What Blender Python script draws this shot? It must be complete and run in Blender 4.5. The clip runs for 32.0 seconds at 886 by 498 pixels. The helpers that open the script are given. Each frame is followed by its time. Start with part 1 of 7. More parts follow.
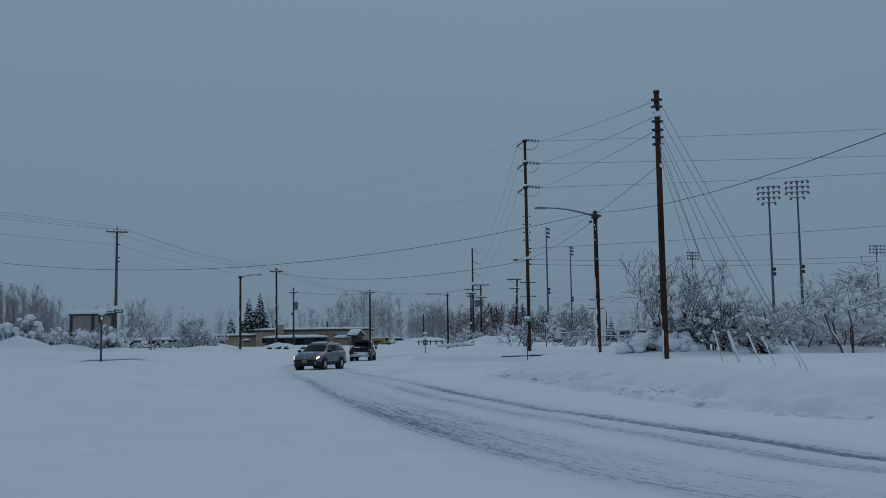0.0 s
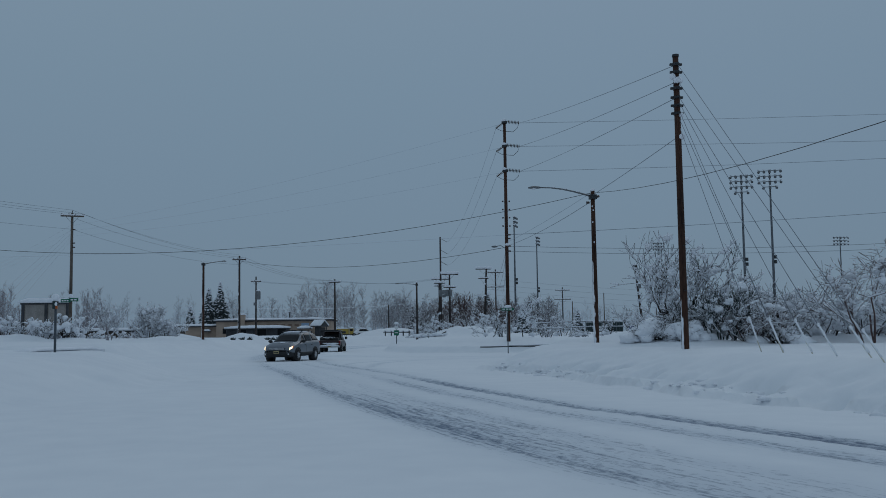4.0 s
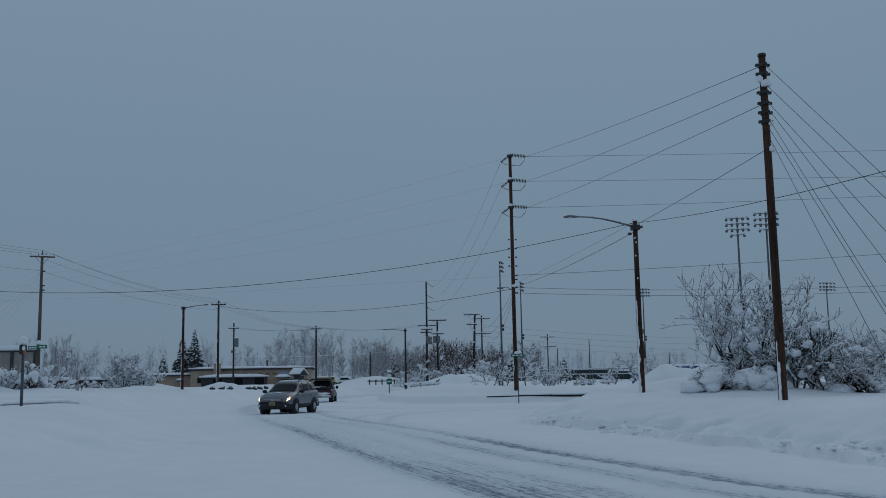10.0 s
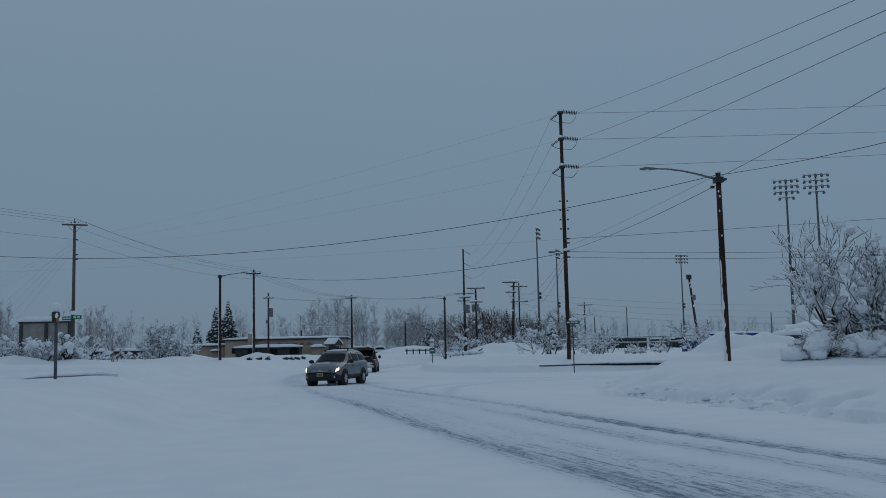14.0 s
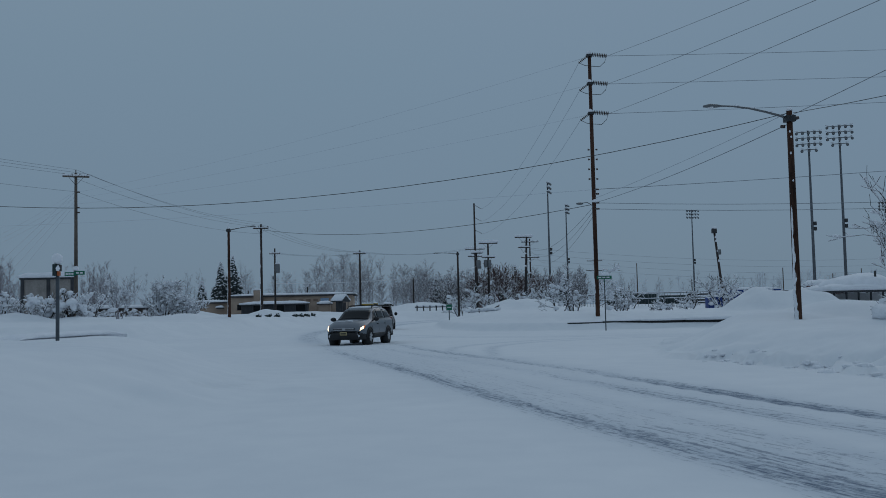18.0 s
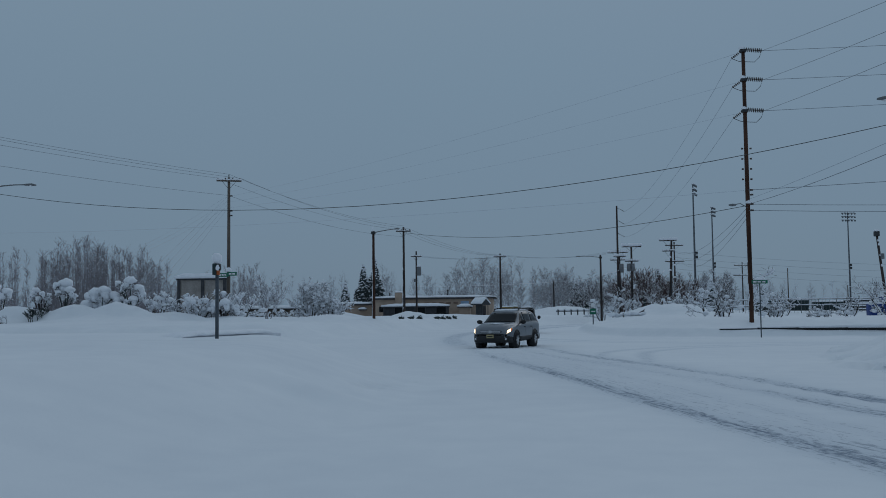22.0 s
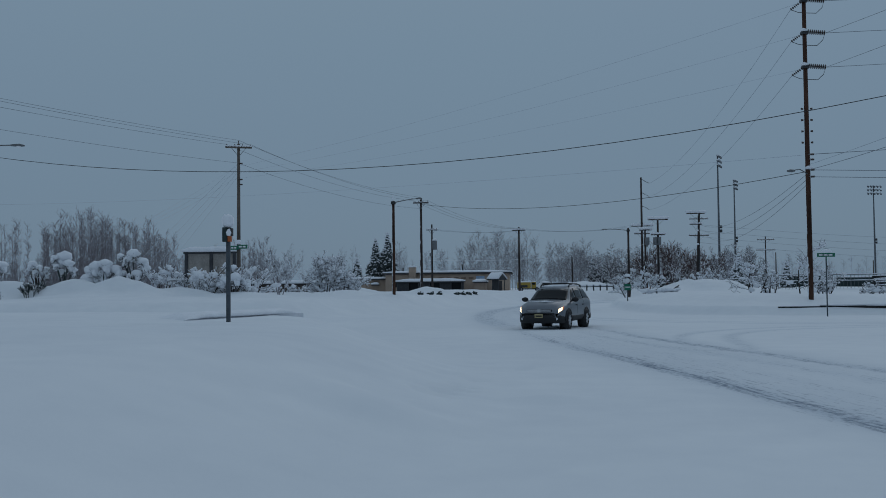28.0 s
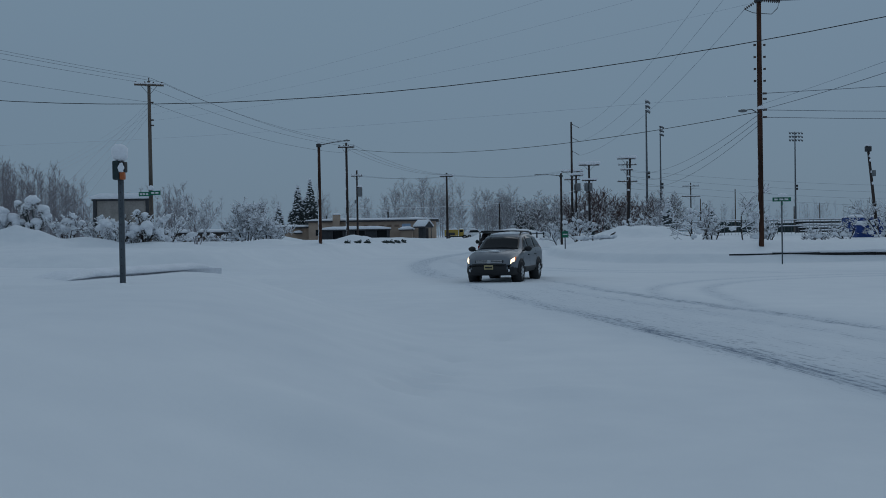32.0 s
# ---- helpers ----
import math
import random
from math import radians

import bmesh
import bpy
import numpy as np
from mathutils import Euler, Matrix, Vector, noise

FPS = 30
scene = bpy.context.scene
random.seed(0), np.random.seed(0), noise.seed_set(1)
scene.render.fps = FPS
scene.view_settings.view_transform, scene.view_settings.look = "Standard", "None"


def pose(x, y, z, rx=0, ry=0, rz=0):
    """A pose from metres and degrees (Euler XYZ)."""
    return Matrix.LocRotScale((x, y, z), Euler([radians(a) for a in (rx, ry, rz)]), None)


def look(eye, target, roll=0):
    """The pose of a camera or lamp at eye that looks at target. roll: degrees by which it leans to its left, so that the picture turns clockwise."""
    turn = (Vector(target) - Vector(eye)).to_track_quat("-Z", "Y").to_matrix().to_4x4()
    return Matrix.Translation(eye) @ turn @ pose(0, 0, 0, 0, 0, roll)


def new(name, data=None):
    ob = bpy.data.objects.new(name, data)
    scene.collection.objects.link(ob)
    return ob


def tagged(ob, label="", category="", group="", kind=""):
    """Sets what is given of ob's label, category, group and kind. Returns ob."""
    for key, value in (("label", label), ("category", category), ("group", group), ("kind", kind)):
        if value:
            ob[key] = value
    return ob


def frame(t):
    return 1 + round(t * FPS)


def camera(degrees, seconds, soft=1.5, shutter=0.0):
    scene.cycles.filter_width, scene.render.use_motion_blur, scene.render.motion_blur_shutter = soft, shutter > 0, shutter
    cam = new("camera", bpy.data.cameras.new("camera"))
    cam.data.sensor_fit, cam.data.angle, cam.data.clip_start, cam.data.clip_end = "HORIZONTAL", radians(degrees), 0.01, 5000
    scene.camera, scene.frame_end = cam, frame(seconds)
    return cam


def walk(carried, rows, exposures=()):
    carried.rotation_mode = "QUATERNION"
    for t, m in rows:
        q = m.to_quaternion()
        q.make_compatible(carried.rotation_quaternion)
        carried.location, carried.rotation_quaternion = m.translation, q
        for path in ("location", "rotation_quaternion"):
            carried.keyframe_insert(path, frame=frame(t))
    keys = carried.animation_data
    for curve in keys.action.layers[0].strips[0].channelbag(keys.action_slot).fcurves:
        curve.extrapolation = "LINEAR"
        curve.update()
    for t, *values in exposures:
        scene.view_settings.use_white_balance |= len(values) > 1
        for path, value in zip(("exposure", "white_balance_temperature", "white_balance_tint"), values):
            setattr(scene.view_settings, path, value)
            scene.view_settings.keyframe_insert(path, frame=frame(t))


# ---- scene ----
cam = camera(48.85, 32.0, soft=0.92)
PATH = [
    (0, (4.307, 0.206, 1.605), (4.5857, 10.1570, 2.5536), -0.84),
    (0.5, (4.270, 0.848, 1.696), (4.5618, 10.7909, 2.7198), -0.73),
    (1, (4.119, 1.345, 1.689), (4.5236, 11.2906, 2.6515), -0.90),
    (1.5, (3.868, 1.732, 1.702), (4.2675, 11.6666, 2.7730), -0.76),
    (2, (3.827, 2.206, 1.657), (4.2838, 12.1399, 2.7117), -1.03),
    (2.5, (3.642, 2.577, 1.668), (4.1304, 12.5114, 2.7027), -0.84),
    (3, (3.504, 2.945, 1.564), (4.0220, 12.8762, 2.6116), -0.90),
    (3.5, (3.312, 3.406, 1.523), (3.9237, 13.3506, 2.3775), -0.84),
    (5.5, (2.534, 5.229, 1.523), (3.4221, 15.1486, 2.4213), -0.74),
    (6, (2.307, 5.674, 1.578), (3.2843, 15.5784, 2.5547), -0.72),
    (6.5, (2.214, 6.135, 1.520), (3.2109, 16.0208, 2.6493), -0.73),
    (7, (2.068, 6.601, 1.544), (3.1128, 16.4867, 2.6351), -0.91),
    (7.5, (1.952, 7.107, 1.570), (2.9402, 16.9915, 2.7167), -0.81),
    (8, (1.916, 7.565, 1.542), (2.9493, 17.4501, 2.6465), -1.18),
    (8.5, (1.737, 8.078, 1.578), (2.7714, 17.9516, 2.7759), -1.04),
    (9, (1.640, 8.497, 1.534), (2.6873, 18.3639, 2.7815), -1.03),
    (9.5, (1.452, 8.936, 1.539), (2.4973, 18.8038, 2.7803), -1.04),
    (10, (1.312, 9.421, 1.560), (2.2886, 19.2823, 2.8986), -0.97),
    (10.5, (1.247, 9.895, 1.526), (2.2538, 19.7712, 2.7276), -1.18),
    (11, (1.057, 10.355, 1.530), (2.0446, 20.2374, 2.6983), -1.01),
    (11.5, (1.001, 10.797, 1.512), (1.9943, 20.6870, 2.6061), -1.27),
    (12, (0.840, 11.159, 1.557), (1.8223, 21.0608, 2.5498), -1.13),
    (12.5, (0.640, 11.590, 1.626), (1.5057, 21.4935, 2.7126), -0.93),
    (13, (0.536, 12.026, 1.586), (1.4023, 21.9345, 2.6202), -1.26),
    (13.5, (0.269, 12.518, 1.569), (0.9841, 22.4354, 2.6300), -1.00),
    (14, (0.246, 12.953, 1.551), (0.9321, 22.8750, 2.5888), -1.29),
    (14.5, (0.027, 13.473, 1.592), (0.7443, 23.3965, 2.5961), -1.19),
    (16.5, (-0.565, 15.358, 1.609), (0.2370, 25.2577, 2.7693), -1.33),
    (17, (-0.751, 15.806, 1.614), (0.0133, 25.7138, 2.7344), -1.19),
    (17.5, (-0.821, 16.225, 1.592), (-0.1673, 26.1471, 2.6496), -1.11),
    (18, (-0.884, 16.600, 1.608), (-0.2207, 26.5602, 2.2035), -1.33),
    (18.5, (-1.052, 16.806, 1.633), (-0.4588, 26.7678, 2.2706), -1.01),
    (19, (-1.082, 16.977, 1.704), (-0.5305, 26.9372, 2.4079), -1.21),
    (19.5, (-1.069, 16.811, 1.641), (-0.7344, 26.7779, 2.3759), -1.13),
    (20, (-1.053, 16.898, 1.644), (-0.9806, 26.8699, 2.3855), -1.05),
    (20.5, (-1.116, 17.057, 1.609), (-1.2217, 27.0295, 2.3432), -1.01),
    (21, (-1.117, 17.056, 1.623), (-1.3206, 27.0280, 2.3496), -0.96),
    (21.5, (-1.213, 17.108, 1.592), (-1.5912, 27.0738, 2.3224), -0.86),
    (22, (-1.288, 17.200, 1.576), (-2.0344, 27.1510, 2.2329), -0.65),
    (22.5, (-1.284, 17.488, 1.542), (-2.0510, 27.4501, 1.9388), -0.83),
    (23, (-1.507, 17.869, 1.584), (-2.3257, 27.8304, 1.8967), -0.56),
    (23.5, (-1.573, 18.357, 1.501), (-2.3866, 28.3178, 1.8486), -0.73),
    (24, (-1.685, 18.805, 1.545), (-2.4011, 28.7745, 1.8684), -0.74),
    (24.5, (-1.766, 19.298, 1.544), (-2.4803, 29.2656, 1.9028), -0.61),
    (25, (-1.808, 19.718, 1.535), (-2.4691, 29.6918, 1.8443), -0.85),
    (25.5, (-1.995, 20.183, 1.570), (-2.6522, 30.1552, 1.9289), -0.62),
    (27.5, (-2.795, 21.975, 1.609), (-3.3248, 31.9536, 1.9927), -0.69),
    (28, (-2.957, 22.383, 1.629), (-3.7916, 32.3397, 2.0331), -0.57),
    (28.5, (-2.992, 22.802, 1.615), (-3.8054, 32.7646, 1.9210), -0.84),
    (29, (-3.172, 23.228, 1.601), (-3.9661, 33.1921, 1.8898), -0.61),
    (29.5, (-3.285, 23.824, 1.584), (-3.8963, 33.8016, 1.8426), -0.80),
    (30, (-3.509, 24.382, 1.635), (-3.9494, 34.3677, 1.9352), -0.77),
    (30.5, (-3.520, 24.746, 1.586), (-3.8887, 34.7356, 1.8663), -0.78),
    (31, (-3.510, 25.029, 1.668), (-3.7421, 35.0267, 1.6745), -0.85),
    (31.5, (-3.666, 25.703, 1.669), (-3.8613, 35.7006, 1.6421), -0.66),
    (32, (-3.845, 26.460, 1.670), (-3.8909, 36.4589, 1.5277), -0.88),
]
walk(cam, [(t, look(eye, target, roll)) for t, eye, target, roll in PATH],
     ((0, -0.955), (12, -0.955), (18, -0.98), (24, -0.985), (28, -1.0), (31, -0.995), (32, -1.04)))

# ---- world: dusk under a closed layer of cloud ----
SUN_ROT, SUN_EL = radians(205), radians(32)
world = bpy.data.worlds.new("overcast")
scene.world = world
world.use_nodes = True
wt = world.node_tree
wt.nodes.clear()
w_out = wt.nodes.new("ShaderNodeOutputWorld")
w_bg = wt.nodes.new("ShaderNodeBackground")
w_sky = wt.nodes.new("ShaderNodeTexSky")
w_sky.sky_type, w_sky.sun_disc = "NISHITA", False
w_sky.sun_elevation, w_sky.sun_rotation = SUN_EL, SUN_ROT
w_tc = wt.nodes.new("ShaderNodeTexCoord")
w_sep = wt.nodes.new("ShaderNodeSeparateXYZ")
w_ramp = wt.nodes.new("ShaderNodeValToRGB")
w_noise = wt.nodes.new("ShaderNodeTexNoise")
w_noise.inputs["Scale"].default_value, w_noise.inputs["Detail"].default_value = 1.6, 4
w_dim = wt.nodes.new("ShaderNodeVectorMath")
w_dim.operation = "SCALE"
w_dim.inputs["Scale"].default_value = 0.10
w_mix = wt.nodes.new("ShaderNodeMix")
w_mix.data_type, w_mix.inputs["Factor"].default_value = "RGBA", 0.06
w_cl = wt.nodes.new("ShaderNodeMix")
w_cl.data_type, w_cl.blend_type, w_cl.inputs["Factor"].default_value = "RGBA", "MULTIPLY", 0.05
CLOUD = w_ramp.color_ramp
CLOUD.elements[0].position, CLOUD.elements[0].color = 0.0, (0.292, 0.430, 0.588, 1)
CLOUD.elements[1].position, CLOUD.elements[1].color = 1.0, (0.59, 0.755, 0.94, 1)
e = CLOUD.elements.new(0.25)
e.color = (0.352, 0.512, 0.680, 1)
wt.links.new(w_tc.outputs["Generated"], w_sep.inputs[0])
wt.links.new(w_sep.outputs["Z"], w_ramp.inputs["Fac"])
wt.links.new(w_tc.outputs["Generated"], w_noise.inputs["Vector"])
wt.links.new(w_ramp.outputs["Color"], w_cl.inputs["A"])
wt.links.new(w_noise.outputs["Color"], w_cl.inputs["B"])
wt.links.new(w_sky.outputs["Color"], w_dim.inputs[0])
wt.links.new(w_cl.outputs["Result"], w_mix.inputs["A"])
wt.links.new(w_dim.outputs["Vector"], w_mix.inputs["B"])
wt.links.new(w_mix.outputs["Result"], w_bg.inputs["Color"])
wt.links.new(w_bg.outputs["Background"], w_out.inputs["Surface"])
w_bg.inputs["Strength"].default_value = 1.0

sun = new("sun", bpy.data.lights.new("sun", "SUN"))
sun.data.energy, sun.data.angle, sun.data.color = 0.5, radians(40), (0.93, 0.96, 1.0)
sun.rotation_euler = (radians(58), 0, radians(155))


# ---- materials ----
def material(name, base, rough=0.7, metal=0.0, var=0.25, scale=3.0, fine=40.0, bump=0.2, bump_scale=None, spec=0.3, stretch=(1, 1, 1),
             other=None, emit=None, per_object=0.0):
    """A surface with stains at a large scale, grain at a fine one, and relief."""
    m = bpy.data.materials.new(name)
    m.use_nodes = True
    nt = m.node_tree
    b = nt.nodes["Principled BSDF"]
    b.inputs["Roughness"].default_value = rough
    b.inputs["Metallic"].default_value = metal
    b.inputs["Specular IOR Level"].default_value = spec
    tc = nt.nodes.new("ShaderNodeTexCoord")
    mp = nt.nodes.new("ShaderNodeMapping")
    mp.inputs["Scale"].default_value = stretch
    nt.links.new(tc.outputs["Object"], mp.inputs["Vector"])
    n1, n2 = nt.nodes.new("ShaderNodeTexNoise"), nt.nodes.new("ShaderNodeTexNoise")
    for n, s in ((n1, scale), (n2, fine)):
        n.inputs["Scale"].default_value, n.inputs["Detail"].default_value = s, 5
        nt.links.new(mp.outputs["Vector"], n.inputs["Vector"])
    add = nt.nodes.new("ShaderNodeMath")
    add.operation = "MULTIPLY_ADD"
    add.inputs[1].default_value = 0.5
    half = nt.nodes.new("ShaderNodeMath")
    half.operation, half.inputs[1].default_value = "MULTIPLY", 0.5
    nt.links.new(n2.outputs["Fac"], half.inputs[0])
    nt.links.new(n1.outputs["Fac"], add.inputs[0])
    nt.links.new(half.outputs[0], add.inputs[2])
    ramp = nt.nodes.new("ShaderNodeValToRGB")
    lo = [c * (1 - var) for c in base]
    hi = list(other) if other else [min(1, c * (1 + var)) for c in base]
    ramp.color_ramp.elements[0].position, ramp.color_ramp.elements[0].color = 0.36, (*lo, 1)
    ramp.color_ramp.elements[1].position, ramp.color_ramp.elements[1].color = 0.64, (*hi, 1)
    nt.links.new(add.outputs[0], ramp.inputs["Fac"])
    colour = ramp.outputs["Color"]
    if per_object:
        info = nt.nodes.new("ShaderNodeObjectInfo")
        hsv = nt.nodes.new("ShaderNodeHueSaturation")
        mr = nt.nodes.new("ShaderNodeMapRange")
        mr.inputs["To Min"].default_value, mr.inputs["To Max"].default_value = 1 - per_object, 1 + per_object
        nt.links.new(info.outputs["Random"], mr.inputs["Value"])
        nt.links.new(mr.outputs["Result"], hsv.inputs["Value"])
        nt.links.new(colour, hsv.inputs["Color"])
        colour = hsv.outputs["Color"]
    nt.links.new(colour, b.inputs["Base Color"])
    if bump:
        bp = nt.nodes.new("ShaderNodeBump")
        bp.inputs["Strength"].default_value, bp.inputs["Distance"].default_value = bump, bump_scale or 0.02
        nt.links.new(add.outputs[0], bp.inputs["Height"])
        nt.links.new(bp.outputs["Normal"], b.inputs["Normal"])
    if emit:
        b.inputs["Emission Color"].default_value, b.inputs["Emission Strength"].default_value = (*emit[0], 1), emit[1]
    return m


def ground_material(name, worn):
    """Snow; where tyres have run it is pressed down to grey ice over asphalt, in streaks that follow the road."""
    m = bpy.data.materials.new(name)
    m.use_nodes = True
    nt = m.node_tree
    b = nt.nodes["Principled BSDF"]
    b.inputs["Specular IOR Level"].default_value = 0.06
    N, L = nt.nodes.new, nt.links.new
    tc = N("ShaderNodeTexCoord")
    big, mid, grain = N("ShaderNodeTexNoise"), N("ShaderNodeTexNoise"), N("ShaderNodeTexNoise")
    for n, s, d in ((big, 0.12, 3), (mid, 1.3, 5), (grain, 22, 4)):
        n.inputs["Scale"].default_value, n.inputs["Detail"].default_value = s, d
        L(tc.outputs["Object"], n.inputs["Vector"])
    snow = N("ShaderNodeValToRGB")
    snow.color_ramp.elements[0].position, snow.color_ramp.elements[0].color = 0.3, (0.748, 0.778, 0.815, 1)
    snow.color_ramp.elements[1].position, snow.color_ramp.elements[1].color = 0.7, (0.84, 0.863, 0.886, 1)
    mixn = N("ShaderNodeMath")
    mixn.operation, mixn.inputs[1].default_value = "MULTIPLY_ADD", 0.55
    part_n = N("ShaderNodeMath")
    part_n.operation, part_n.inputs[1].default_value = "MULTIPLY", 0.45
    L(mid.outputs["Fac"], part_n.inputs[0])
    L(big.outputs["Fac"], mixn.inputs[0])
    L(part_n.outputs[0], mixn.inputs[2])
    L(mixn.outputs[0], snow.inputs["Fac"])
    colour = snow.outputs["Color"]
    h = N("ShaderNodeMath")
    h.operation, h.inputs[1].default_value = "MULTIPLY_ADD", 0.12
    L(grain.outputs["Fac"], h.inputs[0])
    L(mid.outputs["Fac"], h.inputs[2])
    rough = None
    if worn:
        at, uv = N("ShaderNodeAttribute"), N("ShaderNodeAttribute")
        at.attribute_name, uv.attribute_name = "wear", "lane"
        mp = N("ShaderNodeMapping")
        mp.inputs["Scale"].default_value = (0.55, 11.0, 1)
        L(uv.outputs["Vector"], mp.inputs["Vector"])
        st, cr = N("ShaderNodeTexNoise"), N("ShaderNodeTexNoise")
        st.inputs["Scale"].default_value, st.inputs["Detail"].default_value, st.inputs["Roughness"].default_value = 1.0, 6, 0.65
        L(mp.outputs["Vector"], st.inputs["Vector"])
        mp2 = N("ShaderNodeMapping")
        mp2.inputs["Scale"].default_value = (2.2, 5.0, 1)
        L(uv.outputs["Vector"], mp2.inputs["Vector"])
        cr.inputs["Scale"].default_value, cr.inputs["Detail"].default_value, cr.inputs["Roughness"].default_value = 2.2, 5, 0.7
        L(mp2.outputs["Vector"], cr.inputs["Vector"])
        s = N("ShaderNodeMath")
        s.operation = "ADD"
        L(st.outputs["Fac"], s.inputs[0])
        L(cr.outputs["Fac"], s.inputs[1])
        s2 = N("ShaderNodeMapRange")
        s2.inputs["From Min"].default_value, s2.inputs["From Max"].default_value = 0.90, 1.16
        L(s.outputs[0], s2.inputs["Value"])
        # streaks eat in from the noise as the wear grows
        t1 = N("ShaderNodeMath")
        t1.operation, t1.inputs[1].default_value = "MULTIPLY_ADD", 1.55
        t1.inputs[2].default_value = -1.17
        L(at.outputs["Fac"], t1.inputs[0])
        t2 = N("ShaderNodeMath")
        t2.operation, t2.use_clamp = "ADD", True
        L(t1.outputs[0], t2.inputs[0])
        L(s2.outputs["Result"], t2.inputs[1])
        soft = N("ShaderNodeMath")
        soft.operation, soft.use_clamp = "MULTIPLY", True
        gate = N("ShaderNodeMapRange")
        gate.inputs["From Min"].default_value, gate.inputs["From Max"].default_value = 0.02, 0.3
        L(at.outputs["Fac"], gate.inputs["Value"])
        L(t2.outputs[0], soft.inputs[0])
        L(gate.outputs["Result"], soft.inputs[1])
        ice = N("ShaderNodeMix")
        ice.data_type = "RGBA"
        ice.inputs["B"].default_value = (0.142, 0.186, 0.256, 1)
        L(soft.outputs[0], ice.inputs["Factor"])
        # a thin grey film over the whole driven strip
        film = N("ShaderNodeMix")
        film.data_type = "RGBA"
        film.inputs["B"].default_value = (0.385, 0.46, 0.55, 1)
        fm = N("ShaderNodeMath")
        fm.operation, fm.inputs[1].default_value = "MULTIPLY", 0.7
        L(at.outputs["Fac"], fm.inputs[0])
        L(fm.outputs[0], film.inputs["Factor"])
        L(colour, film.inputs["A"])
        L(film.outputs["Result"], ice.inputs["A"])
        colour = ice.outputs["Result"]
        rr = N("ShaderNodeMapRange")
        rr.inputs["To Min"].default_value, rr.inputs["To Max"].default_value = 0.80, 0.66
        L(soft.outputs[0], rr.inputs["Value"])
        rough = rr.outputs["Result"]
        h2 = N("ShaderNodeMath")
        h2.operation, h2.inputs[1].default_value = "MULTIPLY_ADD", -0.6
        L(soft.outputs[0], h2.inputs[0])
        L(h.outputs[0], h2.inputs[2])
        h = h2
    L(colour, b.inputs["Base Color"])
    if rough:
        L(rough, b.inputs["Roughness"])
    else:
        b.inputs["Roughness"].default_value = 0.75
    bp = N("ShaderNodeBump")
    bp.inputs["Strength"].default_value, bp.inputs["Distance"].default_value = 0.34, 0.05
    L(h.outputs[0], bp.inputs["Height"])
    L(bp.outputs["Normal"], b.inputs["Normal"])
    return m


SNOW_GROUND = ground_material("snow_ground", False)
SNOW_ROAD = ground_material("snow_road", True)
SNOW = material("snow", (0.81, 0.83, 0.87), 0.8, var=0.06, scale=2.0, fine=18, bump=0.5, bump_scale=0.04, spec=0.2)
POLE_WOOD = material("pole_wood", (0.034, 0.0155, 0.0105), 0.85, var=0.5, scale=2.5, fine=30, stretch=(1, 1, 0.12), bump=0.5, other=(0.092, 0.041, 0.026))
# dark pole wood, base lifted slightly to include haze on the far poles
POLE_DARK = material("pole_wood_wet", (0.036, 0.030, 0.030), 0.85, var=0.4, scale=2.5, fine=30, stretch=(1, 1, 0.12), bump=0.5, other=(0.070, 0.054, 0.050))
POLE_PALE = material("pole_wood_weathered", (0.115, 0.095, 0.080), 0.85, var=0.5, scale=2.5, fine=30, stretch=(1, 1, 0.12), bump=0.5)
STEEL = material("galvanised_steel", (0.17, 0.18, 0.19), 0.5, 0.6, var=0.2, scale=4, fine=60, bump=0.1)
MAST = material("mast_steel", (0.115, 0.127, 0.142), 0.6, 0.3, var=0.3, scale=2, fine=40, bump=0.1)
DARK_METAL = material("dark_metal", (0.045, 0.048, 0.052), 0.5, 0.3, var=0.3, scale=4, fine=50, bump=0.1)
POST_STEEL = material("sign_post_steel", (0.085, 0.10, 0.115), 0.5, 0.5, var=0.25, scale=6, fine=60, bump=0.1)
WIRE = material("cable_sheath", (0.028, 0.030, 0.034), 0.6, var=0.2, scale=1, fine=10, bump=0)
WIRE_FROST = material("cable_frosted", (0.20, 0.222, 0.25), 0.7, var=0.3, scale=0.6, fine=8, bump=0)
# paler sheath colour imitates haze on the receding lines
WIRE_THIN = material("conductor_pale", (0.30, 0.34, 0.39), 0.7, var=0.3, scale=0.6, fine=8, bump=0)
# near the sky's tone, so far lines fade: haze put into the colour
WIRE_HAZE = material("conductor_haze_tone", (0.56, 0.61, 0.67), 0.8, var=0.2, scale=0.6, fine=8, bump=0)
PORCELAIN = material("porcelain", (0.055, 0.040, 0.036), 0.3, var=0.3, scale=6, fine=40, bump=0.05, spec=0.5)
GREEN_SIGN = material("green_sign", (0.012, 0.14, 0.085), 0.45, var=0.15, scale=5, fine=40, bump=0.05)
WHITE_PAINT = material("white_paint", (0.75, 0.76, 0.78), 0.5, var=0.08, scale=5, fine=40, bump=0.05)
GUARD = material("guy_guard_plastic", (0.58, 0.55, 0.46), 0.6, var=0.25, scale=4, fine=30, bump=0.1)
BARK = material("twig_bark", (0.031, 0.025, 0.023), 0.9, var=0.4, scale=5, fine=40, bump=0.3)
# russet bark with a little distance haze mixed into its base
BARK_RED = material("russet_leaves_bark", (0.110, 0.070, 0.064), 0.9, var=0.4, scale=5, fine=40, bump=0.3)
# barks for distant trees: haze is put into their paler base colours
BARK_FAR = material("hazed_bark", (0.35, 0.355, 0.385), 0.95, var=0.3, scale=0.4, fine=6, bump=0)
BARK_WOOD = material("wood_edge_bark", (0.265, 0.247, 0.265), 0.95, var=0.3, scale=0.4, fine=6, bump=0)
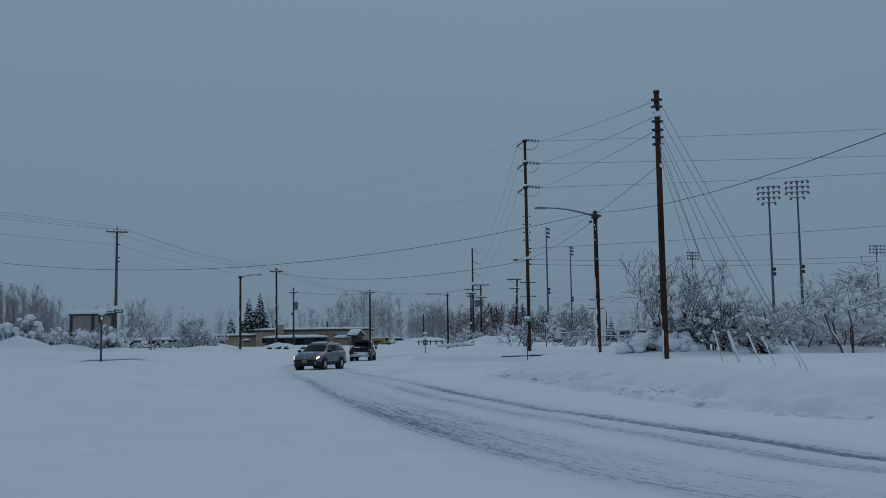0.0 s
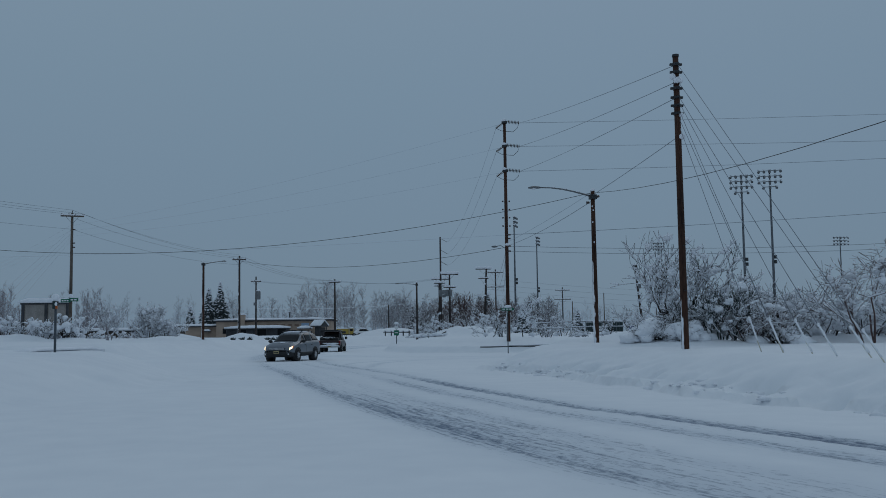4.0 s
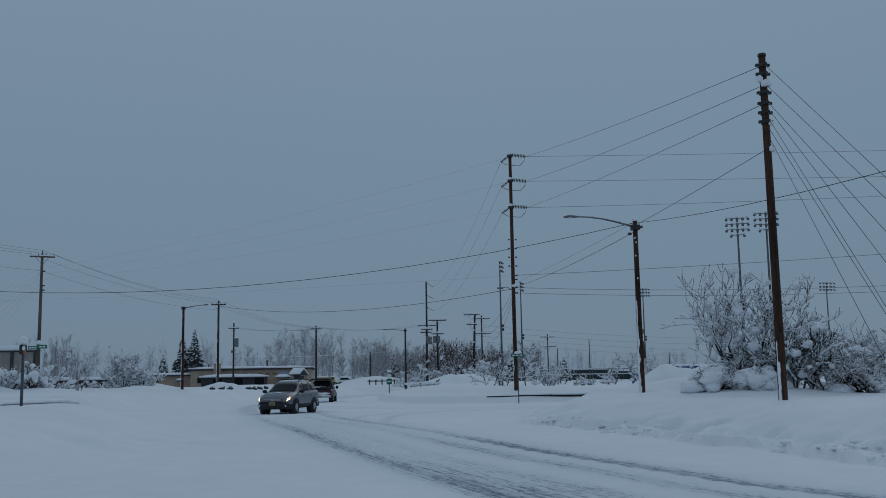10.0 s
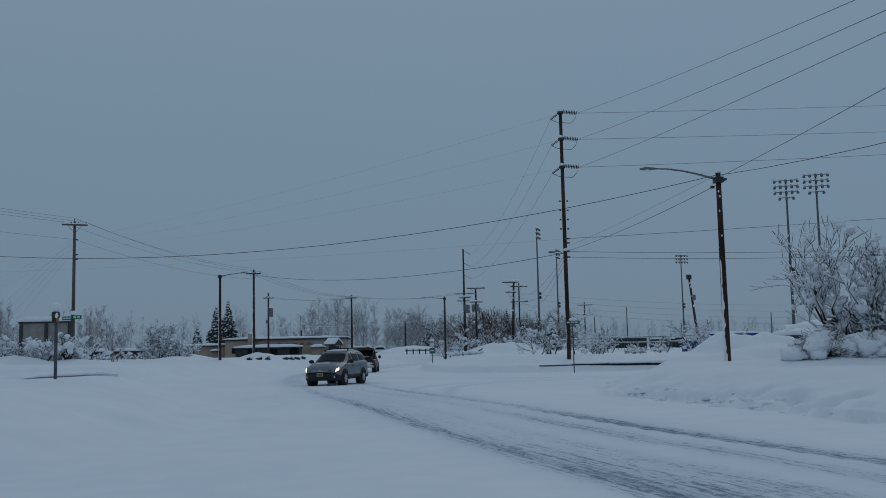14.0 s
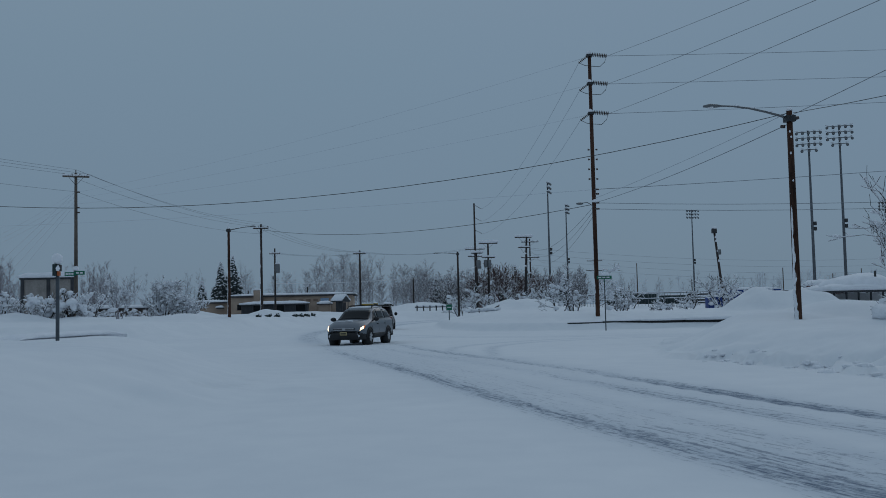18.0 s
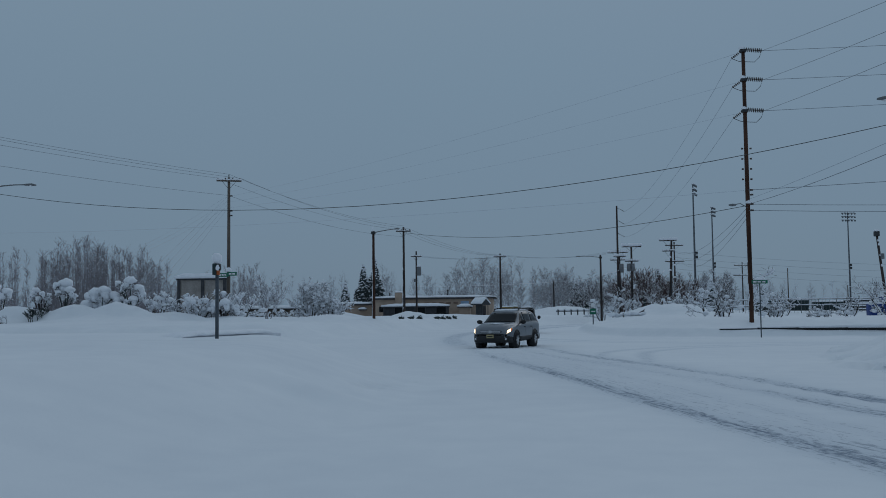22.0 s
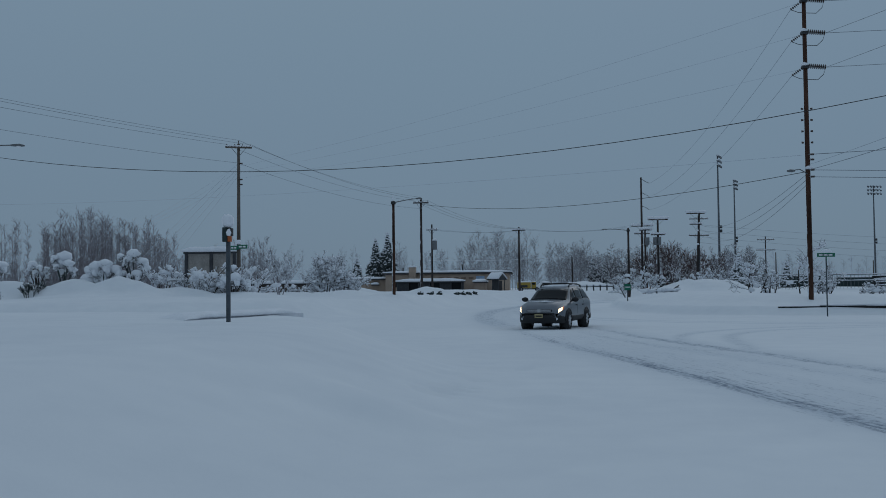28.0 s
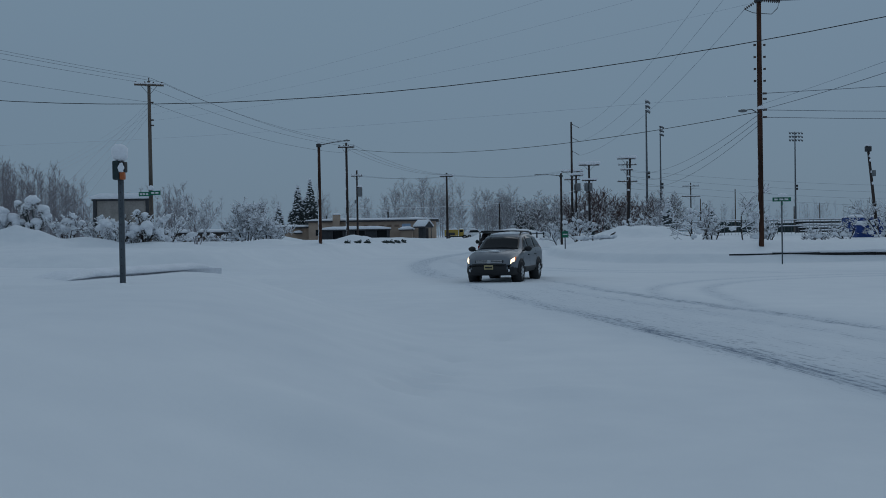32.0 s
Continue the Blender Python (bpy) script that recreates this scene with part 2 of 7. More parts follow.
BARK_MID = material("birch_bark_hazed", (0.29, 0.278, 0.295), 0.95, var=0.3, scale=0.4, fine=6, bump=0)
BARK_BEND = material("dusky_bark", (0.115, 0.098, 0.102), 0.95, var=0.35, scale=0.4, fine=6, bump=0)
BARK_FARTHER = material("haze_paled_bark", (0.60, 0.64, 0.70), 0.95, var=0.2, scale=0.3, fine=5, bump=0)
# needle green raised somewhat, as haze would do
NEEDLES = material("spruce_needles", (0.045, 0.058, 0.056), 0.9, var=0.4, scale=3, fine=25, bump=0.2)
# lighter copy of the needles: distance haze is put into the colour
NEEDLES_FAR = material("spruce_needles_hazed", (0.075, 0.092, 0.094), 0.9, var=0.4, scale=3, fine=25, bump=0.2)
WORN_LETTERS = material("faded_brown_letters", (0.24, 0.17, 0.13), 0.9, var=0.2, scale=2, fine=20, bump=0.1)
STUCCO = material("tan_stucco", (0.41, 0.315, 0.25), 0.9, var=0.14, scale=0.8, fine=12, bump=0.3)
FASCIA = material("roof_fascia", (0.055, 0.052, 0.055), 0.7, var=0.2, scale=2, fine=20, bump=0.1)
# board colour carries a slight lift for haze
DARK_WALL = material("dark_boards", (0.055, 0.058, 0.064), 0.8, var=0.3, scale=2, fine=20, bump=0.2)
GLASS = material("dark_glass", (0.012, 0.014, 0.016), 0.08, var=0.1, scale=2, fine=10, bump=0, spec=0.09)
BLUE_PAINT = material("blue_paint", (0.020, 0.055, 0.22), 0.5, var=0.2, scale=1.5, fine=20, bump=0.1)
GREEN_BOX = material("dark_green_paint", (0.022, 0.040, 0.042), 0.6, var=0.25, scale=1.5, fine=20, bump=0.1)
YELLOW = material("yellow_paint", (0.36, 0.25, 0.05), 0.55, var=0.15, scale=3, fine=30, bump=0.05)
RUBBER = material("tyre_rubber", (0.018, 0.018, 0.020), 0.85, var=0.2, scale=8, fine=60, bump=0.2)
ALLOY = material("alloy", (0.42, 0.43, 0.45), 0.35, 0.8, var=0.15, scale=8, fine=50, bump=0.05)
SILVER = material("silver_car_paint", (0.155, 0.172, 0.195), 0.32, 0.45, var=0.08, scale=2, fine=30, bump=0.02, spec=0.5)
MAROON = material("dark_maroon_car_paint", (0.022, 0.012, 0.014), 0.35, 0.2, var=0.15, scale=2, fine=30, bump=0.02, spec=0.5)
CLADDING = material("black_plastic", (0.020, 0.021, 0.023), 0.6, var=0.2, scale=6, fine=50, bump=0.1)
HEADLIGHT = material("headlight_lit", (0.8, 0.75, 0.6), 0.2, var=0.05, scale=6, fine=20, bump=0, emit=((1.0, 0.78, 0.48), 4.0))
AMBER = material("amber_lens", (0.75, 0.16, 0.03), 0.3, var=0.1, scale=10, fine=30, bump=0, emit=((1.0, 0.25, 0.05), 0.5))
RED_LENS = material("red_lens", (0.16, 0.012, 0.012), 0.25, var=0.1, scale=10, fine=30, bump=0)
PLATE = material("plate_enamel", (0.36, 0.30, 0.16), 0.5, var=0.1, scale=10, fine=30, bump=0)
BANNER = material("pale_blue_sheet", (0.30, 0.42, 0.58), 0.6, var=0.1, scale=3, fine=30, bump=0.05)
CURB_DARK = material("wet_dark_timber", (0.020, 0.021, 0.023), 0.7, var=0.4, scale=1.5, fine=15, bump=0.3)
RED_BRICK = material("faded_red_siding", (0.11, 0.045, 0.05), 0.8, var=0.25, scale=1, fine=10, bump=0.2)
ORANGE = material("orange_plastic", (0.42, 0.11, 0.035), 0.5, var=0.3, scale=20, fine=60, bump=0.1)


# ---- geometry helpers ----
class G:
    """Collects vertices and faces of one part."""

    def __init__(self):
        self.v, self.f = [], []

    def add(self, verts, faces):
        k = len(self.v)
        self.v += [tuple(p) for p in verts]
        self.f += [tuple(i + k for i in f) for f in faces]
        return self

    def box(self, x0, x1, y0, y1, z0, z1, bev=0.0, m=None):
        bm = bmesh.new()
        bmesh.ops.create_cube(bm, size=1, matrix=Matrix.Translation(((x0 + x1) / 2, (y0 + y1) / 2, (z0 + z1) / 2)) @ Matrix.Diagonal((x1 - x0, y1 - y0, z1 - z0, 1)))
        if bev:
            bmesh.ops.bevel(bm, geom=bm.edges[:], offset=bev, segments=2, affect="EDGES", profile=0.6)
        if m:
            bm.transform(m)
        bm.verts.index_update()
        self.add([v.co for v in bm.verts], [[v.index for v in f.verts] for f in bm.faces])
        bm.free()
        return self

    def tube(self, pts, radii, n=8, caps=True, flat=1.0):
        pts = [Vector(p) for p in pts]
        if not hasattr(radii, "__len__"):
            radii = [radii] * len(pts)
        k0, verts, faces = 0, [], []
        for i, p in enumerate(pts):
            d = (pts[min(i + 1, len(pts) - 1)] - pts[max(i - 1, 0)]).normalized()
            a = d.cross(Vector((0, 0, 1)) if abs(d.z) < 0.9 else Vector((1, 0, 0))).normalized()
            b = a.cross(d)
            for j in range(n):
                w = 2 * math.pi * j / n
                verts.append(p + radii[i] * (math.cos(w) * a + flat * math.sin(w) * b))
        for i in range(len(pts) - 1):
            for j in range(n):
                q = (j + 1) % n
                faces.append((i * n + j, i * n + q, (i + 1) * n + q, (i + 1) * n + j))
        if caps:
            faces.append(tuple(range(n - 1, -1, -1)))
            faces.append(tuple((len(pts) - 1) * n + j for j in range(n)))
        return self.add(verts, faces)

    def blob(self, c, r, seed=0, rough=0.25, sub=2, flat_bottom=0.0):
        """A lump with an uneven skin; r is a radius or three of them."""
        r = (r, r, r) if not hasattr(r, "__len__") else r
        bm = bmesh.new()
        bmesh.ops.create_icosphere(bm, subdivisions=sub, radius=1)
        off = Vector((seed * 3.7, seed * 1.3, seed * 2.1))
        for v in bm.verts:
            k = 1 + rough * (noise.noise(v.co * 1.6 + off) + 0.5 * noise.noise(v.co * 3.7 + off) + (0.35 * noise.noise(v.co * 8.0 + off) if sub > 1 else 0))
            v.co = Vector((v.co.x * r[0] * k, v.co.y * r[1] * k, max(v.co.z, -1 + flat_bottom) * r[2] * k)) + Vector(c)
        bm.verts.index_update()
        self.add([v.co for v in bm.verts], [[v.index for v in f.verts] for f in bm.faces])
        bm.free()
        return self

    def mesh(self, name, mat, smooth=True):
        me = bpy.data.meshes.new(name)
        me.from_pydata(self.v, [], self.f)
        me.materials.append(mat)
        me.polygons.foreach_set("use_smooth", [smooth] * len(me.polygons))
        me.update()
        return me


def part(name, g, mat, parent, label="", smooth=True):
    ob = new(name, g.mesh(name, mat, smooth))
    ob.parent = parent
    if label:
        ob["label"] = label
    if name in ("snow_lump", "snow_flecks", "snow_ridge", "snow_cap", "bed_load", "bonnet_snow"):
        ob["kind"] = "stuff"
    return ob


def thing(name, loc, label, category, group="", kind="", rz=0.0):
    ob = new(name)
    ob.empty_display_size = 0.2
    ob.location, ob.rotation_euler = loc, (0, 0, rz)
    return tagged(ob, label, category, group, kind)


def single(name, g, mat, label, category, group="", kind="", loc=(0, 0, 0), smooth=True):
    ob = new(name, g.mesh(name, mat, smooth))
    ob.location = loc
    return tagged(ob, label, category, group, kind)


def array_mesh(name, verts, faces, mat, smooth=True):
    me = bpy.data.meshes.new(name)
    me.from_pydata(np.asarray(verts).tolist(), [], np.asarray(faces).tolist())
    me.materials.append(mat)
    me.polygons.foreach_set("use_smooth", [smooth] * len(me.polygons))
    me.update()
    return me


# ---- the lie of the land ----
_lat = np.random.RandomState(7).rand(128, 128)


def vnoise(x, y):
    """Smooth value noise, 0 to 1."""
    xi, yi = np.floor(x).astype(int), np.floor(y).astype(int)
    fx, fy = x - xi, y - yi
    fx, fy = fx * fx * (3 - 2 * fx), fy * fy * (3 - 2 * fy)
    a, b = _lat[xi % 128, yi % 128], _lat[(xi + 1) % 128, yi % 128]
    c, d = _lat[xi % 128, (yi + 1) % 128], _lat[(xi + 1) % 128, (yi + 1) % 128]
    return (a * (1 - fx) + b * fx) * (1 - fy) + (c * (1 - fx) + d * fx) * fy


def sstep(t):
    t = np.clip(t, 0, 1)
    return t * t * (3 - 2 * t)


def inside(x, y, poly):
    """Signed distance to a polygon, positive within."""
    px, py = np.array([p[0] for p in poly], float), np.array([p[1] for p in poly], float)
    best = np.full(x.shape, 1e9)
    odd = np.zeros(x.shape, bool)
    for i in range(len(poly)):
        ax, ay, bx, by = px[i - 1], py[i - 1], px[i], py[i]
        ex, ey = bx - ax, by - ay
        t = np.clip(((x - ax) * ex + (y - ay) * ey) / (ex * ex + ey * ey), 0, 1)
        best = np.minimum(best, np.hypot(x - ax - t * ex, y - ay - t * ey))
        cross = (ay > y) != (by > y)
        odd ^= cross & (x < ex * (y - ay) / (ey if ey else 1e-9) + ax)
    return np.where(odd, best, -best)


BANK_RIGHT = [(60, 2), (26, 9.5), (18, 14.2), (13.6, 18.4), (12.0, 21.2), (10.9, 25), (10.4, 31), (9.5, 35), (8.7, 39), (7.7, 42.5), (7.9, 46), (9.7, 52.8),
              (14, 57.3), (25, 59.3), (400, 60), (400, -80), (80, -80)]
CORNER_FAR = [(400, 74), (60, 76), (18, 77.6), (13, 78), (9, 78.7), (6.0, 81), (5.0, 86), (4.9, 95), (5.2, 106), (6.3, 118), (8.0, 128), (13, 138), (26, 147), (60, 158), (400, 220)]
BANK_LEFT = [(-400, 60), (-24, 58), (-14, 56), (-8, 52.5), (-5, 48), (-3.4, 42), (-3.0, 34), (-4.6, 24), (-7, 12), (-9, 0), (-12, -80), (-400, -80)]
FAR_LEFT = [(-400, 72), (-40, 72), (-22, 72), (-14.5, 75.5), (-10.9, 83), (-9.2, 94), (-8.9, 108), (-7.2, 122), (-2.8, 134), (4, 144), (16, 154), (60, 168), (400, 232), (400, 1500), (-400, 1500)]
MOUNDS = [(14.6, 118, 5.0, 4.0, 1.05), (10.5, 116, 3.5, 3.0, 0.35), (19, 121, 6, 4, 0.35), (28.4, 87, 3.0, 3.2, 1.35), (31.6, 87.5, 2.4, 3.0, 1.25), (25.9, 86.6, 2.0, 2.4, 0.85), (34, 96, 8, 3, 0.6),
          (13.8, 51.2, 3.6, 2.8, 0.26), (17.8, 52.5, 3.6, 2.6, 0.5), (-13.0, 97, 2.6, 2.0, 0.25), (-18.5, 104, 3.4, 2.4, 0.45), (-37.2, 86.3, 3.4, 1.3, 0.75), (-31.8, 86.3, 2.4, 1.0, 0.42), (-26.2, 87.0, 2.2, 0.8, 0.4), (-33.6, 86.4, 1.7, 0.9, 0.55), (-29.9, 86.2, 2.0, 0.9, 0.6), (-31.2, 85.2, 1.6, 0.9, 0.2), (-34.8, 85.4, 1.2, 0.8, 0.25), (-28.2, 85.8, 1.5, 0.9, 0.3), (-38, 85.6, 1.6, 0.9, 0.3), (-13.2, 128, 3.0, 2.2, 0.75), (-20.5, 122, 3.4, 2.4, 0.6), (-27, 122, 7, 3, 0.2), (-31, 87.5, 8, 5, 0.7), (-44, 90, 10, 6, 1.2), (-22, 88, 4, 2.4, 0.4),
          (5.5, 176, 7, 4, 1.3), (-12, 160, 7, 3, 0.25), (16, 44, 4, 3, 0.25), (23, 46, 6, 4, 0.35), (-60, 96, 14, 5, 1.0),
          (-6.5, 21.5, 1.2, 0.8, 0.10), (-5.0, 33.5, 1.4, 0.8, 0.10), (-2.6, 36.6, 0.9, 0.5, 0.07), (-10.5, 36.5, 2.4, 1.4, 0.12),
          (-4.27, 35.85, 0.34, 0.26, -0.13), (-4.17, 36.41, 0.3, 0.24, -0.13), (-4.05, 37.02, 0.3, 0.26, -0.15), (-3.92, 37.72, 0.28, 0.28, -0.15), (-3.83, 39.18, 0.26, 0.4, -0.12), (-3.06, 42.04, 0.24, 0.42, -0.15), (-4.42, 39.77, 0.28, 0.4, -0.12), (-3.58, 42.10, 0.24, 0.3, -0.08),
          (-10.9, 41.0, 0.7, 0.5, -0.12), (-9.3, 40.4, 0.9, 0.3, -0.08), (-3.3, 20.2, 0.35, 0.9, -0.05), (-12.4, 38.3, 1.6, 0.5, -0.10)]


# hollows where the plough has broken the foot of the near bank
PITS = []
rnd_p = random.Random(5)
for k in range(46):
    i = rnd_p.randrange(1, 8)
    (ax, ay), (bx, by) = BANK_RIGHT[i], BANK_RIGHT[i + 1]
    f, off = rnd_p.random(), rnd_p.uniform(0.25, 0.9)
    ll = math.hypot(bx - ax, by - ay)
    rr = rnd_p.uniform(0.22, 0.42)
    PITS.append((ax + (bx - ax) * f + off * (by - ay) / ll, ay + (by - ay) * f - off * (bx - ax) / ll, rr * rnd_p.uniform(1.0, 1.7), rr, -rnd_p.uniform(0.12, 0.30)))


def height(x, y):
    x, y = np.asarray(x, float), np.asarray(y, float)
    wob = (vnoise(x * 0.22 + 9, y * 0.22 + 4) - 0.5) * 1.2 + (vnoise(x * 0.9 + 3, y * 0.9) - 0.5) * 0.5
    z = (vnoise(x * 0.07, y * 0.07) - 0.5) * 0.10 + (vnoise(x * 0.5 + 40, y * 0.5) - 0.5) * 0.03
    d = inside(x, y, BANK_RIGHT) + 0.7 * wob
    face = np.clip(1.2 - np.abs(d - 0.9) / 1.3, 0, 1)
    clods = np.maximum(vnoise(x * 2.3 + 5, y * 2.3 + 8) - 0.45, 0) * 0.55 + np.maximum(vnoise(x * 5.1, y * 5.1 + 3) - 0.5, 0) * 0.20
    scal = (vnoise(x * 0.55 + 8, y * 0.55) - 0.5) * 1.2 + (vnoise(x * 3.3, y * 3.3 + 6) - 0.5) * 0.55
    z = z + (0.06 + 0.19 * vnoise(x * 0.4 + 2, y * 0.4 + 5)) * sstep((d + scal) / 0.2) + 0.68 * sstep(d / 2.9) - face * clods * 0.42 + 0.10 * sstep(d / 12) * vnoise(x * 0.3, y * 0.3 + 7)
    d = inside(x, y, CORNER_FAR) + 0.15 * wob
    z = z + (0.31 + 0.20 * sstep((26 - x) / 20)) * sstep((d + 1.1) / 0.9) + 0.55 * sstep(d / 4.5) + 0.15 * sstep(d / 10) * vnoise(x * 0.25, y * 0.25)
    d = inside(x, y, BANK_LEFT) + 0.5 * wob
    z = z + 0.95 * sstep(d / 4.4) + 0.12 * sstep(d / 14) * vnoise(x * 0.2, y * 0.2)
    d = inside(x, y, FAR_LEFT) + 0.6 * wob
    z = z + 1.0 * sstep(d / 4.0) + 0.25 * sstep(d / 12) * vnoise(x * 0.16, y * 0.16 + 2)
    for mx, my, rx, ry, h in MOUNDS + PITS:
        q = np.hypot((x - mx) / rx, (y - my) / ry) + 0.25 * (vnoise(x * 0.5 + mx, y * 0.5 + my) - 0.5)
        z = z + h * sstep(1.15 - q) * (1 + 0.35 * (vnoise(x * 1.1 + my, y * 1.1) - 0.5))
    return z


def gz(x, y):
    return float(height(np.array([x]), np.array([y]))[0])


# wheel tracks: centre line, half width, strength
LANE_OUT = [(24, -3.5), (16, 1.2), (12, 4.9), (9.2, 8.2), (7.2, 11.2), (6.0, 14.2), (5.1, 17.5), (4.2, 21), (3.3, 25), (2.5, 28.6), (1.5, 33.5), (0.55, 38.8), (-0.4, 44.3),
            (-1.9, 51.5), (-3.5, 62), (-4.9, 74), (-5.3, 84), (-4.7, 96), (-3.3, 108), (-0.9, 121), (3.2, 133), (9.2, 143), (20, 152), (60, 166), (120, 182)]
LANE_IN = [(30, -1.0), (20, 4.2), (15.2, 7.6), (12.2, 10.8), (10.5, 13.3), (9.7, 16), (8.7, 19.2), (7.6, 22.6), (6.7, 26.1), (5.6, 31), (4.65, 36), (3.4, 42.5), (1.8, 49), (0.5, 54.5),
           (-0.9, 65), (-1.9, 78), (-1.7, 90), (-0.4, 104), (2.0, 117), (5.8, 128), (12, 138), (22, 146), (60, 159), (120, 174)]
LANE_SIDE = [(90, 68), (40, 66.5), (20, 65.3), (12, 65.0), (6, 66.5), (1.5, 71), (-2, 80), (-3, 90)]
LANE_TURN = [(90, 64), (40, 63), (20, 62), (12, 61.5), (6.5, 59.5), (3, 55), (2.0, 48)]


def smooth_line(pts, n=12):
    """Points along a smooth line through those given."""
    p = np.array([pts[0]] + list(pts) + [pts[-1]], float)
    out = []
    for i in range(1, len(p) - 2):
        for t in np.linspace(0, 1, n, endpoint=False):
            a, b, c, d = p[i - 1], p[i], p[i + 1], p[i + 2]
            out.append(0.5 * (2 * b + (c - a) * t + (2 * a - 5 * b + 4 * c - d) * t * t + (3 * b - a - 3 * c + d) * t ** 3))
    out.append(p[-2])
    return np.array(out)


def along(x, y, line):
    """Distance along and across (signed) to the nearest piece of a line."""
    seg = np.r_[0, np.cumsum(np.hypot(*np.diff(line, axis=0).T))]
    best, u, v = np.full(x.shape, 1e9), np.zeros(x.shape), np.zeros(x.shape)
    for i in range(len(line) - 1):
        a, e = line[i], line[i + 1] - line[i]
        ll = np.hypot(*e)
        t = np.clip(((x - a[0]) * e[0] + (y - a[1]) * e[1]) / (ll * ll), 0, 1)
        dx, dy = x - a[0] - t * e[0], y - a[1] - t * e[1]
        d = np.hypot(dx, dy)
        near = d < best
        best = np.where(near, d, best)
        u = np.where(near, seg[i] + t * ll, u)
        v = np.where(near, np.where(e[0] * dy - e[1] * dx < 0, -d, d), v)
    return u, v


def spaced(edges):
    out = []
    for a, b, s in edges:
        out += list(np.arange(a, b, s))
    return np.array(out + [edges[-1][1]])


xs = spaced([(-2500, -400, 300), (-400, -100, 25), (-100, -40, 3), (-40, -16, 0.8), (-16, -8, 0.35), (-8, 8, 0.2), (8, 17, 0.13), (17, 20, 0.2), (20, 34, 0.5), (34, 60, 1.5), (60, 120, 5), (120, 400, 35), (400, 2500, 300)])
ys = spaced([(-1500, -80, 200), (-80, -5, 8), (-5, 5, 0.8), (5, 13, 0.2), (13, 42, 0.15), (42, 56, 0.2), (56, 96, 0.4), (96, 160, 1.0), (160, 240, 4), (240, 500, 20), (500, 3500, 300)])
gx, gy = np.meshgrid(xs, ys)
gzz = height(gx, gy)
lane_lines = [smooth_line(l, 5) for l in (LANE_OUT, LANE_IN, LANE_SIDE, LANE_TURN)]
wear = np.zeros(gx.shape)
lane = np.zeros(gx.shape + (3,))
near = (np.abs(gx) < 130) & (gy > -6) & (gy < 190)
nx, ny = gx[near], gy[near]
w_all, lu, lv = np.zeros(nx.shape), np.zeros(nx.shape), np.zeros(nx.shape)


def groove(v, c, half, soft):
    return np.clip(1 - np.maximum(np.abs(v - c) - half, 0) / soft, 0, 1)


for k, line in enumerate(lane_lines):
    u, v = along(nx, ny, line)
    if k == 0:
        patch = 0.72 + 0.5 * (vnoise(u * 0.09 + 3, u * 0 + 2) - 0.4)
        w = np.maximum(np.maximum(groove(v, 0.20, 0.06, 0.52) * 0.98, groove(v, 0.0, 0.5, 0.5) * (0.44 + 0.26 * sstep((46 - u) / 10))), groove(v, -1.05, 0.15, 0.5) * (0.40 + 0.18 * sstep((46 - u) / 10))) * patch
        w = w * (0.34 + 0.73 * sstep((80 - u) / 34))
        w = np.maximum(w, groove(v, -0.4, 0.9, 1.1) * (0.20 + 0.10 * vnoise(u * 0.2, u * 0 + 9)))
        lu, lv = u, v
    elif k == 1:
        patch = 0.85 + 0.5 * (vnoise(u * 0.11 + 31, u * 0 + 5) - 0.4)
        fade = 0.5 + 0.5 * sstep((52 - u) / 6)
        w = np.maximum(groove(v, -0.1, 0.15, 0.20) * 1.12, groove(v, 1.05, 0.12, 0.38) * 0.74) * patch * fade
        w = np.maximum(w, groove(v, 0.6, 0.9, 0.9) * (0.16 + 0.10 * vnoise(u * 0.2 + 7, u * 0 + 1)))
    else:
        w = np.maximum(groove(v, 0.75, 0.12, 0.3), groove(v, -0.75, 0.12, 0.3)) * 0.34
    if k < 2:
        w = np.maximum(w, groove(v, 0.15, 0.40, 0.55) * 0.46 * sstep((u - 66) / 16))
    w_all = np.maximum(w_all, w)
wear[near] = w_all
lane[near, 0], lane[near, 1] = lu, lv
gzz = gzz - 0.05 * np.clip(wear, 0, 1)
ny_, nx_ = gx.shape
idx = np.arange(ny_ * nx_).reshape(ny_, nx_)
quads = np.stack([idx[:-1, :-1], idx[:-1, 1:], idx[1:, 1:], idx[1:, :-1]], -1).reshape(-1, 4)
verts_all = np.stack([gx, gy, gzz], -1).reshape(-1, 3)
cx, cy = verts_all[quads].mean(1)[:, 0], verts_all[quads].mean(1)[:, 1]
u0, v0 = along(cx, cy, smooth_line(LANE_OUT, 2))
on_main = (v0 < 3.2) & (inside(cx, cy, BANK_RIGHT) < 0) & (inside(cx, cy, CORNER_FAR) < 0) & (inside(cx, cy, FAR_LEFT) < 0) & (inside(cx, cy, BANK_LEFT) < 0)
on_road = on_main & (np.abs(cx) < 130) & (cy > -6) & (cy < 190) & (v0 > -60)


def sheet(name, sel, mat, label):
    q = quads[sel]
    used, inv = np.unique(q, return_inverse=True)
    me = array_mesh(name, verts_all[used], inv.reshape(-1, 4), mat)
    a = me.attributes.new("wear", "FLOAT", "POINT")
    a.data.foreach_set("value", wear.reshape(-1)[used].astype(np.float32))
    b = me.attributes.new("lane", "FLOAT_VECTOR", "POINT")
    b.data.foreach_set("vector", lane.reshape(-1, 3)[used].astype(np.float32).ravel())
    return tagged(new(name, me), label, "snow" if name == "ground" else "road", kind="structure")


sheet("ground", ~on_road, SNOW_GROUND, "deep untouched snow covering the ground and banks")
sheet("road", on_road, SNOW_ROAD, "snow-covered road with grey icy wheel tracks in a long bend")


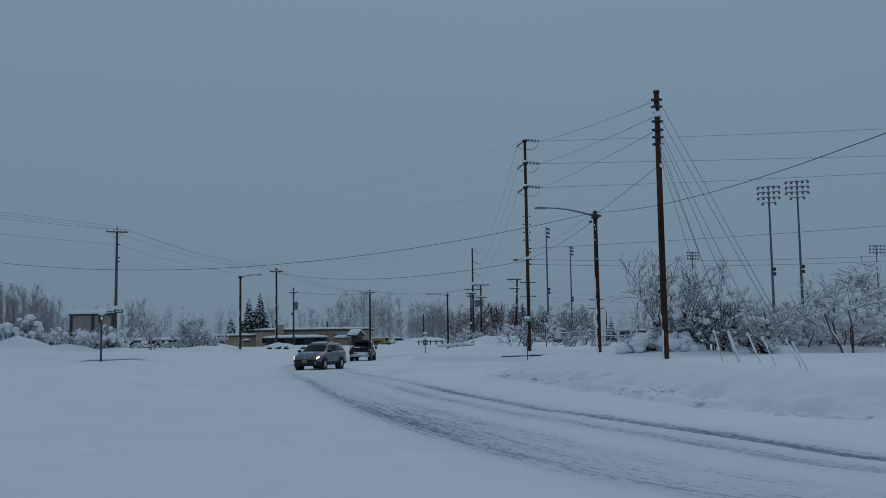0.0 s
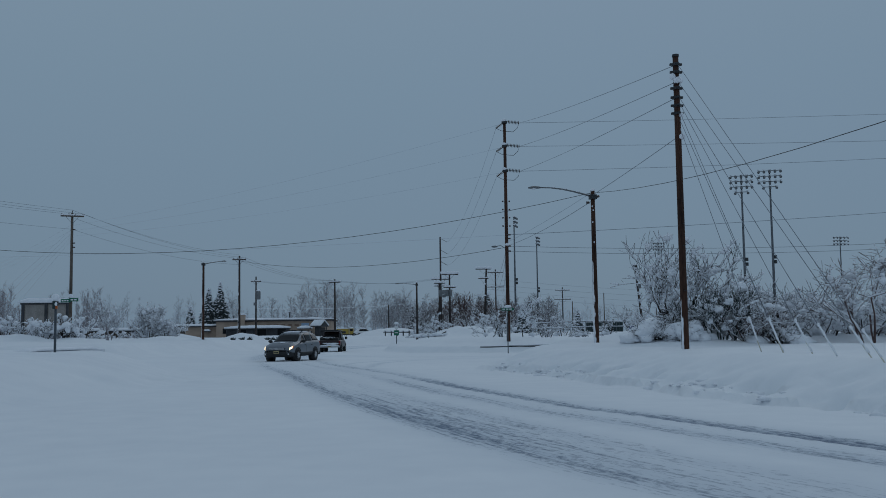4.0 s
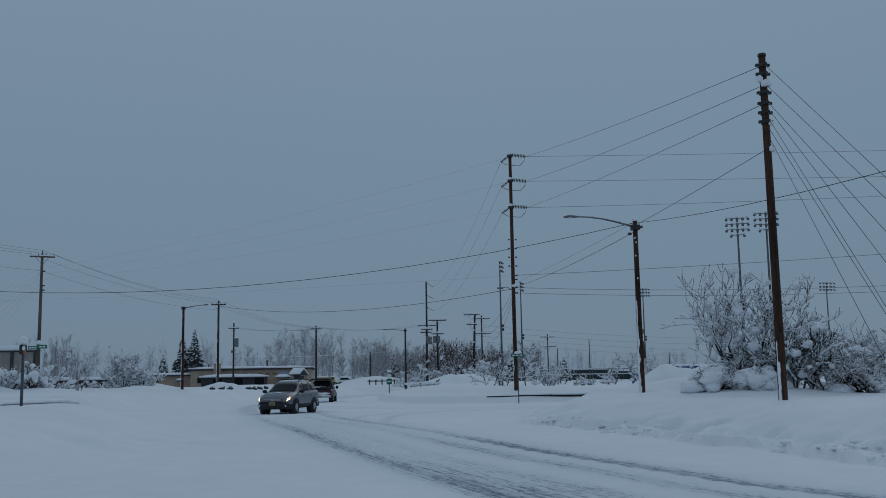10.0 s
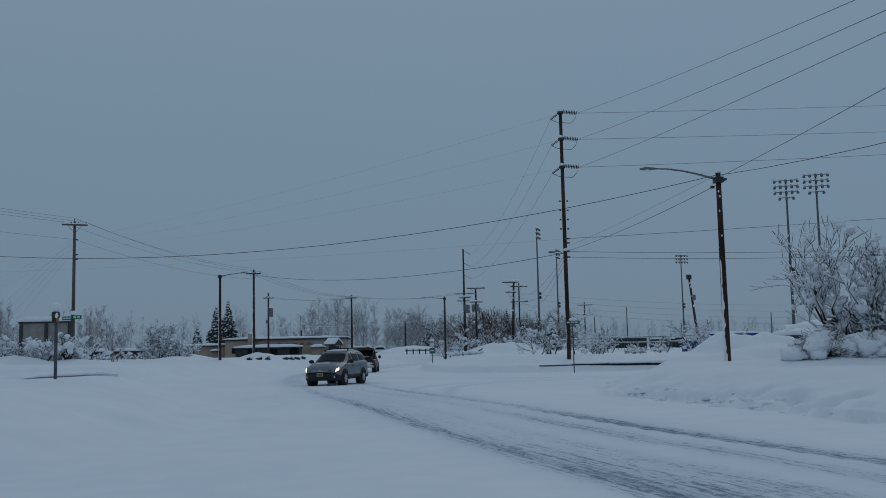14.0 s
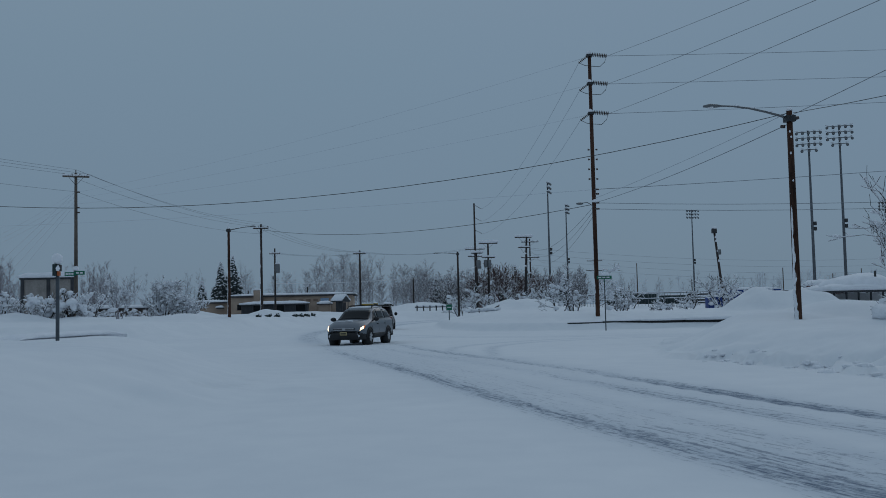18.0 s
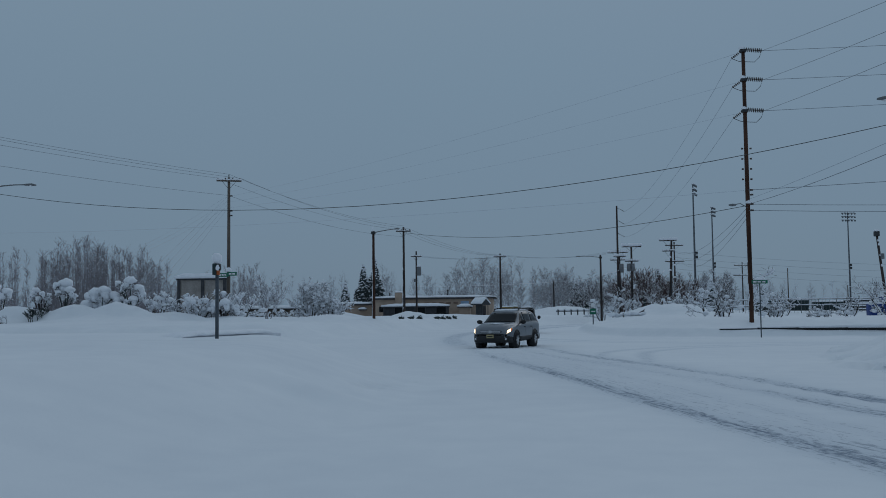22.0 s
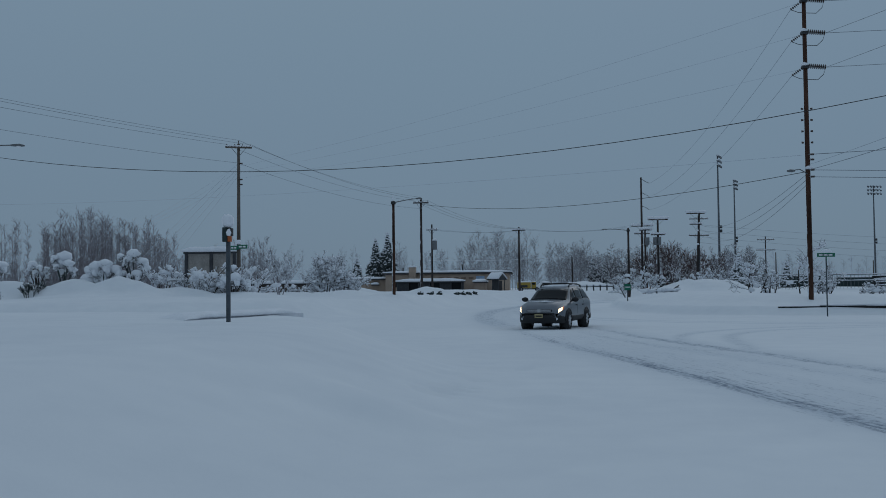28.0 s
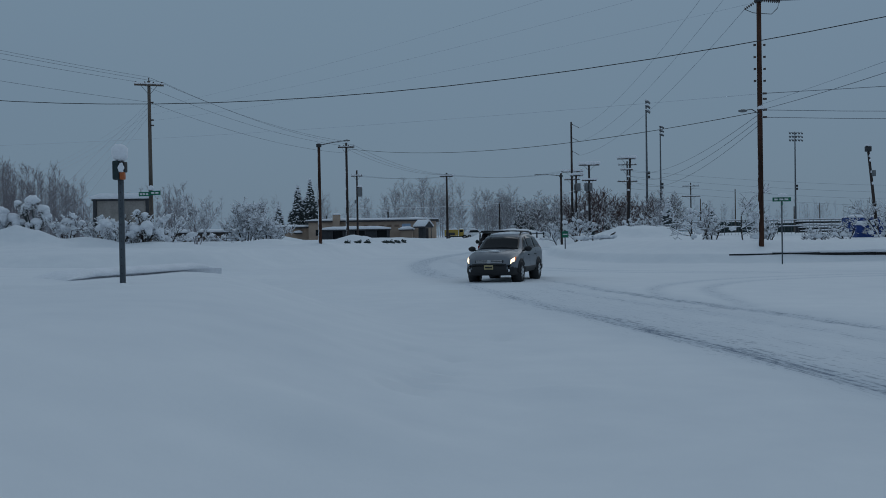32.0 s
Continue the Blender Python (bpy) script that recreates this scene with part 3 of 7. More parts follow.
# clods thrown up by the plough along the foot of the near bank
clods_g = G()
rnd_c = random.Random(77)
foot = smooth_line(BANK_RIGHT[1:10], 8)
for k in range(260):
    i = rnd_c.randrange(len(foot) - 1)
    a, b = foot[i], foot[i + 1]
    f = rnd_c.random()
    nrm = np.array([b[1] - a[1], a[0] - b[0]]) / np.hypot(*(b - a))
    p = a + (b - a) * f + nrm * (rnd_c.gauss(0.15, 0.25))
    if vnoise(np.array([p[0] * 0.35 + 3]), np.array([p[1] * 0.35 + 1]))[0] < 0.5:
        continue
    rr = 0.035 + 0.09 * rnd_c.random() ** 2.5
    clods_g.blob((p[0], p[1], gz(p[0], p[1]) - rr * 0.1), (rr * rnd_c.uniform(0.9, 2.0), rr * rnd_c.uniform(0.9, 1.8), rr * rnd_c.uniform(0.5, 0.8)), k, 0.5, 2)
single("snow_clods", clods_g, SNOW, "broken clods of ploughed snow along the bank", "snow", kind="stuff")


# ---- poles and lines ----
def shaft(g, h, r0, r1, lean=(0, 0), n=12, below=1.0):
    return g.tube([(-lean[0] * below / h, -lean[1] * below / h, -below), (0, 0, 0), (lean[0] * 0.5, lean[1] * 0.5, h * 0.5), (lean[0], lean[1], h)],
                  [r0 * 1.02, r0, (r0 + r1) / 2, r1], n)


def plaster(g, h0, h1, r, side, seed, thick=0.04, bare=0.62):
    """Wind-driven snow stuck in patches along one side of a pole, thinning out upwards."""
    n, m = int((h1 - h0) / 0.07), 11
    verts, faces = [], []
    for i in range(n + 1):
        f = i / n
        z = h0 + (h1 - h0) * f
        for k in range(m):
            a = side + (k / (m - 1) - 0.5) * 3.4
            edge = 1.15 - abs(k / (m - 1) - 0.5) * 2.1 - f ** 1.3 * 0.75
            edge += 0.6 * noise.noise(Vector((a * 1.2, z * 1.6, seed))) + 0.3 * noise.noise(Vector((a * 4.0, z * 6.0, seed + 9)))
            rad = r * (1 - 0.022 * z) + max(-0.03, min(thick, (edge - bare) * thick * 1.6))
            verts.append((rad * math.cos(a), rad * math.sin(a), z))
    for i in range(n):
        for k in range(m - 1):
            q = i * m + k
            faces.append((q, q + 1, q + m + 1, q + m))
    return g.add(verts, faces)


def insulator_string(a, b, n=7, r=0.07):
    g = G()
    a, b = Vector(a), Vector(b)
    g.tube([a, b], 0.018, 6)
    for i in range(n):
        p = a.lerp(b, (i + 0.5) / n)
        d = (b - a).normalized() * 0.03
        g.tube([p - d, p, p + d], [0.03, r, 0.03], 8)
    return g


def cap_snow(g, x, y, z, rx, ry, rz, seed):
    return g.blob((x, y, z + rz * 0.45), (rx, ry, rz), seed, 0.2, 2, 0.55)


def cable(pts_or_ends, sag=0.0, r=0.02, mat=WIRE, label="", name="power_line", group=""):
    a, b = Vector(pts_or_ends[0]), Vector(pts_or_ends[1])
    n = 22
    pts = [a.lerp(b, i / n) - Vector((0, 0, 4 * sag * (i / n) * (1 - i / n))) for i in range(n + 1)]
    return single(name, G().tube(pts, r * 0.74, 5), mat, label or "thin dark overhead line sagging between utility poles", "cable", group)


# the near wooden pole at which the three-phase line ends
PX, PY = 13.42, 35.95
pz = gz(PX, PY) - 0.05
end_pole = thing("utility_pole", (PX, PY, pz), "tall brown wooden dead-end utility pole with snow plastered along its base", "utility pole")
part("shaft", shaft(G(), 10.85 - pz, 0.130, 0.100), POLE_WOOD, end_pole)
part("stuck_snow", plaster(G(), 0.0, 3.9, 0.130, radians(205), 4, 0.024, 0.92), SNOW, end_pole, "white snow stuck to the wood")
for k, zz in enumerate((10.55, 10.28, 9.72, 9.40, 9.12, 8.85)):
    g = G()
    g.tube([(0, 0, zz - pz - 0.045), (0, 0, zz - pz + 0.045)], 0.138, 12)
    g.box(-0.21, 0.21, -0.05, 0.05, zz - pz - 0.04, zz - pz + 0.04, 0.01)
    g.box(-0.05, 0.05, -0.22, 0.22, zz - pz - 0.03, zz - pz + 0.03, 0.01)
    part("clamp_band", g, DARK_METAL, end_pole, "black steel clamp band")
part("pole_cap", G().tube([(0, 0, 10.85 - pz - 0.03), (0, 0, 10.85 - pz + 0.05)], [0.125, 0.115], 12), DARK_METAL, end_pole)
g = G()
cap_snow(g, -0.14, -0.05, 10.02 - pz, 0.11, 0.11, 0.16, 3)
cap_snow(g, 0.02, -0.14, 9.88 - pz, 0.16, 0.12, 0.16, 4)
cap_snow(g, 0.10, -0.14, 7.95 - pz, 0.10, 0.10, 0.13, 5)
cap_snow(g, 0.10, -0.13, 8.72 - pz, 0.08, 0.08, 0.10, 6)
part("snow_lump", g, SNOW, end_pole)
for k in range(7):
    part("step_bolt", G().tube([(0, -0.13, 2.0 + k * 0.75), (0.02, -0.24, 2.0 + k * 0.75)], 0.012, 6), DARK_METAL, end_pole)

# its guys, with plastic guards standing out of the snow
GUYS = [(30.2, 8.3), (29.2, 8.6), (28.7, 8.9), (27.4, 9.2), (25.6, 9.4), (24.4, 9.9), (23.4, 10.5)]
for k, (ay, tz) in enumerate(GUYS):
    ax = 13.9 + (0.12 if k % 2 else -0.1)
    az = gz(ax, ay) - 0.3
    top = Vector((PX + 0.03, PY - 0.15, tz))
    foot = Vector((ax, ay, az))
    single("guy_wire", G().tube([foot, top], 0.0095, 5), WIRE_FROST, "taut frosted guy wire holding the wooden pole", "guy wire", "guys of the wooden pole")
    d = (top - foot).normalized()
    gd = thing("guy_guard", foot, "slanting yellowish plastic guy guard plastered with snow", "guy guard", "guy guards in the snow")
    part("tube", G().tube([(0, 0, 0), d * 1.6], [0.016, 0.014], 8), GUARD, gd)
    g = G()
    rnd_g = random.Random(k)
    f = rnd_g.uniform(0.35, 0.8)
    pts, rad = [], []
    while f < 1.6:
        pts.append(d * f + Vector((rnd_g.uniform(-0.008, 0.008), -0.006, 0.022)))
        rad.append(rnd_g.uniform(0.014, 0.034))
        f += 0.11
    g.tube(pts, rad, 7)
    g.blob(pts[-1], (0.045, 0.05, 0.06), k, 0.3, 1)
    part("snow_cap", g, SNOW, gd)


def street_light(x, y, top, arm, mat, label, r0=0.15, arm_rise=0.35, arm_from=-0.2, snow=True, group="street lights", base=None):
    """A wooden pole with a bracket arm and a cobra-head lamp. arm: the reach in x and y."""
    z = (gz(x, y) if base is None else base) - 0.05
    h = top - z
    t = thing("street_lamp", (x, y, z), label, "street lamp", group)
    part("pole", shaft(G(), h, r0, r0 * 0.75), mat, t)
    a0 = Vector((0, 0, h + arm_from))
    reach = Vector((arm[0], arm[1], 0))
    pts = [a0 + reach * f + Vector((0, 0, arm_rise * math.sin(min(f * 1.25, 1) * math.pi / 2))) for f in (0, 0.12, 0.3, 0.5, 0.7, 0.85)]
    part("arm", G().tube(pts, [0.05, 0.045, 0.04, 0.035, 0.03, 0.03], 8), STEEL, t, "bent grey steel arm")
    d = reach.normalized()
    tip, end = pts[-1], pts[-1] + d * 0.62 + Vector((0, 0, -0.02))
    head = part("lamp_head", G().tube([tip - d * 0.05, tip + d * 0.12, tip + d * 0.4, end], [0.05, 0.10, 0.13, 0.06], 10, flat=0.55), STEEL, t)
    part("lens", G().blob(tip + d * 0.36 + Vector((0, 0, -0.06)), (0.11, 0.11, 0.05), 1, 0.02, 2), WHITE_PAINT, head)
    part("bracket", G().box(-0.17, 0.17, -0.17, 0.17, h + arm_from - 0.12, h + arm_from + 0.10, 0.02), DARK_METAL, t)
    if snow:
        g = G()
        cap_snow(g, 0, 0, h - 0.02, r0 * 0.9, r0 * 0.9, 0.10, 2)
        for f in (0.25, 0.45, 0.65):
            p = a0 + reach * f + Vector((0, 0, arm_rise * math.sin(min(f * 1.25, 1) * math.pi / 2) + 0.04))
            g.blob(p, (0.12, 0.06, 0.035), f * 9, 0.3, 1)
        part("snow_cap", g, SNOW, t)
    return t


SX, SY, SZ = 13.46, 49.3, 8.15
lamp_s = street_light(SX, SY, SZ, (-2.95, -0.25), POLE_WOOD, "brown wooden street lamp pole with a long bent arm", arm_rise=0.42, arm_from=-0.28, r0=0.132)
zb = SZ - gz(SX, SY)
part("stuck_snow", plaster(G(), 0.0, 4.4, 0.132, radians(205), 14, 0.03, 0.74), SNOW, lamp_s, "white snow plastered on the pole's weather side")
part("spool", G().tube([(0.16, -0.05, zb - 0.25), (0.30, -0.05, zb - 0.2)], 0.06, 8), PORCELAIN, lamp_s)
part("spool", G().tube([(-0.16, 0.05, zb - 0.5), (-0.30, 0.05, zb - 0.5)], 0.06, 8), PORCELAIN, lamp_s)
g = G()
for q in range(4):
    g.blob((-0.06 + 0.04 * (q % 2), -0.13, zb - 0.7 - q * q * 0.19), (0.035, 0.03, 0.05), q, 0.4, 1)
part("snow_flecks", g, SNOW, lamp_s)

# the tall three-phase corner pole
LX, LY, LT = 13.55, 80.6, 18.47
lz = gz(LX, LY) - 0.05
corner = thing("utility_pole", (LX, LY, lz), "very tall dark wooden corner pole carrying three insulator strings", "utility pole")
part("shaft", shaft(G(), LT - lz, 0.158, 0.115), POLE_WOOD, corner)
part("stuck_snow", plaster(G(), 0.0, 13.0, 0.158, radians(185), 24, 0.03, 0.92), SNOW, corner, "thin white snow on the pole's weather side")
L_ARMS = (18.28, 16.37, 14.35)
for zz in L_ARMS:
    s = part("insulator_string", insulator_string((0.15, 0, zz - lz + 0.08), (1.22, 0.1, zz - lz), 9, 0.16), PORCELAIN, corner, "dark string of insulator discs")
    part("insulator_string", insulator_string((-0.14, 0.06, zz - lz - 0.03), (-0.62, 0.55, zz - lz - 0.35), 6, 0.10), PORCELAIN, corner)
    part("jumper", G().tube([(1.2, 0.1, zz - lz), (1.05, 0.05, zz - lz - 0.42), (0.7, 0, zz - lz - 0.75), (0.2, 0, zz - lz - 0.72), (-0.25, 0.2, zz - lz - 0.62), (-0.6, 0.55, zz - lz - 0.35)], 0.02, 6), WIRE, corner)
    part("clamp", G().box(-0.2, 0.2, -0.2, 0.2, zz - lz - 0.08, zz - lz + 0.1, 0.02), DARK_METAL, corner)
    g = G()
    cap_snow(g, -0.1, -0.1, zz - lz + 0.08, 0.2, 0.16, 0.14, zz)
    part("snow_lump", g, SNOW, corner)
g = G().tube([(0, -0.1, 8.05 - lz), (-0.5, -0.15, 8.35 - lz), (-0.85, -0.15, 8.3 - lz)], 0.03, 6)
arm_l = part("lamp_arm", g, STEEL, corner)
part("lamp_head", G().blob((-1.0, -0.15, 8.27 - lz), (0.26, 0.12, 0.09), 3, 0.1, 2), STEEL, arm_l)
for zz in (9.2, 8.9, 8.3, 7.9):
    part("cable_clamp", G().tube([(0.1, -0.22, zz - lz), (0.3, -0.25, zz - lz)], 0.06, 8), PORCELAIN, corner)
for k in range(8):
    part("pin_insulator", G().tube([(0.2 * (-1) ** k, -0.05, 11.9 - lz - 0.33 * (k // 2) * 2), (0.32 * (-1) ** k, -0.05, 11.9 - lz - 0.33 * (k // 2) * 2)], [0.05, 0.07], 8), PORCELAIN, corner)
g = G()
cap_snow(g, 0.05, -0.12, 8.35 - lz, 0.24, 0.16, 0.14, 9)
cap_snow(g, 0.0, 0, LT - lz, 0.13, 0.13, 0.10, 10)
part("snow_lump", g, SNOW, corner)

# the same kind of pole farther down the line
L2X, L2Y, L2T = 13.82, 164.0, 17.3
l2z = gz(L2X, L2Y)
mid_pole = thing("utility_pole", (L2X, L2Y, l2z), "tall slender wooden line pole with slanting insulators and a loaded crossarm", "utility pole")
part("shaft", shaft(G(), L2T - l2z, 0.19, 0.12), POLE_DARK, mid_pole)
for zz in (17.0, 15.1, 13.2):
    part("insulator_string", insulator_string((0.1, 0, zz - l2z), (1.1, 0, zz - l2z - 0.55), 6, 0.11), PORCELAIN, mid_pole)


def crossarm(parent, z, half, mat=POLE_DARK, rz=0.0, y=0.0, snow=0.10, pins=4, brace=True, seed=1):
    m = Matrix.Rotation(rz, 4, "Z")
    part("crossarm", G().box(-half, half, y - 0.06, y + 0.06, z - 0.07, z + 0.07, 0.01, m), mat, parent)
    for i in range(pins):
        if snow > 0.18:
            break
        f = -half + 0.12 + (2 * half - 0.24) * i / max(1, pins - 1)
        p = m @ Vector((f, y, 0))
        part("insulator", G().tube([(p.x, p.y, z + 0.06), (p.x, p.y, z + 0.14), (p.x, p.y, z + 0.19), (p.x, p.y, z + 0.25)], [0.025, 0.03, 0.06, 0.035], 8), PORCELAIN, parent)
    if brace:
        g = G()
        for s in (-1, 1):
            g.tube([m @ Vector((s * half * 0.55, y, z - 0.05)), m @ Vector((0, y, z - 0.75))], 0.018, 5)
        part("brace", g, STEEL, parent)
    if snow:
        g = G()
        rnd = random.Random(seed)
        f = -half
        while f < half:
            w = rnd.uniform(0.12, 0.3)
            p = m @ Vector((f + w / 2, y, z + 0.07 + snow * 0.4))
            big = snow > 0.3
            g.blob(p, (w * (1.1 if big else 0.7), 0.26 if big else 0.12, snow * rnd.uniform(0.7, 1.1) * (0.55 if big else 1)), seed + f, 0.25, 2 if big else 1)
            f += w
        part("snow_ridge", g, SNOW, parent)


def wood_pole(x, y, top, r0=0.17, label="", arms=(), mat=POLE_DARK, lean=(0, 0), group="", rz=0.0, pins=4):
    z = gz(x, y) - 0.05
    t = thing("utility_pole", (x, y, z), label, "utility pole", group)
    part("shaft", shaft(G(), top - z, r0, r0 * 0.66, lean), mat, t)
    for k, (az, half, snow) in enumerate(arms):
        crossarm(t, az - z, half, mat, rz, -0.16, snow, pins, seed=x + k)
    return t


W = wood_pole(-25.87, 99.1, 13.45, 0.175, "weathered pale wooden utility pole with a short snowy crossarm", ((13.15, 1.05, 0.1),), POLE_PALE, rz=0.35)
wz = gz(-25.87, 99.1)
for zz in (11.9, 10.6, 10.2):
    part("cable_clamp", G().tube([(0.12, -0.1, zz - wz), (0.35, -0.12, zz - wz)], 0.06, 8), PORCELAIN, W)
part("top_pin", G().tube([(0, 0, 13.4 - wz), (0, 0, 13.75 - wz)], [0.03, 0.05], 8), PORCELAIN, W)
p2 = wood_pole(-14.87, 134.5, 12.05, 0.18, "slim dark wooden utility pole with a narrow crossarm", ((11.55, 0.9, 0.06),))
trp = wood_pole(-17.1, 171.0, 11.45, 0.17, "wooden pole with a grey transformer can and crossarm", ((10.6, 0.85, 0.12),))
tz_ = gz(-17.1, 171.0)
can = part("transformer", G().tube([(0.45, -0.35, 7.6 - tz_), (0.45, -0.35, 7.65 - tz_), (0.45, -0.35, 8.9 - tz_), (0.45, -0.35, 9.0 - tz_)], [0.3, 0.36, 0.36, 0.28], 14), STEEL, trp, "grey transformer can")
part("bushing", G().tube([(0.45, -0.35, 9.0 - tz_), (0.45, -0.35, 9.35 - tz_)], [0.06, 0.03], 8), PORCELAIN, can)
part("switch_box", G().box(-0.35, 0.0, -0.5, -0.2, 6.6 - tz_, 7.1 - tz_, 0.03), STEEL, trp)
cap = G()
cap_snow(cap, 0.45, -0.35, 9.0 - tz_, 0.38, 0.38, 0.25, 3)
part("snow_cap", cap, SNOW, trp)
farp = wood_pole(-3.81, 170.9, 10.85, 0.19, "brown wooden utility pole with a snow-topped crossarm", ((10.35, 1.0, 0.17),), rz=-0.1)
low = wood_pole(5.77, 204.6, 7.45, 0.17, "short wooden pole holding a snow-laden service line", ())

lamp_1 = street_light(-12.95, 96.4, 8.35, (2.3, -2.1), POLE_WOOD, "rusty brown street lamp post with a curved steel arm", r0=0.13, arm_rise=0.12, arm_from=-0.12)
part("stuck_snow", plaster(G(), 0.0, 7.6, 0.13, radians(190), 34, 0.03, 0.85), SNOW, lamp_1, "thin white snow on the pole's weather side")
part("stuck_snow", plaster(G(), 0.0, 11.0, 0.18, radians(190), 35, 0.03, 0.85), SNOW, p2, "thin white snow on the pole's weather side")
lamp_f = street_light(8.5, 131.7, 8.15, (-2.6, 0.6), POLE_DARK, "dark street lamp pole with a long horizontal arm", r0=0.14, arm_rise=0.2, arm_from=-0.3)
lamp_l = street_light(-28.8, 64.5, 8.3, (3.0, 0.4), POLE_WOOD, "wooden street lamp pole with a bent arm", r0=0.17, arm_rise=0.35, arm_from=-0.3)

# transformer bank: poles with wide snow-heaped arms
crossarm(mid_pole, 10.3 - l2z, 1.5, snow=0.28, seed=11)
crossarm(mid_pole, 9.2 - l2z, 1.1, snow=0.2, seed=12)
part("transformer", G().tube([(0.5, -0.4, 7.3 - l2z), (0.5, -0.4, 7.4 - l2z), (0.5, -0.4, 8.5 - l2z)], [0.25, 0.32, 0.32], 12), STEEL, mid_pole)
H = wood_pole(14.24, 150.3, 10.3, 0.18, "dark wooden pole with a wide arm heaped with snow", ((10.25, 1.3, 0.42), (8.3, 0.9, 0.2)))
H2 = wood_pole(12.75, 151.5, 9.1, 0.17, "dark wooden pole beside the transformer bank", ((9.0, 0.8, 0.25),))
hz = gz(14.24, 150.3)
for dx in (-0.5, 0.5, 1.0):
    part("transformer", G().tube([(dx - 0.9, -0.35, 7.0 - hz), (dx - 0.9, -0.35, 7.1 - hz), (dx - 0.9, -0.35, 8.0 - hz)], [0.2, 0.27, 0.27], 12), STEEL, H)
K = wood_pole(19.92, 155.4, 11.3, 0.20, "leaning wooden terminal pole with a wide snow-heaped arm", ((11.35, 1.2, 0.40), (9.9, 0.8, 0.15)), lean=(0.5, 0))
kz = gz(19.92, 155.4)
for q in range(3):
    part("cable_riser", G().tube([(0.15 + 0.05 * q, -0.2, 0), (0.3 + 0.05 * q, -0.2, 5.0), (0.5, -0.2, 8.8 - q * 0.3)], 0.03, 6), DARK_METAL, K)
for zz, xx in ((9.0, 0.2), (7.9, 0.75), (7.2, 0.2), (6.2, 0.8)):
    cap = G()
    cap_snow(cap, xx, -0.25, zz - kz, 0.22, 0.15, 0.14, zz)
    part("snow_lump", cap, SNOW, K)
K2 = wood_pole(25.5, 185.0, 13.2, 0.17, "far wooden pole with two crossarms", ((12.6, 1.5, 0.1), (9.9, 1.6, 0.1)))
K3 = wood_pole(46.0, 226.0, 11.6, 0.16, "distant wooden pole with two crossarms", ((10.9, 1.7, 0.1), (8.8, 1.9, 0.1)))
for fx, fy, ft in ((58, 236, 10.6), (49.5, 232, 8.5), (96, 245, 9.2), (118, 250, 8.8), (86, 262, 8.0), (104, 236, 7.4), (72, 240, 6.8)):
    wood_pole(fx, fy, ft, 0.15, "distant plain wooden pole in the haze", (), POLE_PALE, group="distant poles")

# leaning pole with a floodlight
qz = gz(31.8, 107.7)
q_pole = thing("floodlight_pole", (31.95, 107.7, qz), "leaning dark wooden pole with a box floodlight and snow", "street lamp")
part("pole", shaft(G(), 8.2 - qz, 0.14, 0.10, (-0.75, 0)), POLE_DARK, q_pole)
part("floodlight", G().box(-1.0, -0.55, -0.25, 0.15, 8.05 - qz, 8.5 - qz, 0.06), DARK_METAL, q_pole, "black box floodlight")
g = G()
cap_snow(g, -0.78, -0.05, 8.5 - qz, 0.28, 0.24, 0.14, 1)
for f in (0.62, 0.75, 0.88, 0.93):
    g.blob((-0.75 * f + 0.02, -0.12, (8.2 - qz) * f), (0.1, 0.08, 0.14), f * 10, 0.3, 1)
part("snow_lump", g, SNOW, q_pole)
part("junction_box", G().box(-0.55, -0.25, -0.3, -0.1, 6.0 - qz, 6.5 - qz, 0.03), STEEL, q_pole)


# ---- stadium light masts ----
def light_mast(x, y, top, rows, cols, half, rz=0.0, snow=0.15, label="tall steel stadium mast with rows of floodlights"):
    z = gz(x, y)
    t = thing("stadium_light", (x, y, z), label, "stadium light", "stadium lights")
    part("mast", G().tube([(0, 0, 0), (0, 0, (top - z) * 0.5), (0, 0, top - z)], [0.22, 0.17, 0.11], 10), MAST, t)
    m = Matrix.Rotation(rz, 4, "Z")
    for r in range(rows):
        zz = top - z - 0.25 - r * 0.80
        c = cols if r < rows - 1 or rows == 3 else cols - 2
        hw = half * c / cols
        part("bar", G().box(-hw, hw, -0.05, 0.05, zz - 0.05, zz + 0.05, 0.01, m), STEEL, t)
        for k in range(c):
            f = -hw + 2 * hw * k / (c - 1)
            p = m @ Vector((f, -0.22, 0))
            d = m @ Vector((0, -1, 0))
            a = Vector((p.x, p.y, zz - 0.12))
            lamp = part("floodlight", G().tube([a - d * 0.15, a, a + d * 0.28 + Vector((0, 0, -0.12)), a + d * 0.34 + Vector((0, 0, -0.14))], [0.06, 0.10, 0.19, 0.20], 12, caps=True), MAST, t)
            part("lens", G().tube([a + d * 0.345 + Vector((0, 0, -0.142)), a + d * 0.36 + Vector((0, 0, -0.146))], 0.16, 12), STEEL, lamp, "grey round lens")
        if snow:
            g = G()
            for k in range(c):
                f = -hw + 2 * hw * k / (c - 1)
                p = m @ Vector((f, -0.2, 0))
                g.blob((p.x, p.y, zz + 0.14), (0.26, 0.22, snow * 0.6), k + r * 3, 0.35, 1)
            part("snow_ridge", g, SNOW, t)
    for zz in (0.42, 0.45):
        part("control_box", G().box(0.15, 0.55, -0.2, 0.2, (top - z) * zz, (top - z) * zz + 0.5, 0.05), DARK_METAL, t)
    return t


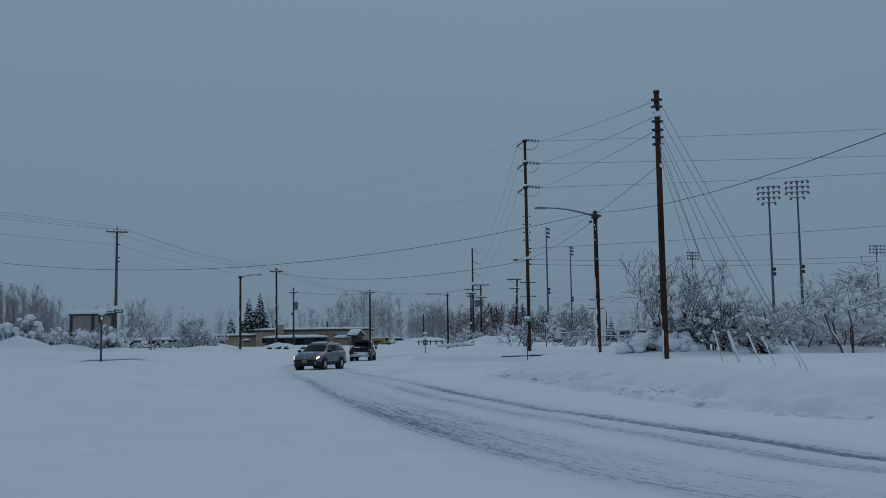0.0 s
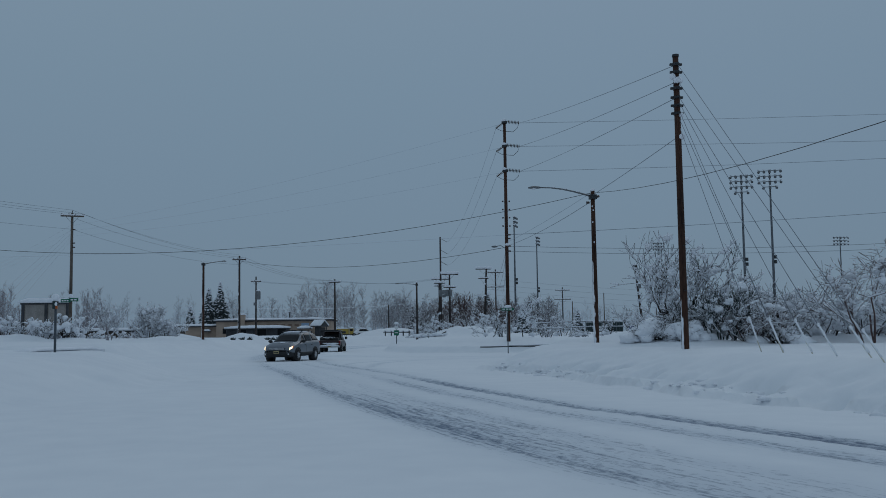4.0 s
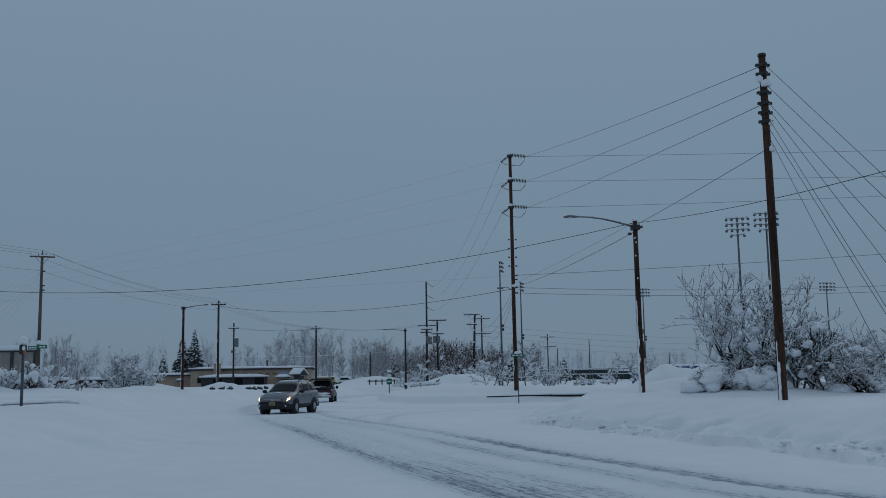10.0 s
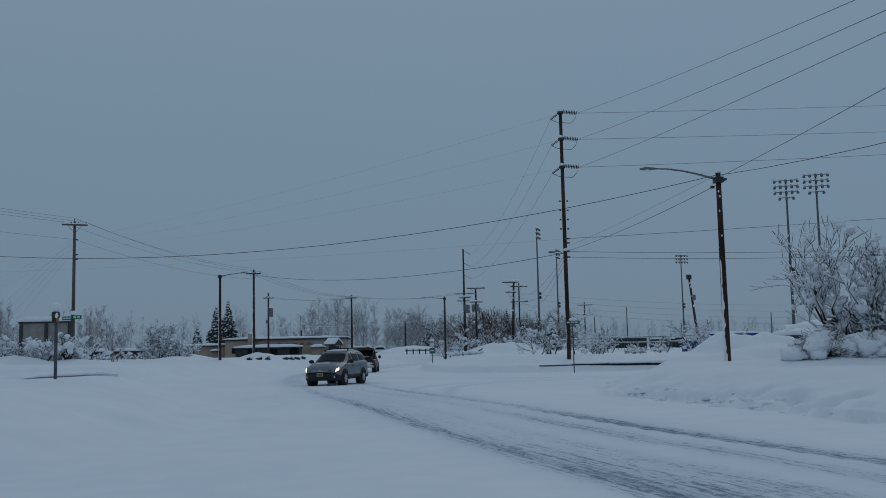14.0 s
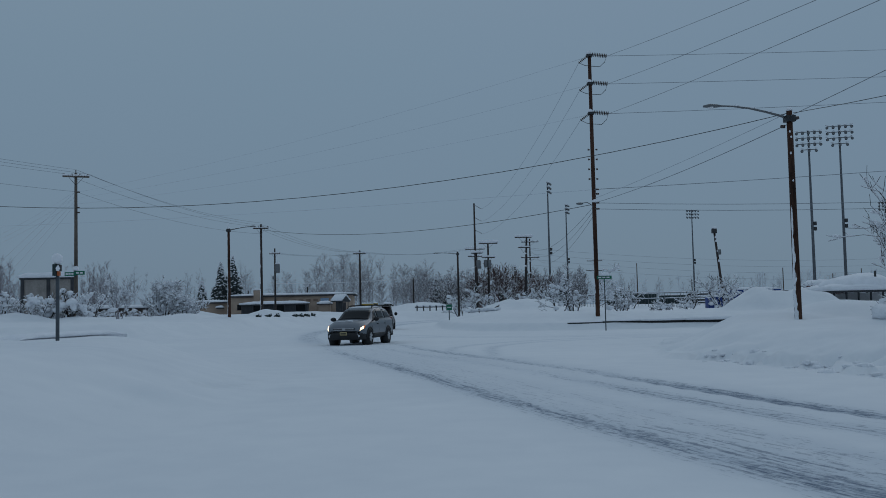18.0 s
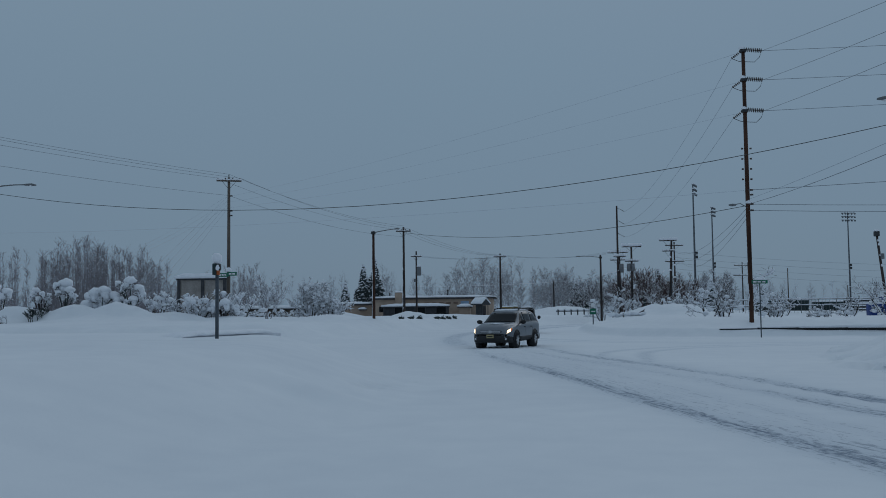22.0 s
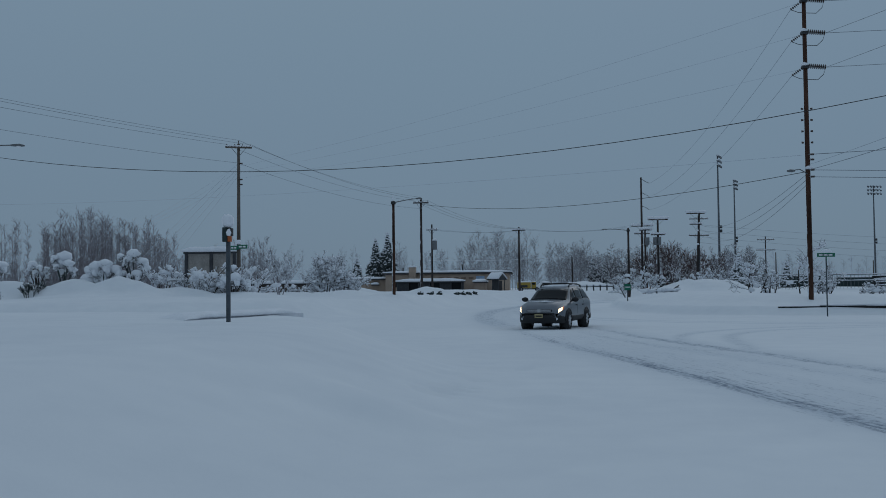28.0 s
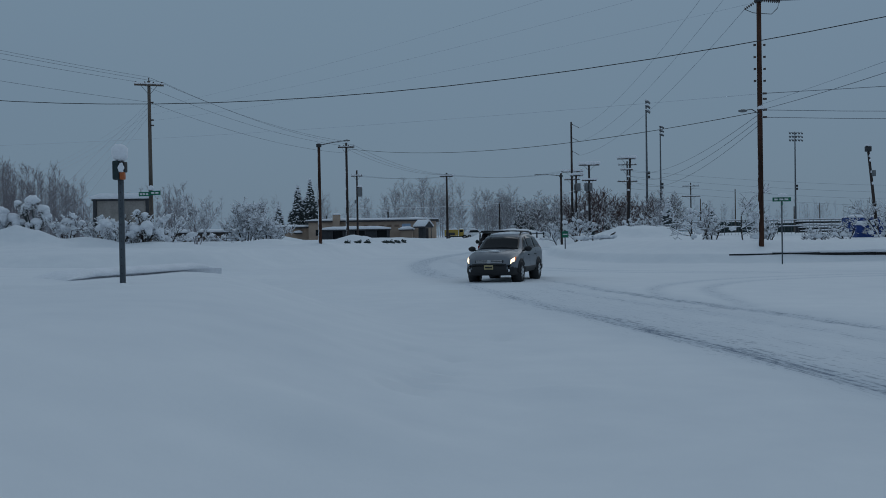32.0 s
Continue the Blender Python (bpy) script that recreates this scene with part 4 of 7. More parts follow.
light_mast(57.0, 142.9, 24.2, 4, 5, 1.5, -0.38)
light_mast(61.4, 143.1, 25.0, 4, 5, 1.55, -0.38)
light_mast(30.4, 193.4, 24.2, 3, 4, 0.75, 1.2, snow=0.22, label="tall steel stadium mast with snow-loaded floodlights seen edge-on")
light_mast(41.4, 232.8, 24.1, 3, 4, 0.85, 1.1, snow=0.22, label="tall steel stadium mast with snow-loaded floodlights seen edge-on")
light_mast(75.3, 248.3, 23.9, 3, 5, 1.5, 0.2)
light_mast(117.5, 236.2, 23.9, 3, 5, 1.9, 0.1)

# ---- cables ----
for k, zz in enumerate(L_ARMS):
    cable(((LX + 1.22, LY + 0.1, zz), (PX - 0.05, PY + 0.2, (10.55, 9.95, 9.4)[k])), 0.15, 0.016, WIRE_FROST, "bare frosted conductor running to the wooden pole", group="line conductors")
    cable(((LX - 0.62, LY + 0.55, zz - 0.35), (L2X + 1.1, L2Y, (16.4, 14.5, 12.6)[k])), 1.6, 0.018, WIRE_THIN, "bare pale conductor along the line of poles", group="line conductors")
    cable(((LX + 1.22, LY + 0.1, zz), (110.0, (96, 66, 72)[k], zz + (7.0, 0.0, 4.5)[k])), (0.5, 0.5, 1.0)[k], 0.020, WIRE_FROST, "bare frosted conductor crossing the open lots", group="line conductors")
    cable(((LX - 0.2, LY, zz - 0.1), (-38.0, 138.0, 16.6 - 0.7 * k)), 0.7, 0.014, WIRE_HAZE, "bare conductor paled like haze into the distance", group="line conductors")
    cable(((-38.0, 138.0, 16.6 - 0.7 * k), (-110, 236, 12.0 - 0.4 * k)), 2.5, 0.012, WIRE_HAZE, "bare conductor paled like haze into the distance", group="line conductors")
cable(((SX - 0.1, SY, SZ - 0.1), (-28.8, 64.5, 8.1)), 2.05, 0.017, WIRE, "thick black cable hung between two street lamp poles")
cable(((SX + 0.1, SY - 0.1, SZ - 0.1), (13.9, -32, 8.4)), 2.75, 0.014, WIRE, "thick black cable hung between two street lamp poles")
cable(((SX, SY + 0.1, SZ - 0.45), (LX, LY - 0.25, 8.3)), 0.2, 0.02, WIRE_FROST)
cable(((SX, SY + 0.1, SZ - 0.2), (PX, PY + 0.2, 8.05)), 0.03, 0.016, WIRE_FROST)
cable(((SX - 0.1, SY + 0.1, SZ - 0.1), (LX, LY - 0.25, 8.6)), 0.1, 0.012, WIRE_THIN)
cable(((LX, LY - 0.2, 9.2), (110, 78, 16.7)), 1.0, 0.024, WIRE_FROST)
cable(((LX, LY - 0.2, 8.3), (110, 72, 15.8)), 3.0, 0.022, WIRE_FROST)
cable(((LX, LY - 0.2, 7.9), (110, 72, 15.3)), 3.0, 0.022, WIRE_FROST)
cable(((LX - 0.2, LY, 8.2), (-14.9, 134.4, 11.4)), 1.2, 0.026, WIRE, "thick black cable crossing high over the road")
cable(((LX - 0.2, LY, 9.2), (-90, 150, 14.0)), 1.0, 0.016, WIRE_HAZE)
for k, (ax, az) in enumerate(((0, 8.1), (0, 7.8), (0, 7.5))):
    cable(((LX, LY + 0.2, az), (K2.location.x + k - 1, K2.location.y, 12.4 - 1.2 * k)), 2.0, 0.02, WIRE_FROST)
for k, (dx, az) in enumerate(((-0.95, 13.4), (0.0, 13.75), (0.95, 13.4), (0, 11.9))):
    cable(((-25.87 + dx, 99.1 + dx * 0.35, az), (-14.87 + dx * 0.8, 134.4, (11.8, 12.2, 11.8, 10.9, 10.2)[k])), 0.7, 0.018, WIRE_FROST)
    cable(((-25.87 + dx, 99.1 + dx * 0.35, az), (-45 + dx, 45, az - 0.2)), 0.6, 0.016, WIRE_FROST)
for k in range(3):
    cable(((-14.87 + 0.8 * (k - 1), 134.4, 11.8), (-3.81 + 0.9 * (k - 1), 170.8, 10.6)), 0.8, 0.02, WIRE_FROST)
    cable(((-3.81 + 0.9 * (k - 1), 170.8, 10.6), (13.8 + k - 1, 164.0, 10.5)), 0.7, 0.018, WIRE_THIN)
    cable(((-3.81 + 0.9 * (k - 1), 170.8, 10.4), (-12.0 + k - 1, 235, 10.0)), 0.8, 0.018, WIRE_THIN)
    cable(((-17.1 + 0.7 * (k - 1), 171, 10.7), (-3.81 + 0.9 * (k - 1), 170.8, 10.3)), 0.4, 0.016, WIRE_THIN)
for k in range(4):
    cable(((K.location.x, 155.4, 9.9 - 0.8 * k), (110, 178, 9.5 - 1.2 * k)), 2.0, 0.02, WIRE_THIN)
    cable(((-26.0, 99.1, 11.8 - 0.35 * k), (-38.5 + 1.2 * k, 103, 1.6)), 0, 0.014, WIRE_HAZE, "faint guy wire paled for haze", "guy_wire")
cable(((5.77, 204.6, 7.3), (-22, 216, 7.2)), 0.3, 0.05, SNOW, "service line thick with snow", group="snow-laden service lines")
cable(((5.77, 204.6, 7.3), (14.24, 150.3, 7.6)), 0.5, 0.03, SNOW, "service line thick with snow", group="snow-laden service lines")


# ---- trees and shrubs ----
def grow(rnd, segs, p, d, length, r, level, levels, spread, up, taper=0.62, kids=(3, 5), bend=0.18):
    """Branches as straight pieces: start, end and the radius at each."""
    n = 3 if level < levels else 2
    pts, dirs = [p], [d]
    for i in range(n):
        d = (d + Vector((rnd.uniform(-bend, bend), rnd.uniform(-bend, bend), rnd.uniform(-bend, bend) * 0.6 + up))).normalized()
        q = p + d * (length / n)
        f0, f1 = 1 - i / n * (1 - taper), 1 - (i + 1) / n * (1 - taper)
        segs.append((p, q, r * f0, r * f1))
        p = q
        pts.append(p)
        dirs.append(d)
    if level >= levels:
        return
    for k in range(rnd.randint(*kids)):
        f = rnd.uniform(0.25, 1.0) if k else 1.0
        i = min(int(f * n), n - 1)
        at = pts[i].lerp(pts[i + 1], f * n - i)
        side = Vector((rnd.uniform(-1, 1), rnd.uniform(-1, 1), rnd.uniform(-0.4, 0.7))).normalized()
        nd = (dirs[i + 1] * (1 - spread) + side * spread).normalized()
        grow(rnd, segs, at, nd, length * rnd.uniform(0.5, 0.78), r * taper * rnd.uniform(0.55, 0.85), level + 1, levels, spread, up, taper, kids, bend)


def seg_arrays(segs, n=3, scale=1.0, least=0.0):
    """All pieces as open prisms, in one go."""
    a = np.array([s[0] for s in segs], float)
    b = np.array([s[1] for s in segs], float)
    r0 = np.maximum(np.array([s[2] for s in segs]) * scale, least)
    r1 = np.maximum(np.array([s[3] for s in segs]) * scale, least)
    d = b - a
    d /= np.maximum(np.linalg.norm(d, axis=1, keepdims=True), 1e-6)
    ref = np.where(np.abs(d[:, 2:3]) < 0.9, np.array([[0, 0, 1.0]]), np.array([[1.0, 0, 0]]))
    u = np.cross(d, ref)
    u /= np.linalg.norm(u, axis=1, keepdims=True)
    v = np.cross(u, d)
    rings = []
    for c, r in ((a, r0), (b, r1)):
        for j in range(n):
            w = 2 * math.pi * j / n
            rings.append(c + r[:, None] * (math.cos(w) * u + math.sin(w) * v))
    verts = np.stack(rings, 1).reshape(-1, 3)
    base = (np.arange(len(segs)) * 2 * n)[:, None]
    faces = np.concatenate([base + np.array([[j, (j + 1) % n, n + (j + 1) % n, n + j]]) for j in range(n)])
    return verts, faces


def snow_arrays(segs, rnd, amount=0.03, share=0.8, most_steep=0.88, thin_out=0.2):
    """A flattened strip of snow lying along the upper side of each branch that is not too steep."""
    vs, fs, k = [], [], 0
    for p, q, r0, r1 in segs:
        d = q - p
        ll = d.length
        if ll < 1e-3 or abs(d.z / ll) > most_steep or rnd.random() > share:
            continue
        d /= ll
        u = d.cross(Vector((0, 0, 1))).normalized()
        up = u.cross(d)
        k_r = 0.32 + 0.68 * min(1.0, max(r0, r1) / 0.03)
        if k_r < 0.5 and rnd.random() < thin_out:
            continue
        h = amount * rnd.uniform(0.5, 1.4) * k_r
        w = max(r0, r1) + amount * rnd.uniform(0.4, 0.9) * k_r
        for c, r, s in ((p, r0, 0.55), (p.lerp(q, 0.5), (r0 + r1) / 2, 1.0), (q, r1, 0.6)):
            lo = c + up * (r * 0.1)
            for o in (-u * w * s + lo, -u * w * 0.6 * s + lo + up * (r + h) * s, u * w * 0.5 * s + lo + up * (r + h) * s, u * w * s + lo):
                vs.append(o)
        for j in (0, 4):
            for i in range(4):
                fs.append((k + j + i, k + j + (i + 1) % 4, k + j + 4 + (i + 1) % 4, k + j + 4 + i))
        fs.append((k + 3, k + 2, k + 1, k))
        fs.append((k + 8, k + 9, k + 10, k + 11))
        k += 12
    return vs, fs


def bare_tree(name, x, y, h, seed, label, category, stems=1, levels=4, spread=0.5, up=0.10, r=0.09, snow=0.03, share=0.8, clumps=0, clump_r=0.2,
              mat=BARK, group="", kids=(3, 5), lean=0.25, least=0.006, bend=0.18, base=None, low_clumps=0, low_r=0.0):
    rnd = random.Random(seed)
    limbs = []
    for s in range(stems):
        a = 2 * math.pi * s / stems + rnd.uniform(-0.4, 0.4)
        k = lean * rnd.uniform(0.5, 1.3) if stems > 1 else 0.04
        segs = []
        grow(rnd, segs, Vector((0.12 * stems ** 0.5 * math.cos(a) * (stems > 1), 0.12 * stems ** 0.5 * math.sin(a) * (stems > 1), -0.2)),
             Vector((math.cos(a) * k, math.sin(a) * k, 1)).normalized(), h * (0.42 if stems == 1 else 0.45) * rnd.uniform(0.85, 1.1), r, 1, levels, spread, up, kids=kids, bend=bend)
        limbs.append(segs)
    f = h / max(s[1].z for segs in limbs for s in segs)
    limbs = [[(a * f, b * f, r0, r1) for a, b, r0, r1 in segs] for segs in limbs]
    segs = [s for limb in limbs for s in limb]
    z = gz(x, y) if base is None else base
    t = thing(name, (x, y, z), label, category, group)
    for limb in limbs:
        v, q = seg_arrays([s for s in limb if s[2] > r * 0.42] or limb[:3], 6)
        stem = "trunk" if stems == 1 else "stem"
        ob = new(stem, array_mesh(stem, v, q, mat))
        ob.parent = t
    thin = [s for s in segs if s[2] <= r * 0.42]
    v, q = seg_arrays(thin or segs[-3:], 3, 1.0, least)
    ob = new("crown", array_mesh("crown", v, q, mat))
    ob.parent = t
    ob["kind"] = "stuff"
    vs, fs = snow_arrays(segs, rnd, snow, share)
    g = G()
    g.v, g.f = [tuple(p) for p in vs], fs
    ends = [s for s in thin if 0.15 * h < s[1].z < 0.95 * h]
    for k in range(clumps):
        s = rnd.choice(ends)
        rr = clump_r * (0.30 + 0.95 * rnd.random() ** 2.2)
        n_b = 3 if rr > 0.05 else 2
        for q in range(n_b):
            o = s[0].lerp(s[1], (q + 0.5) / n_b) + Vector((rnd.uniform(-0.4, 0.4), rnd.uniform(-0.4, 0.4), 0.35)) * rr
            g.blob(o, (rr * rnd.uniform(0.7, 1.25), rr * rnd.uniform(0.7, 1.25), rr * rnd.uniform(0.5, 0.85)), seed + k + q * 0.37, 0.6, 2 if rr > 0.12 else 1)
    for k in range(low_clumps):
        a = rnd.uniform(0, 6.28)
        q = rnd.uniform(0.1, 0.45) * h
        rr = (low_r or clump_r * 1.5) * rnd.uniform(0.6, 1.2)
        g.blob((q * math.cos(a), q * math.sin(a), rr * 0.4 + rnd.uniform(0, 0.2) * h), (rr * 1.2, rr * 1.0, rr * 0.85), seed + k * 3, 0.6, 2)
    ob = part("snow_load", g, SNOW, t, "thick white snow lying on the branches")
    ob["kind"] = "stuff"
    return t


SHRUB = "bare shrub with heavy snow caught in its branches"
bare_tree("shrub", 16.3, 44.8, 4.65, 3, "large bare many-stemmed shrub loaded with snow beside the pole", "shrub", stems=10, levels=5, spread=0.48, up=0.09, r=0.05, snow=0.085, share=0.85, clumps=330, clump_r=0.12, kids=(3, 3), lean=0.64, bend=0.26, least=0.0085)


def draped_shrub(x, y, w, h, seed, label, lumps=26, big=0, size=1.0, group="", twig=BARK, twigs=520, proud=0.0):
    """A shrub pressed into a dome, its snow hanging in long rounded lumps with dark hollows between."""
    rnd = random.Random(seed)
    t = thing("shrub", (x, y, gz(x, y)), label, "shrub", group)
    for k in range(14):
        a = rnd.uniform(0, 6.28)
        f = rnd.uniform(0.55, 1.05)
        pts = [(0.15 * math.cos(a), 0.15 * math.sin(a), -0.1), (0.35 * w * f * math.cos(a), 0.35 * w * f * math.sin(a), h * 0.62 * f),
               (0.75 * w * f * math.cos(a + 0.2), 0.75 * w * f * math.sin(a + 0.2), h * 0.75 * f), (w * f * math.cos(a + 0.35), w * f * math.sin(a + 0.35), h * 0.30 * f)]
        part("stem", G().tube(pts, [0.030, 0.024, 0.015, 0.008], 5), twig, t)
    segs = []
    for k in range(twigs):
        a, f = rnd.uniform(0, 6.28), rnd.uniform(0.25, 1.0)
        p = Vector((w * f * math.cos(a), w * f * math.sin(a), h * 0.85 * math.sqrt(max(0, 1 - f * f)) * rnd.uniform(0.2, 1.08 + proud)))
        d = Vector((math.cos(a) + rnd.uniform(-0.8, 0.8), math.sin(a) + rnd.uniform(-0.8, 0.8), rnd.uniform(-0.5, 0.9 + proud))).normalized()
        segs.append((p, p + d * rnd.uniform(0.15, 0.45) * (0.6 + 0.4 * size), 0.009 * size, 0.004 * size))
    v, q = seg_arrays(segs, 3)
    ob = new("twigs", array_mesh("twigs", v, q, twig))
    ob.parent = t
    ob["kind"] = "stuff"
    vs, fs = snow_arrays(segs, rnd, 0.045, 0.35)
    g = G()
    g.v, g.f = [tuple(p) for p in vs], fs
    for k in range(lumps):
        a, f = rnd.uniform(0, 6.28), rnd.uniform(0.05, 1.0) ** 0.6
        rr = rnd.uniform(0.13, 0.26) * (1.5 if rnd.random() < 0.25 else 1) * size
        z = h * math.sqrt(max(0.02, 1 - f * f)) * rnd.uniform(0.75, 1.0) - rr * 0.5
        for i in range(4):
            o = Vector((math.cos(a) * (w * f + 0.22 * i * rr), math.sin(a) * (w * f + 0.22 * i * rr), max(0.05, z - i * rr * (0.1 + 0.5 * f))))
            g.blob(o, (rr * rnd.uniform(0.8, 1.3), rr * rnd.uniform(0.8, 1.3), rr * rnd.uniform(0.55, 0.8)), seed * 5 + k + i * 0.3, 0.42, 2)
    for k in range(big):
        a = 3.4 + 2.6 * (k + 0.5) / max(big, 1)
        rr = rnd.uniform(0.24, 0.36) * size
        o = Vector((math.cos(a) * w * 0.85, math.sin(a) * w * 0.85, h * rnd.uniform(0.3, 0.55)))
        g.blob(o, (rr * 1.1, rr * 0.9, rr * 0.8), seed + k, 0.45, 3)
        g.blob(o + Vector((rnd.uniform(-0.2, 0.2), 0.1, -rr * 0.8)), (rr * 0.8, rr * 0.9, rr * 0.7), seed + k + 5, 0.45, 3)
        g.blob(o + Vector((rnd.uniform(-0.3, 0.3), 0.3, rr * 0.7)), (rr * 0.9, rr * 0.8, rr * 0.6), seed + k + 9, 0.45, 3)
    part("snow_load", g, SNOW, t, "deep rounded snow lumps")["kind"] = "stuff"
    return t


draped_shrub(14.55, 43.6, 0.95, 0.82, 8, "low shrub bowed down under deep snow cushions", 22, 2, 1.0, twigs=900)
draped_shrub(15.75, 43.0, 0.48, 0.85, 9, "low shrub buried in rounded snow cushions", 7, 2, 1.0, twigs=420)
draped_shrub(15.6, 44.1, 0.8, 1.45, 19, "low shrub pressed down under snow lumps", 7, 0, 1.3)
draped_shrub(19.4, 42.6, 1.0, 0.8, 29, "low shrub pressed flat under snow lumps", 10)
bare_tree("shrub", 17.35, 43.4, 2.35, 11, "dark spreading juniper with snow on its upper boughs", "shrub", stems=14, levels=4, spread=0.36, up=0.03, r=0.04, snow=0.08, share=0.6, clumps=130, clump_r=0.17, kids=(4, 6), lean=0.6, mat=NEEDLES, least=0.011, low_clumps=2, low_r=0.26)
bare_tree("shrub", 18.5, 43.2, 1.9, 10, "dense russet shrub with snow on its upper twigs", "shrub", stems=10, levels=4, spread=0.55, up=0.0, r=0.035, snow=0.05, clumps=50, clump_r=0.14, kids=(4, 5), lean=0.8, mat=BARK_RED, low_clumps=3)
bare_tree("tree", 20.9, 46.0, 2.9, 14, "small low-branched tree with snow lying along its limbs", "tree", stems=1, levels=5, spread=0.62, up=0.02, r=0.075, snow=0.06, share=0.9, clumps=90, clump_r=0.13, kids=(4, 5), bend=0.22)
bare_tree("shrub", 19.6, 44.0, 2.6, 12, SHRUB, "shrub", stems=5, levels=4, spread=0.6, up=0.02, r=0.05, snow=0.05, clumps=60, clump_r=0.12, lean=0.8, low_clumps=4)
bare_tree("tree", 22.95, 42.0, 4.1, 15, "small dark crab-apple tree with dense bare twigs and snow", "tree", stems=4, levels=5, spread=0.6, up=0.05, r=0.045, snow=0.06, share=0.75, clumps=140, clump_r=0.12, mat=BARK_RED, kids=(3, 4), lean=0.4, bend=0.28, least=0.009)
for k, (x, y, h, m) in enumerate(((21.9, 44.4, 1.5, BARK), (22.4, 46.6, 2.3, BARK), (24.2, 49.6, 2.0, BARK_RED), (24.6, 45.6, 2.0, BARK), (25.9, 47.4, 1.7, BARK_RED), (20.3, 48.6, 2.4, BARK), (27.4, 46.0, 2.2, BARK))):
    bare_tree("shrub", x, y, h, 150 + k, "russet shrub under thick snow" if m is BARK_RED else SHRUB, "shrub", stems=8, levels=3, spread=0.55, up=0.03, r=0.035, snow=0.085, share=0.85, clumps=60, clump_r=0.2, lean=0.8, mat=m, kids=(4, 5), bend=0.3, least=0.009, low_clumps=3, low_r=0.26)
rail_low = thing("low_rail", (27.2, 48.0, gz(27.2, 48.0)), "low dark timber rail on short posts in the snow", "fence")
part("rail", G().box(-1.5, 3.6, -0.06, 0.06, 0.22, 0.36, 0.015), CURB_DARK, rail_low)
for x in (-1.2, 0.3, 1.8, 3.3):
    part("post", G().box(x - 0.06, x + 0.06, -0.05, 0.07, -0.3, 0.42 if x != 0.3 else 1.3, 0.01), CURB_DARK, rail_low)
part("snow_ridge", G().tube([(-1.5, 0, 0.39), (-0.4, 0, 0.42), (0.9, 0, 0.40), (2.2, 0, 0.43), (3.6, 0, 0.39)], [0.05, 0.07, 0.06, 0.075, 0.05], 8), SNOW, rail_low)
bare_tree("tree", 26.5, 45.0, 3.6, 16, "small bare tree with snow along every limb", "tree", stems=1, levels=5, spread=0.6, up=0.03, r=0.08, snow=0.04, clumps=30, clump_r=0.16, kids=(3, 5))
bare_tree("shrub", 28.5, 49.0, 2.3, 17, SHRUB, "shrub", stems=5, levels=4, spread=0.6, up=0.02, r=0.05, snow=0.05, clumps=30, clump_r=0.2, lean=0.8)
for k, (x, y, h, st) in enumerate(((13.6, 95, 2.7, 3), (16.9, 95, 3.9, 1), (15.3, 97, 2.2, 4), (22.6, 96, 1.3, 4), (25.6, 99, 1.8, 3), (29.0, 99.5, 3.1, 2), (30.2, 103, 2.0, 4), (19.8, 99, 1.4, 4), (35.5, 108, 2.2, 4), (23.8, 112, 2.6, 3), (41, 110, 2.4, 3))):
    bare_tree("shrub" if h < 2.6 else "tree", x, y, h, 40 + k, "small garden tree whose limbs are coated white with snow" if h >= 2.6 else SHRUB, "tree" if h >= 2.6 else "shrub",
              stems=st, levels=4, spread=0.6, up=0.04, r=0.055, snow=0.09, clumps=int(44 * h / 2.5), clump_r=0.14, lean=0.7, least=0.012, low_clumps=2)
for k, (x, y, h, st) in enumerate(((11.6, 141, 4.6, 2), (16.6, 144, 4.2, 3), (9.8, 146, 3.8, 3), (19, 139, 3.2, 3))):
    bare_tree("tree", x, y, h, 60 + k, "bare tree under the transformer poles, branches white with snow", "tree", stems=st, levels=4, spread=0.55, up=0.06, r=0.07, snow=0.13, clumps=60, clump_r=0.17, least=0.02, lean=0.5)
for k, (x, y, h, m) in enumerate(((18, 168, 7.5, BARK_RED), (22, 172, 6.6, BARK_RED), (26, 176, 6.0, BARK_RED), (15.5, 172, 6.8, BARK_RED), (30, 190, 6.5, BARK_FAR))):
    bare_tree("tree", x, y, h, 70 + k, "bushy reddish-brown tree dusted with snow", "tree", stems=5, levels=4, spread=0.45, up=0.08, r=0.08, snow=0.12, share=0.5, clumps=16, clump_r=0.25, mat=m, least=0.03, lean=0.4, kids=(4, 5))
bare_tree("tree", -21.0, 110, 4.1, 80, "low spreading bare tree white with snow near the road", "tree", stems=5, levels=5, spread=0.55, up=0.05, r=0.06, snow=0.15, share=0.95, clumps=420, clump_r=0.15, lean=0.7, least=0.014)
bare_tree("shrub", -19.4, 111, 2.4, 81, SHRUB, "shrub", stems=7, levels=4, spread=0.6, up=0.02, r=0.05, snow=0.12, share=0.95, clumps=160, clump_r=0.15, lean=0.8, least=0.014)
bare_tree("tree", -27.3, 118, 4.9, 82, "slender bare tree frosted white to the twigs", "tree", stems=4, levels=4, spread=0.40, up=0.14, r=0.05, lean=0.2, snow=0.09, share=0.8, clumps=110, clump_r=0.12, kids=(4, 6), least=0.012, mat=BARK_WOOD)
for k, (x, y, h) in enumerate(((-34.6, 113, 2.4), (-33.2, 113.5, 2.0), (-31.8, 112.5, 1.7))):
    bare_tree("shrub", x, y, h, 130 + k, SHRUB, "shrub", stems=6, levels=4, spread=0.55, up=0.03, r=0.05, snow=0.12, share=0.9, clumps=90, clump_r=0.15, lean=0.7, least=0.014)
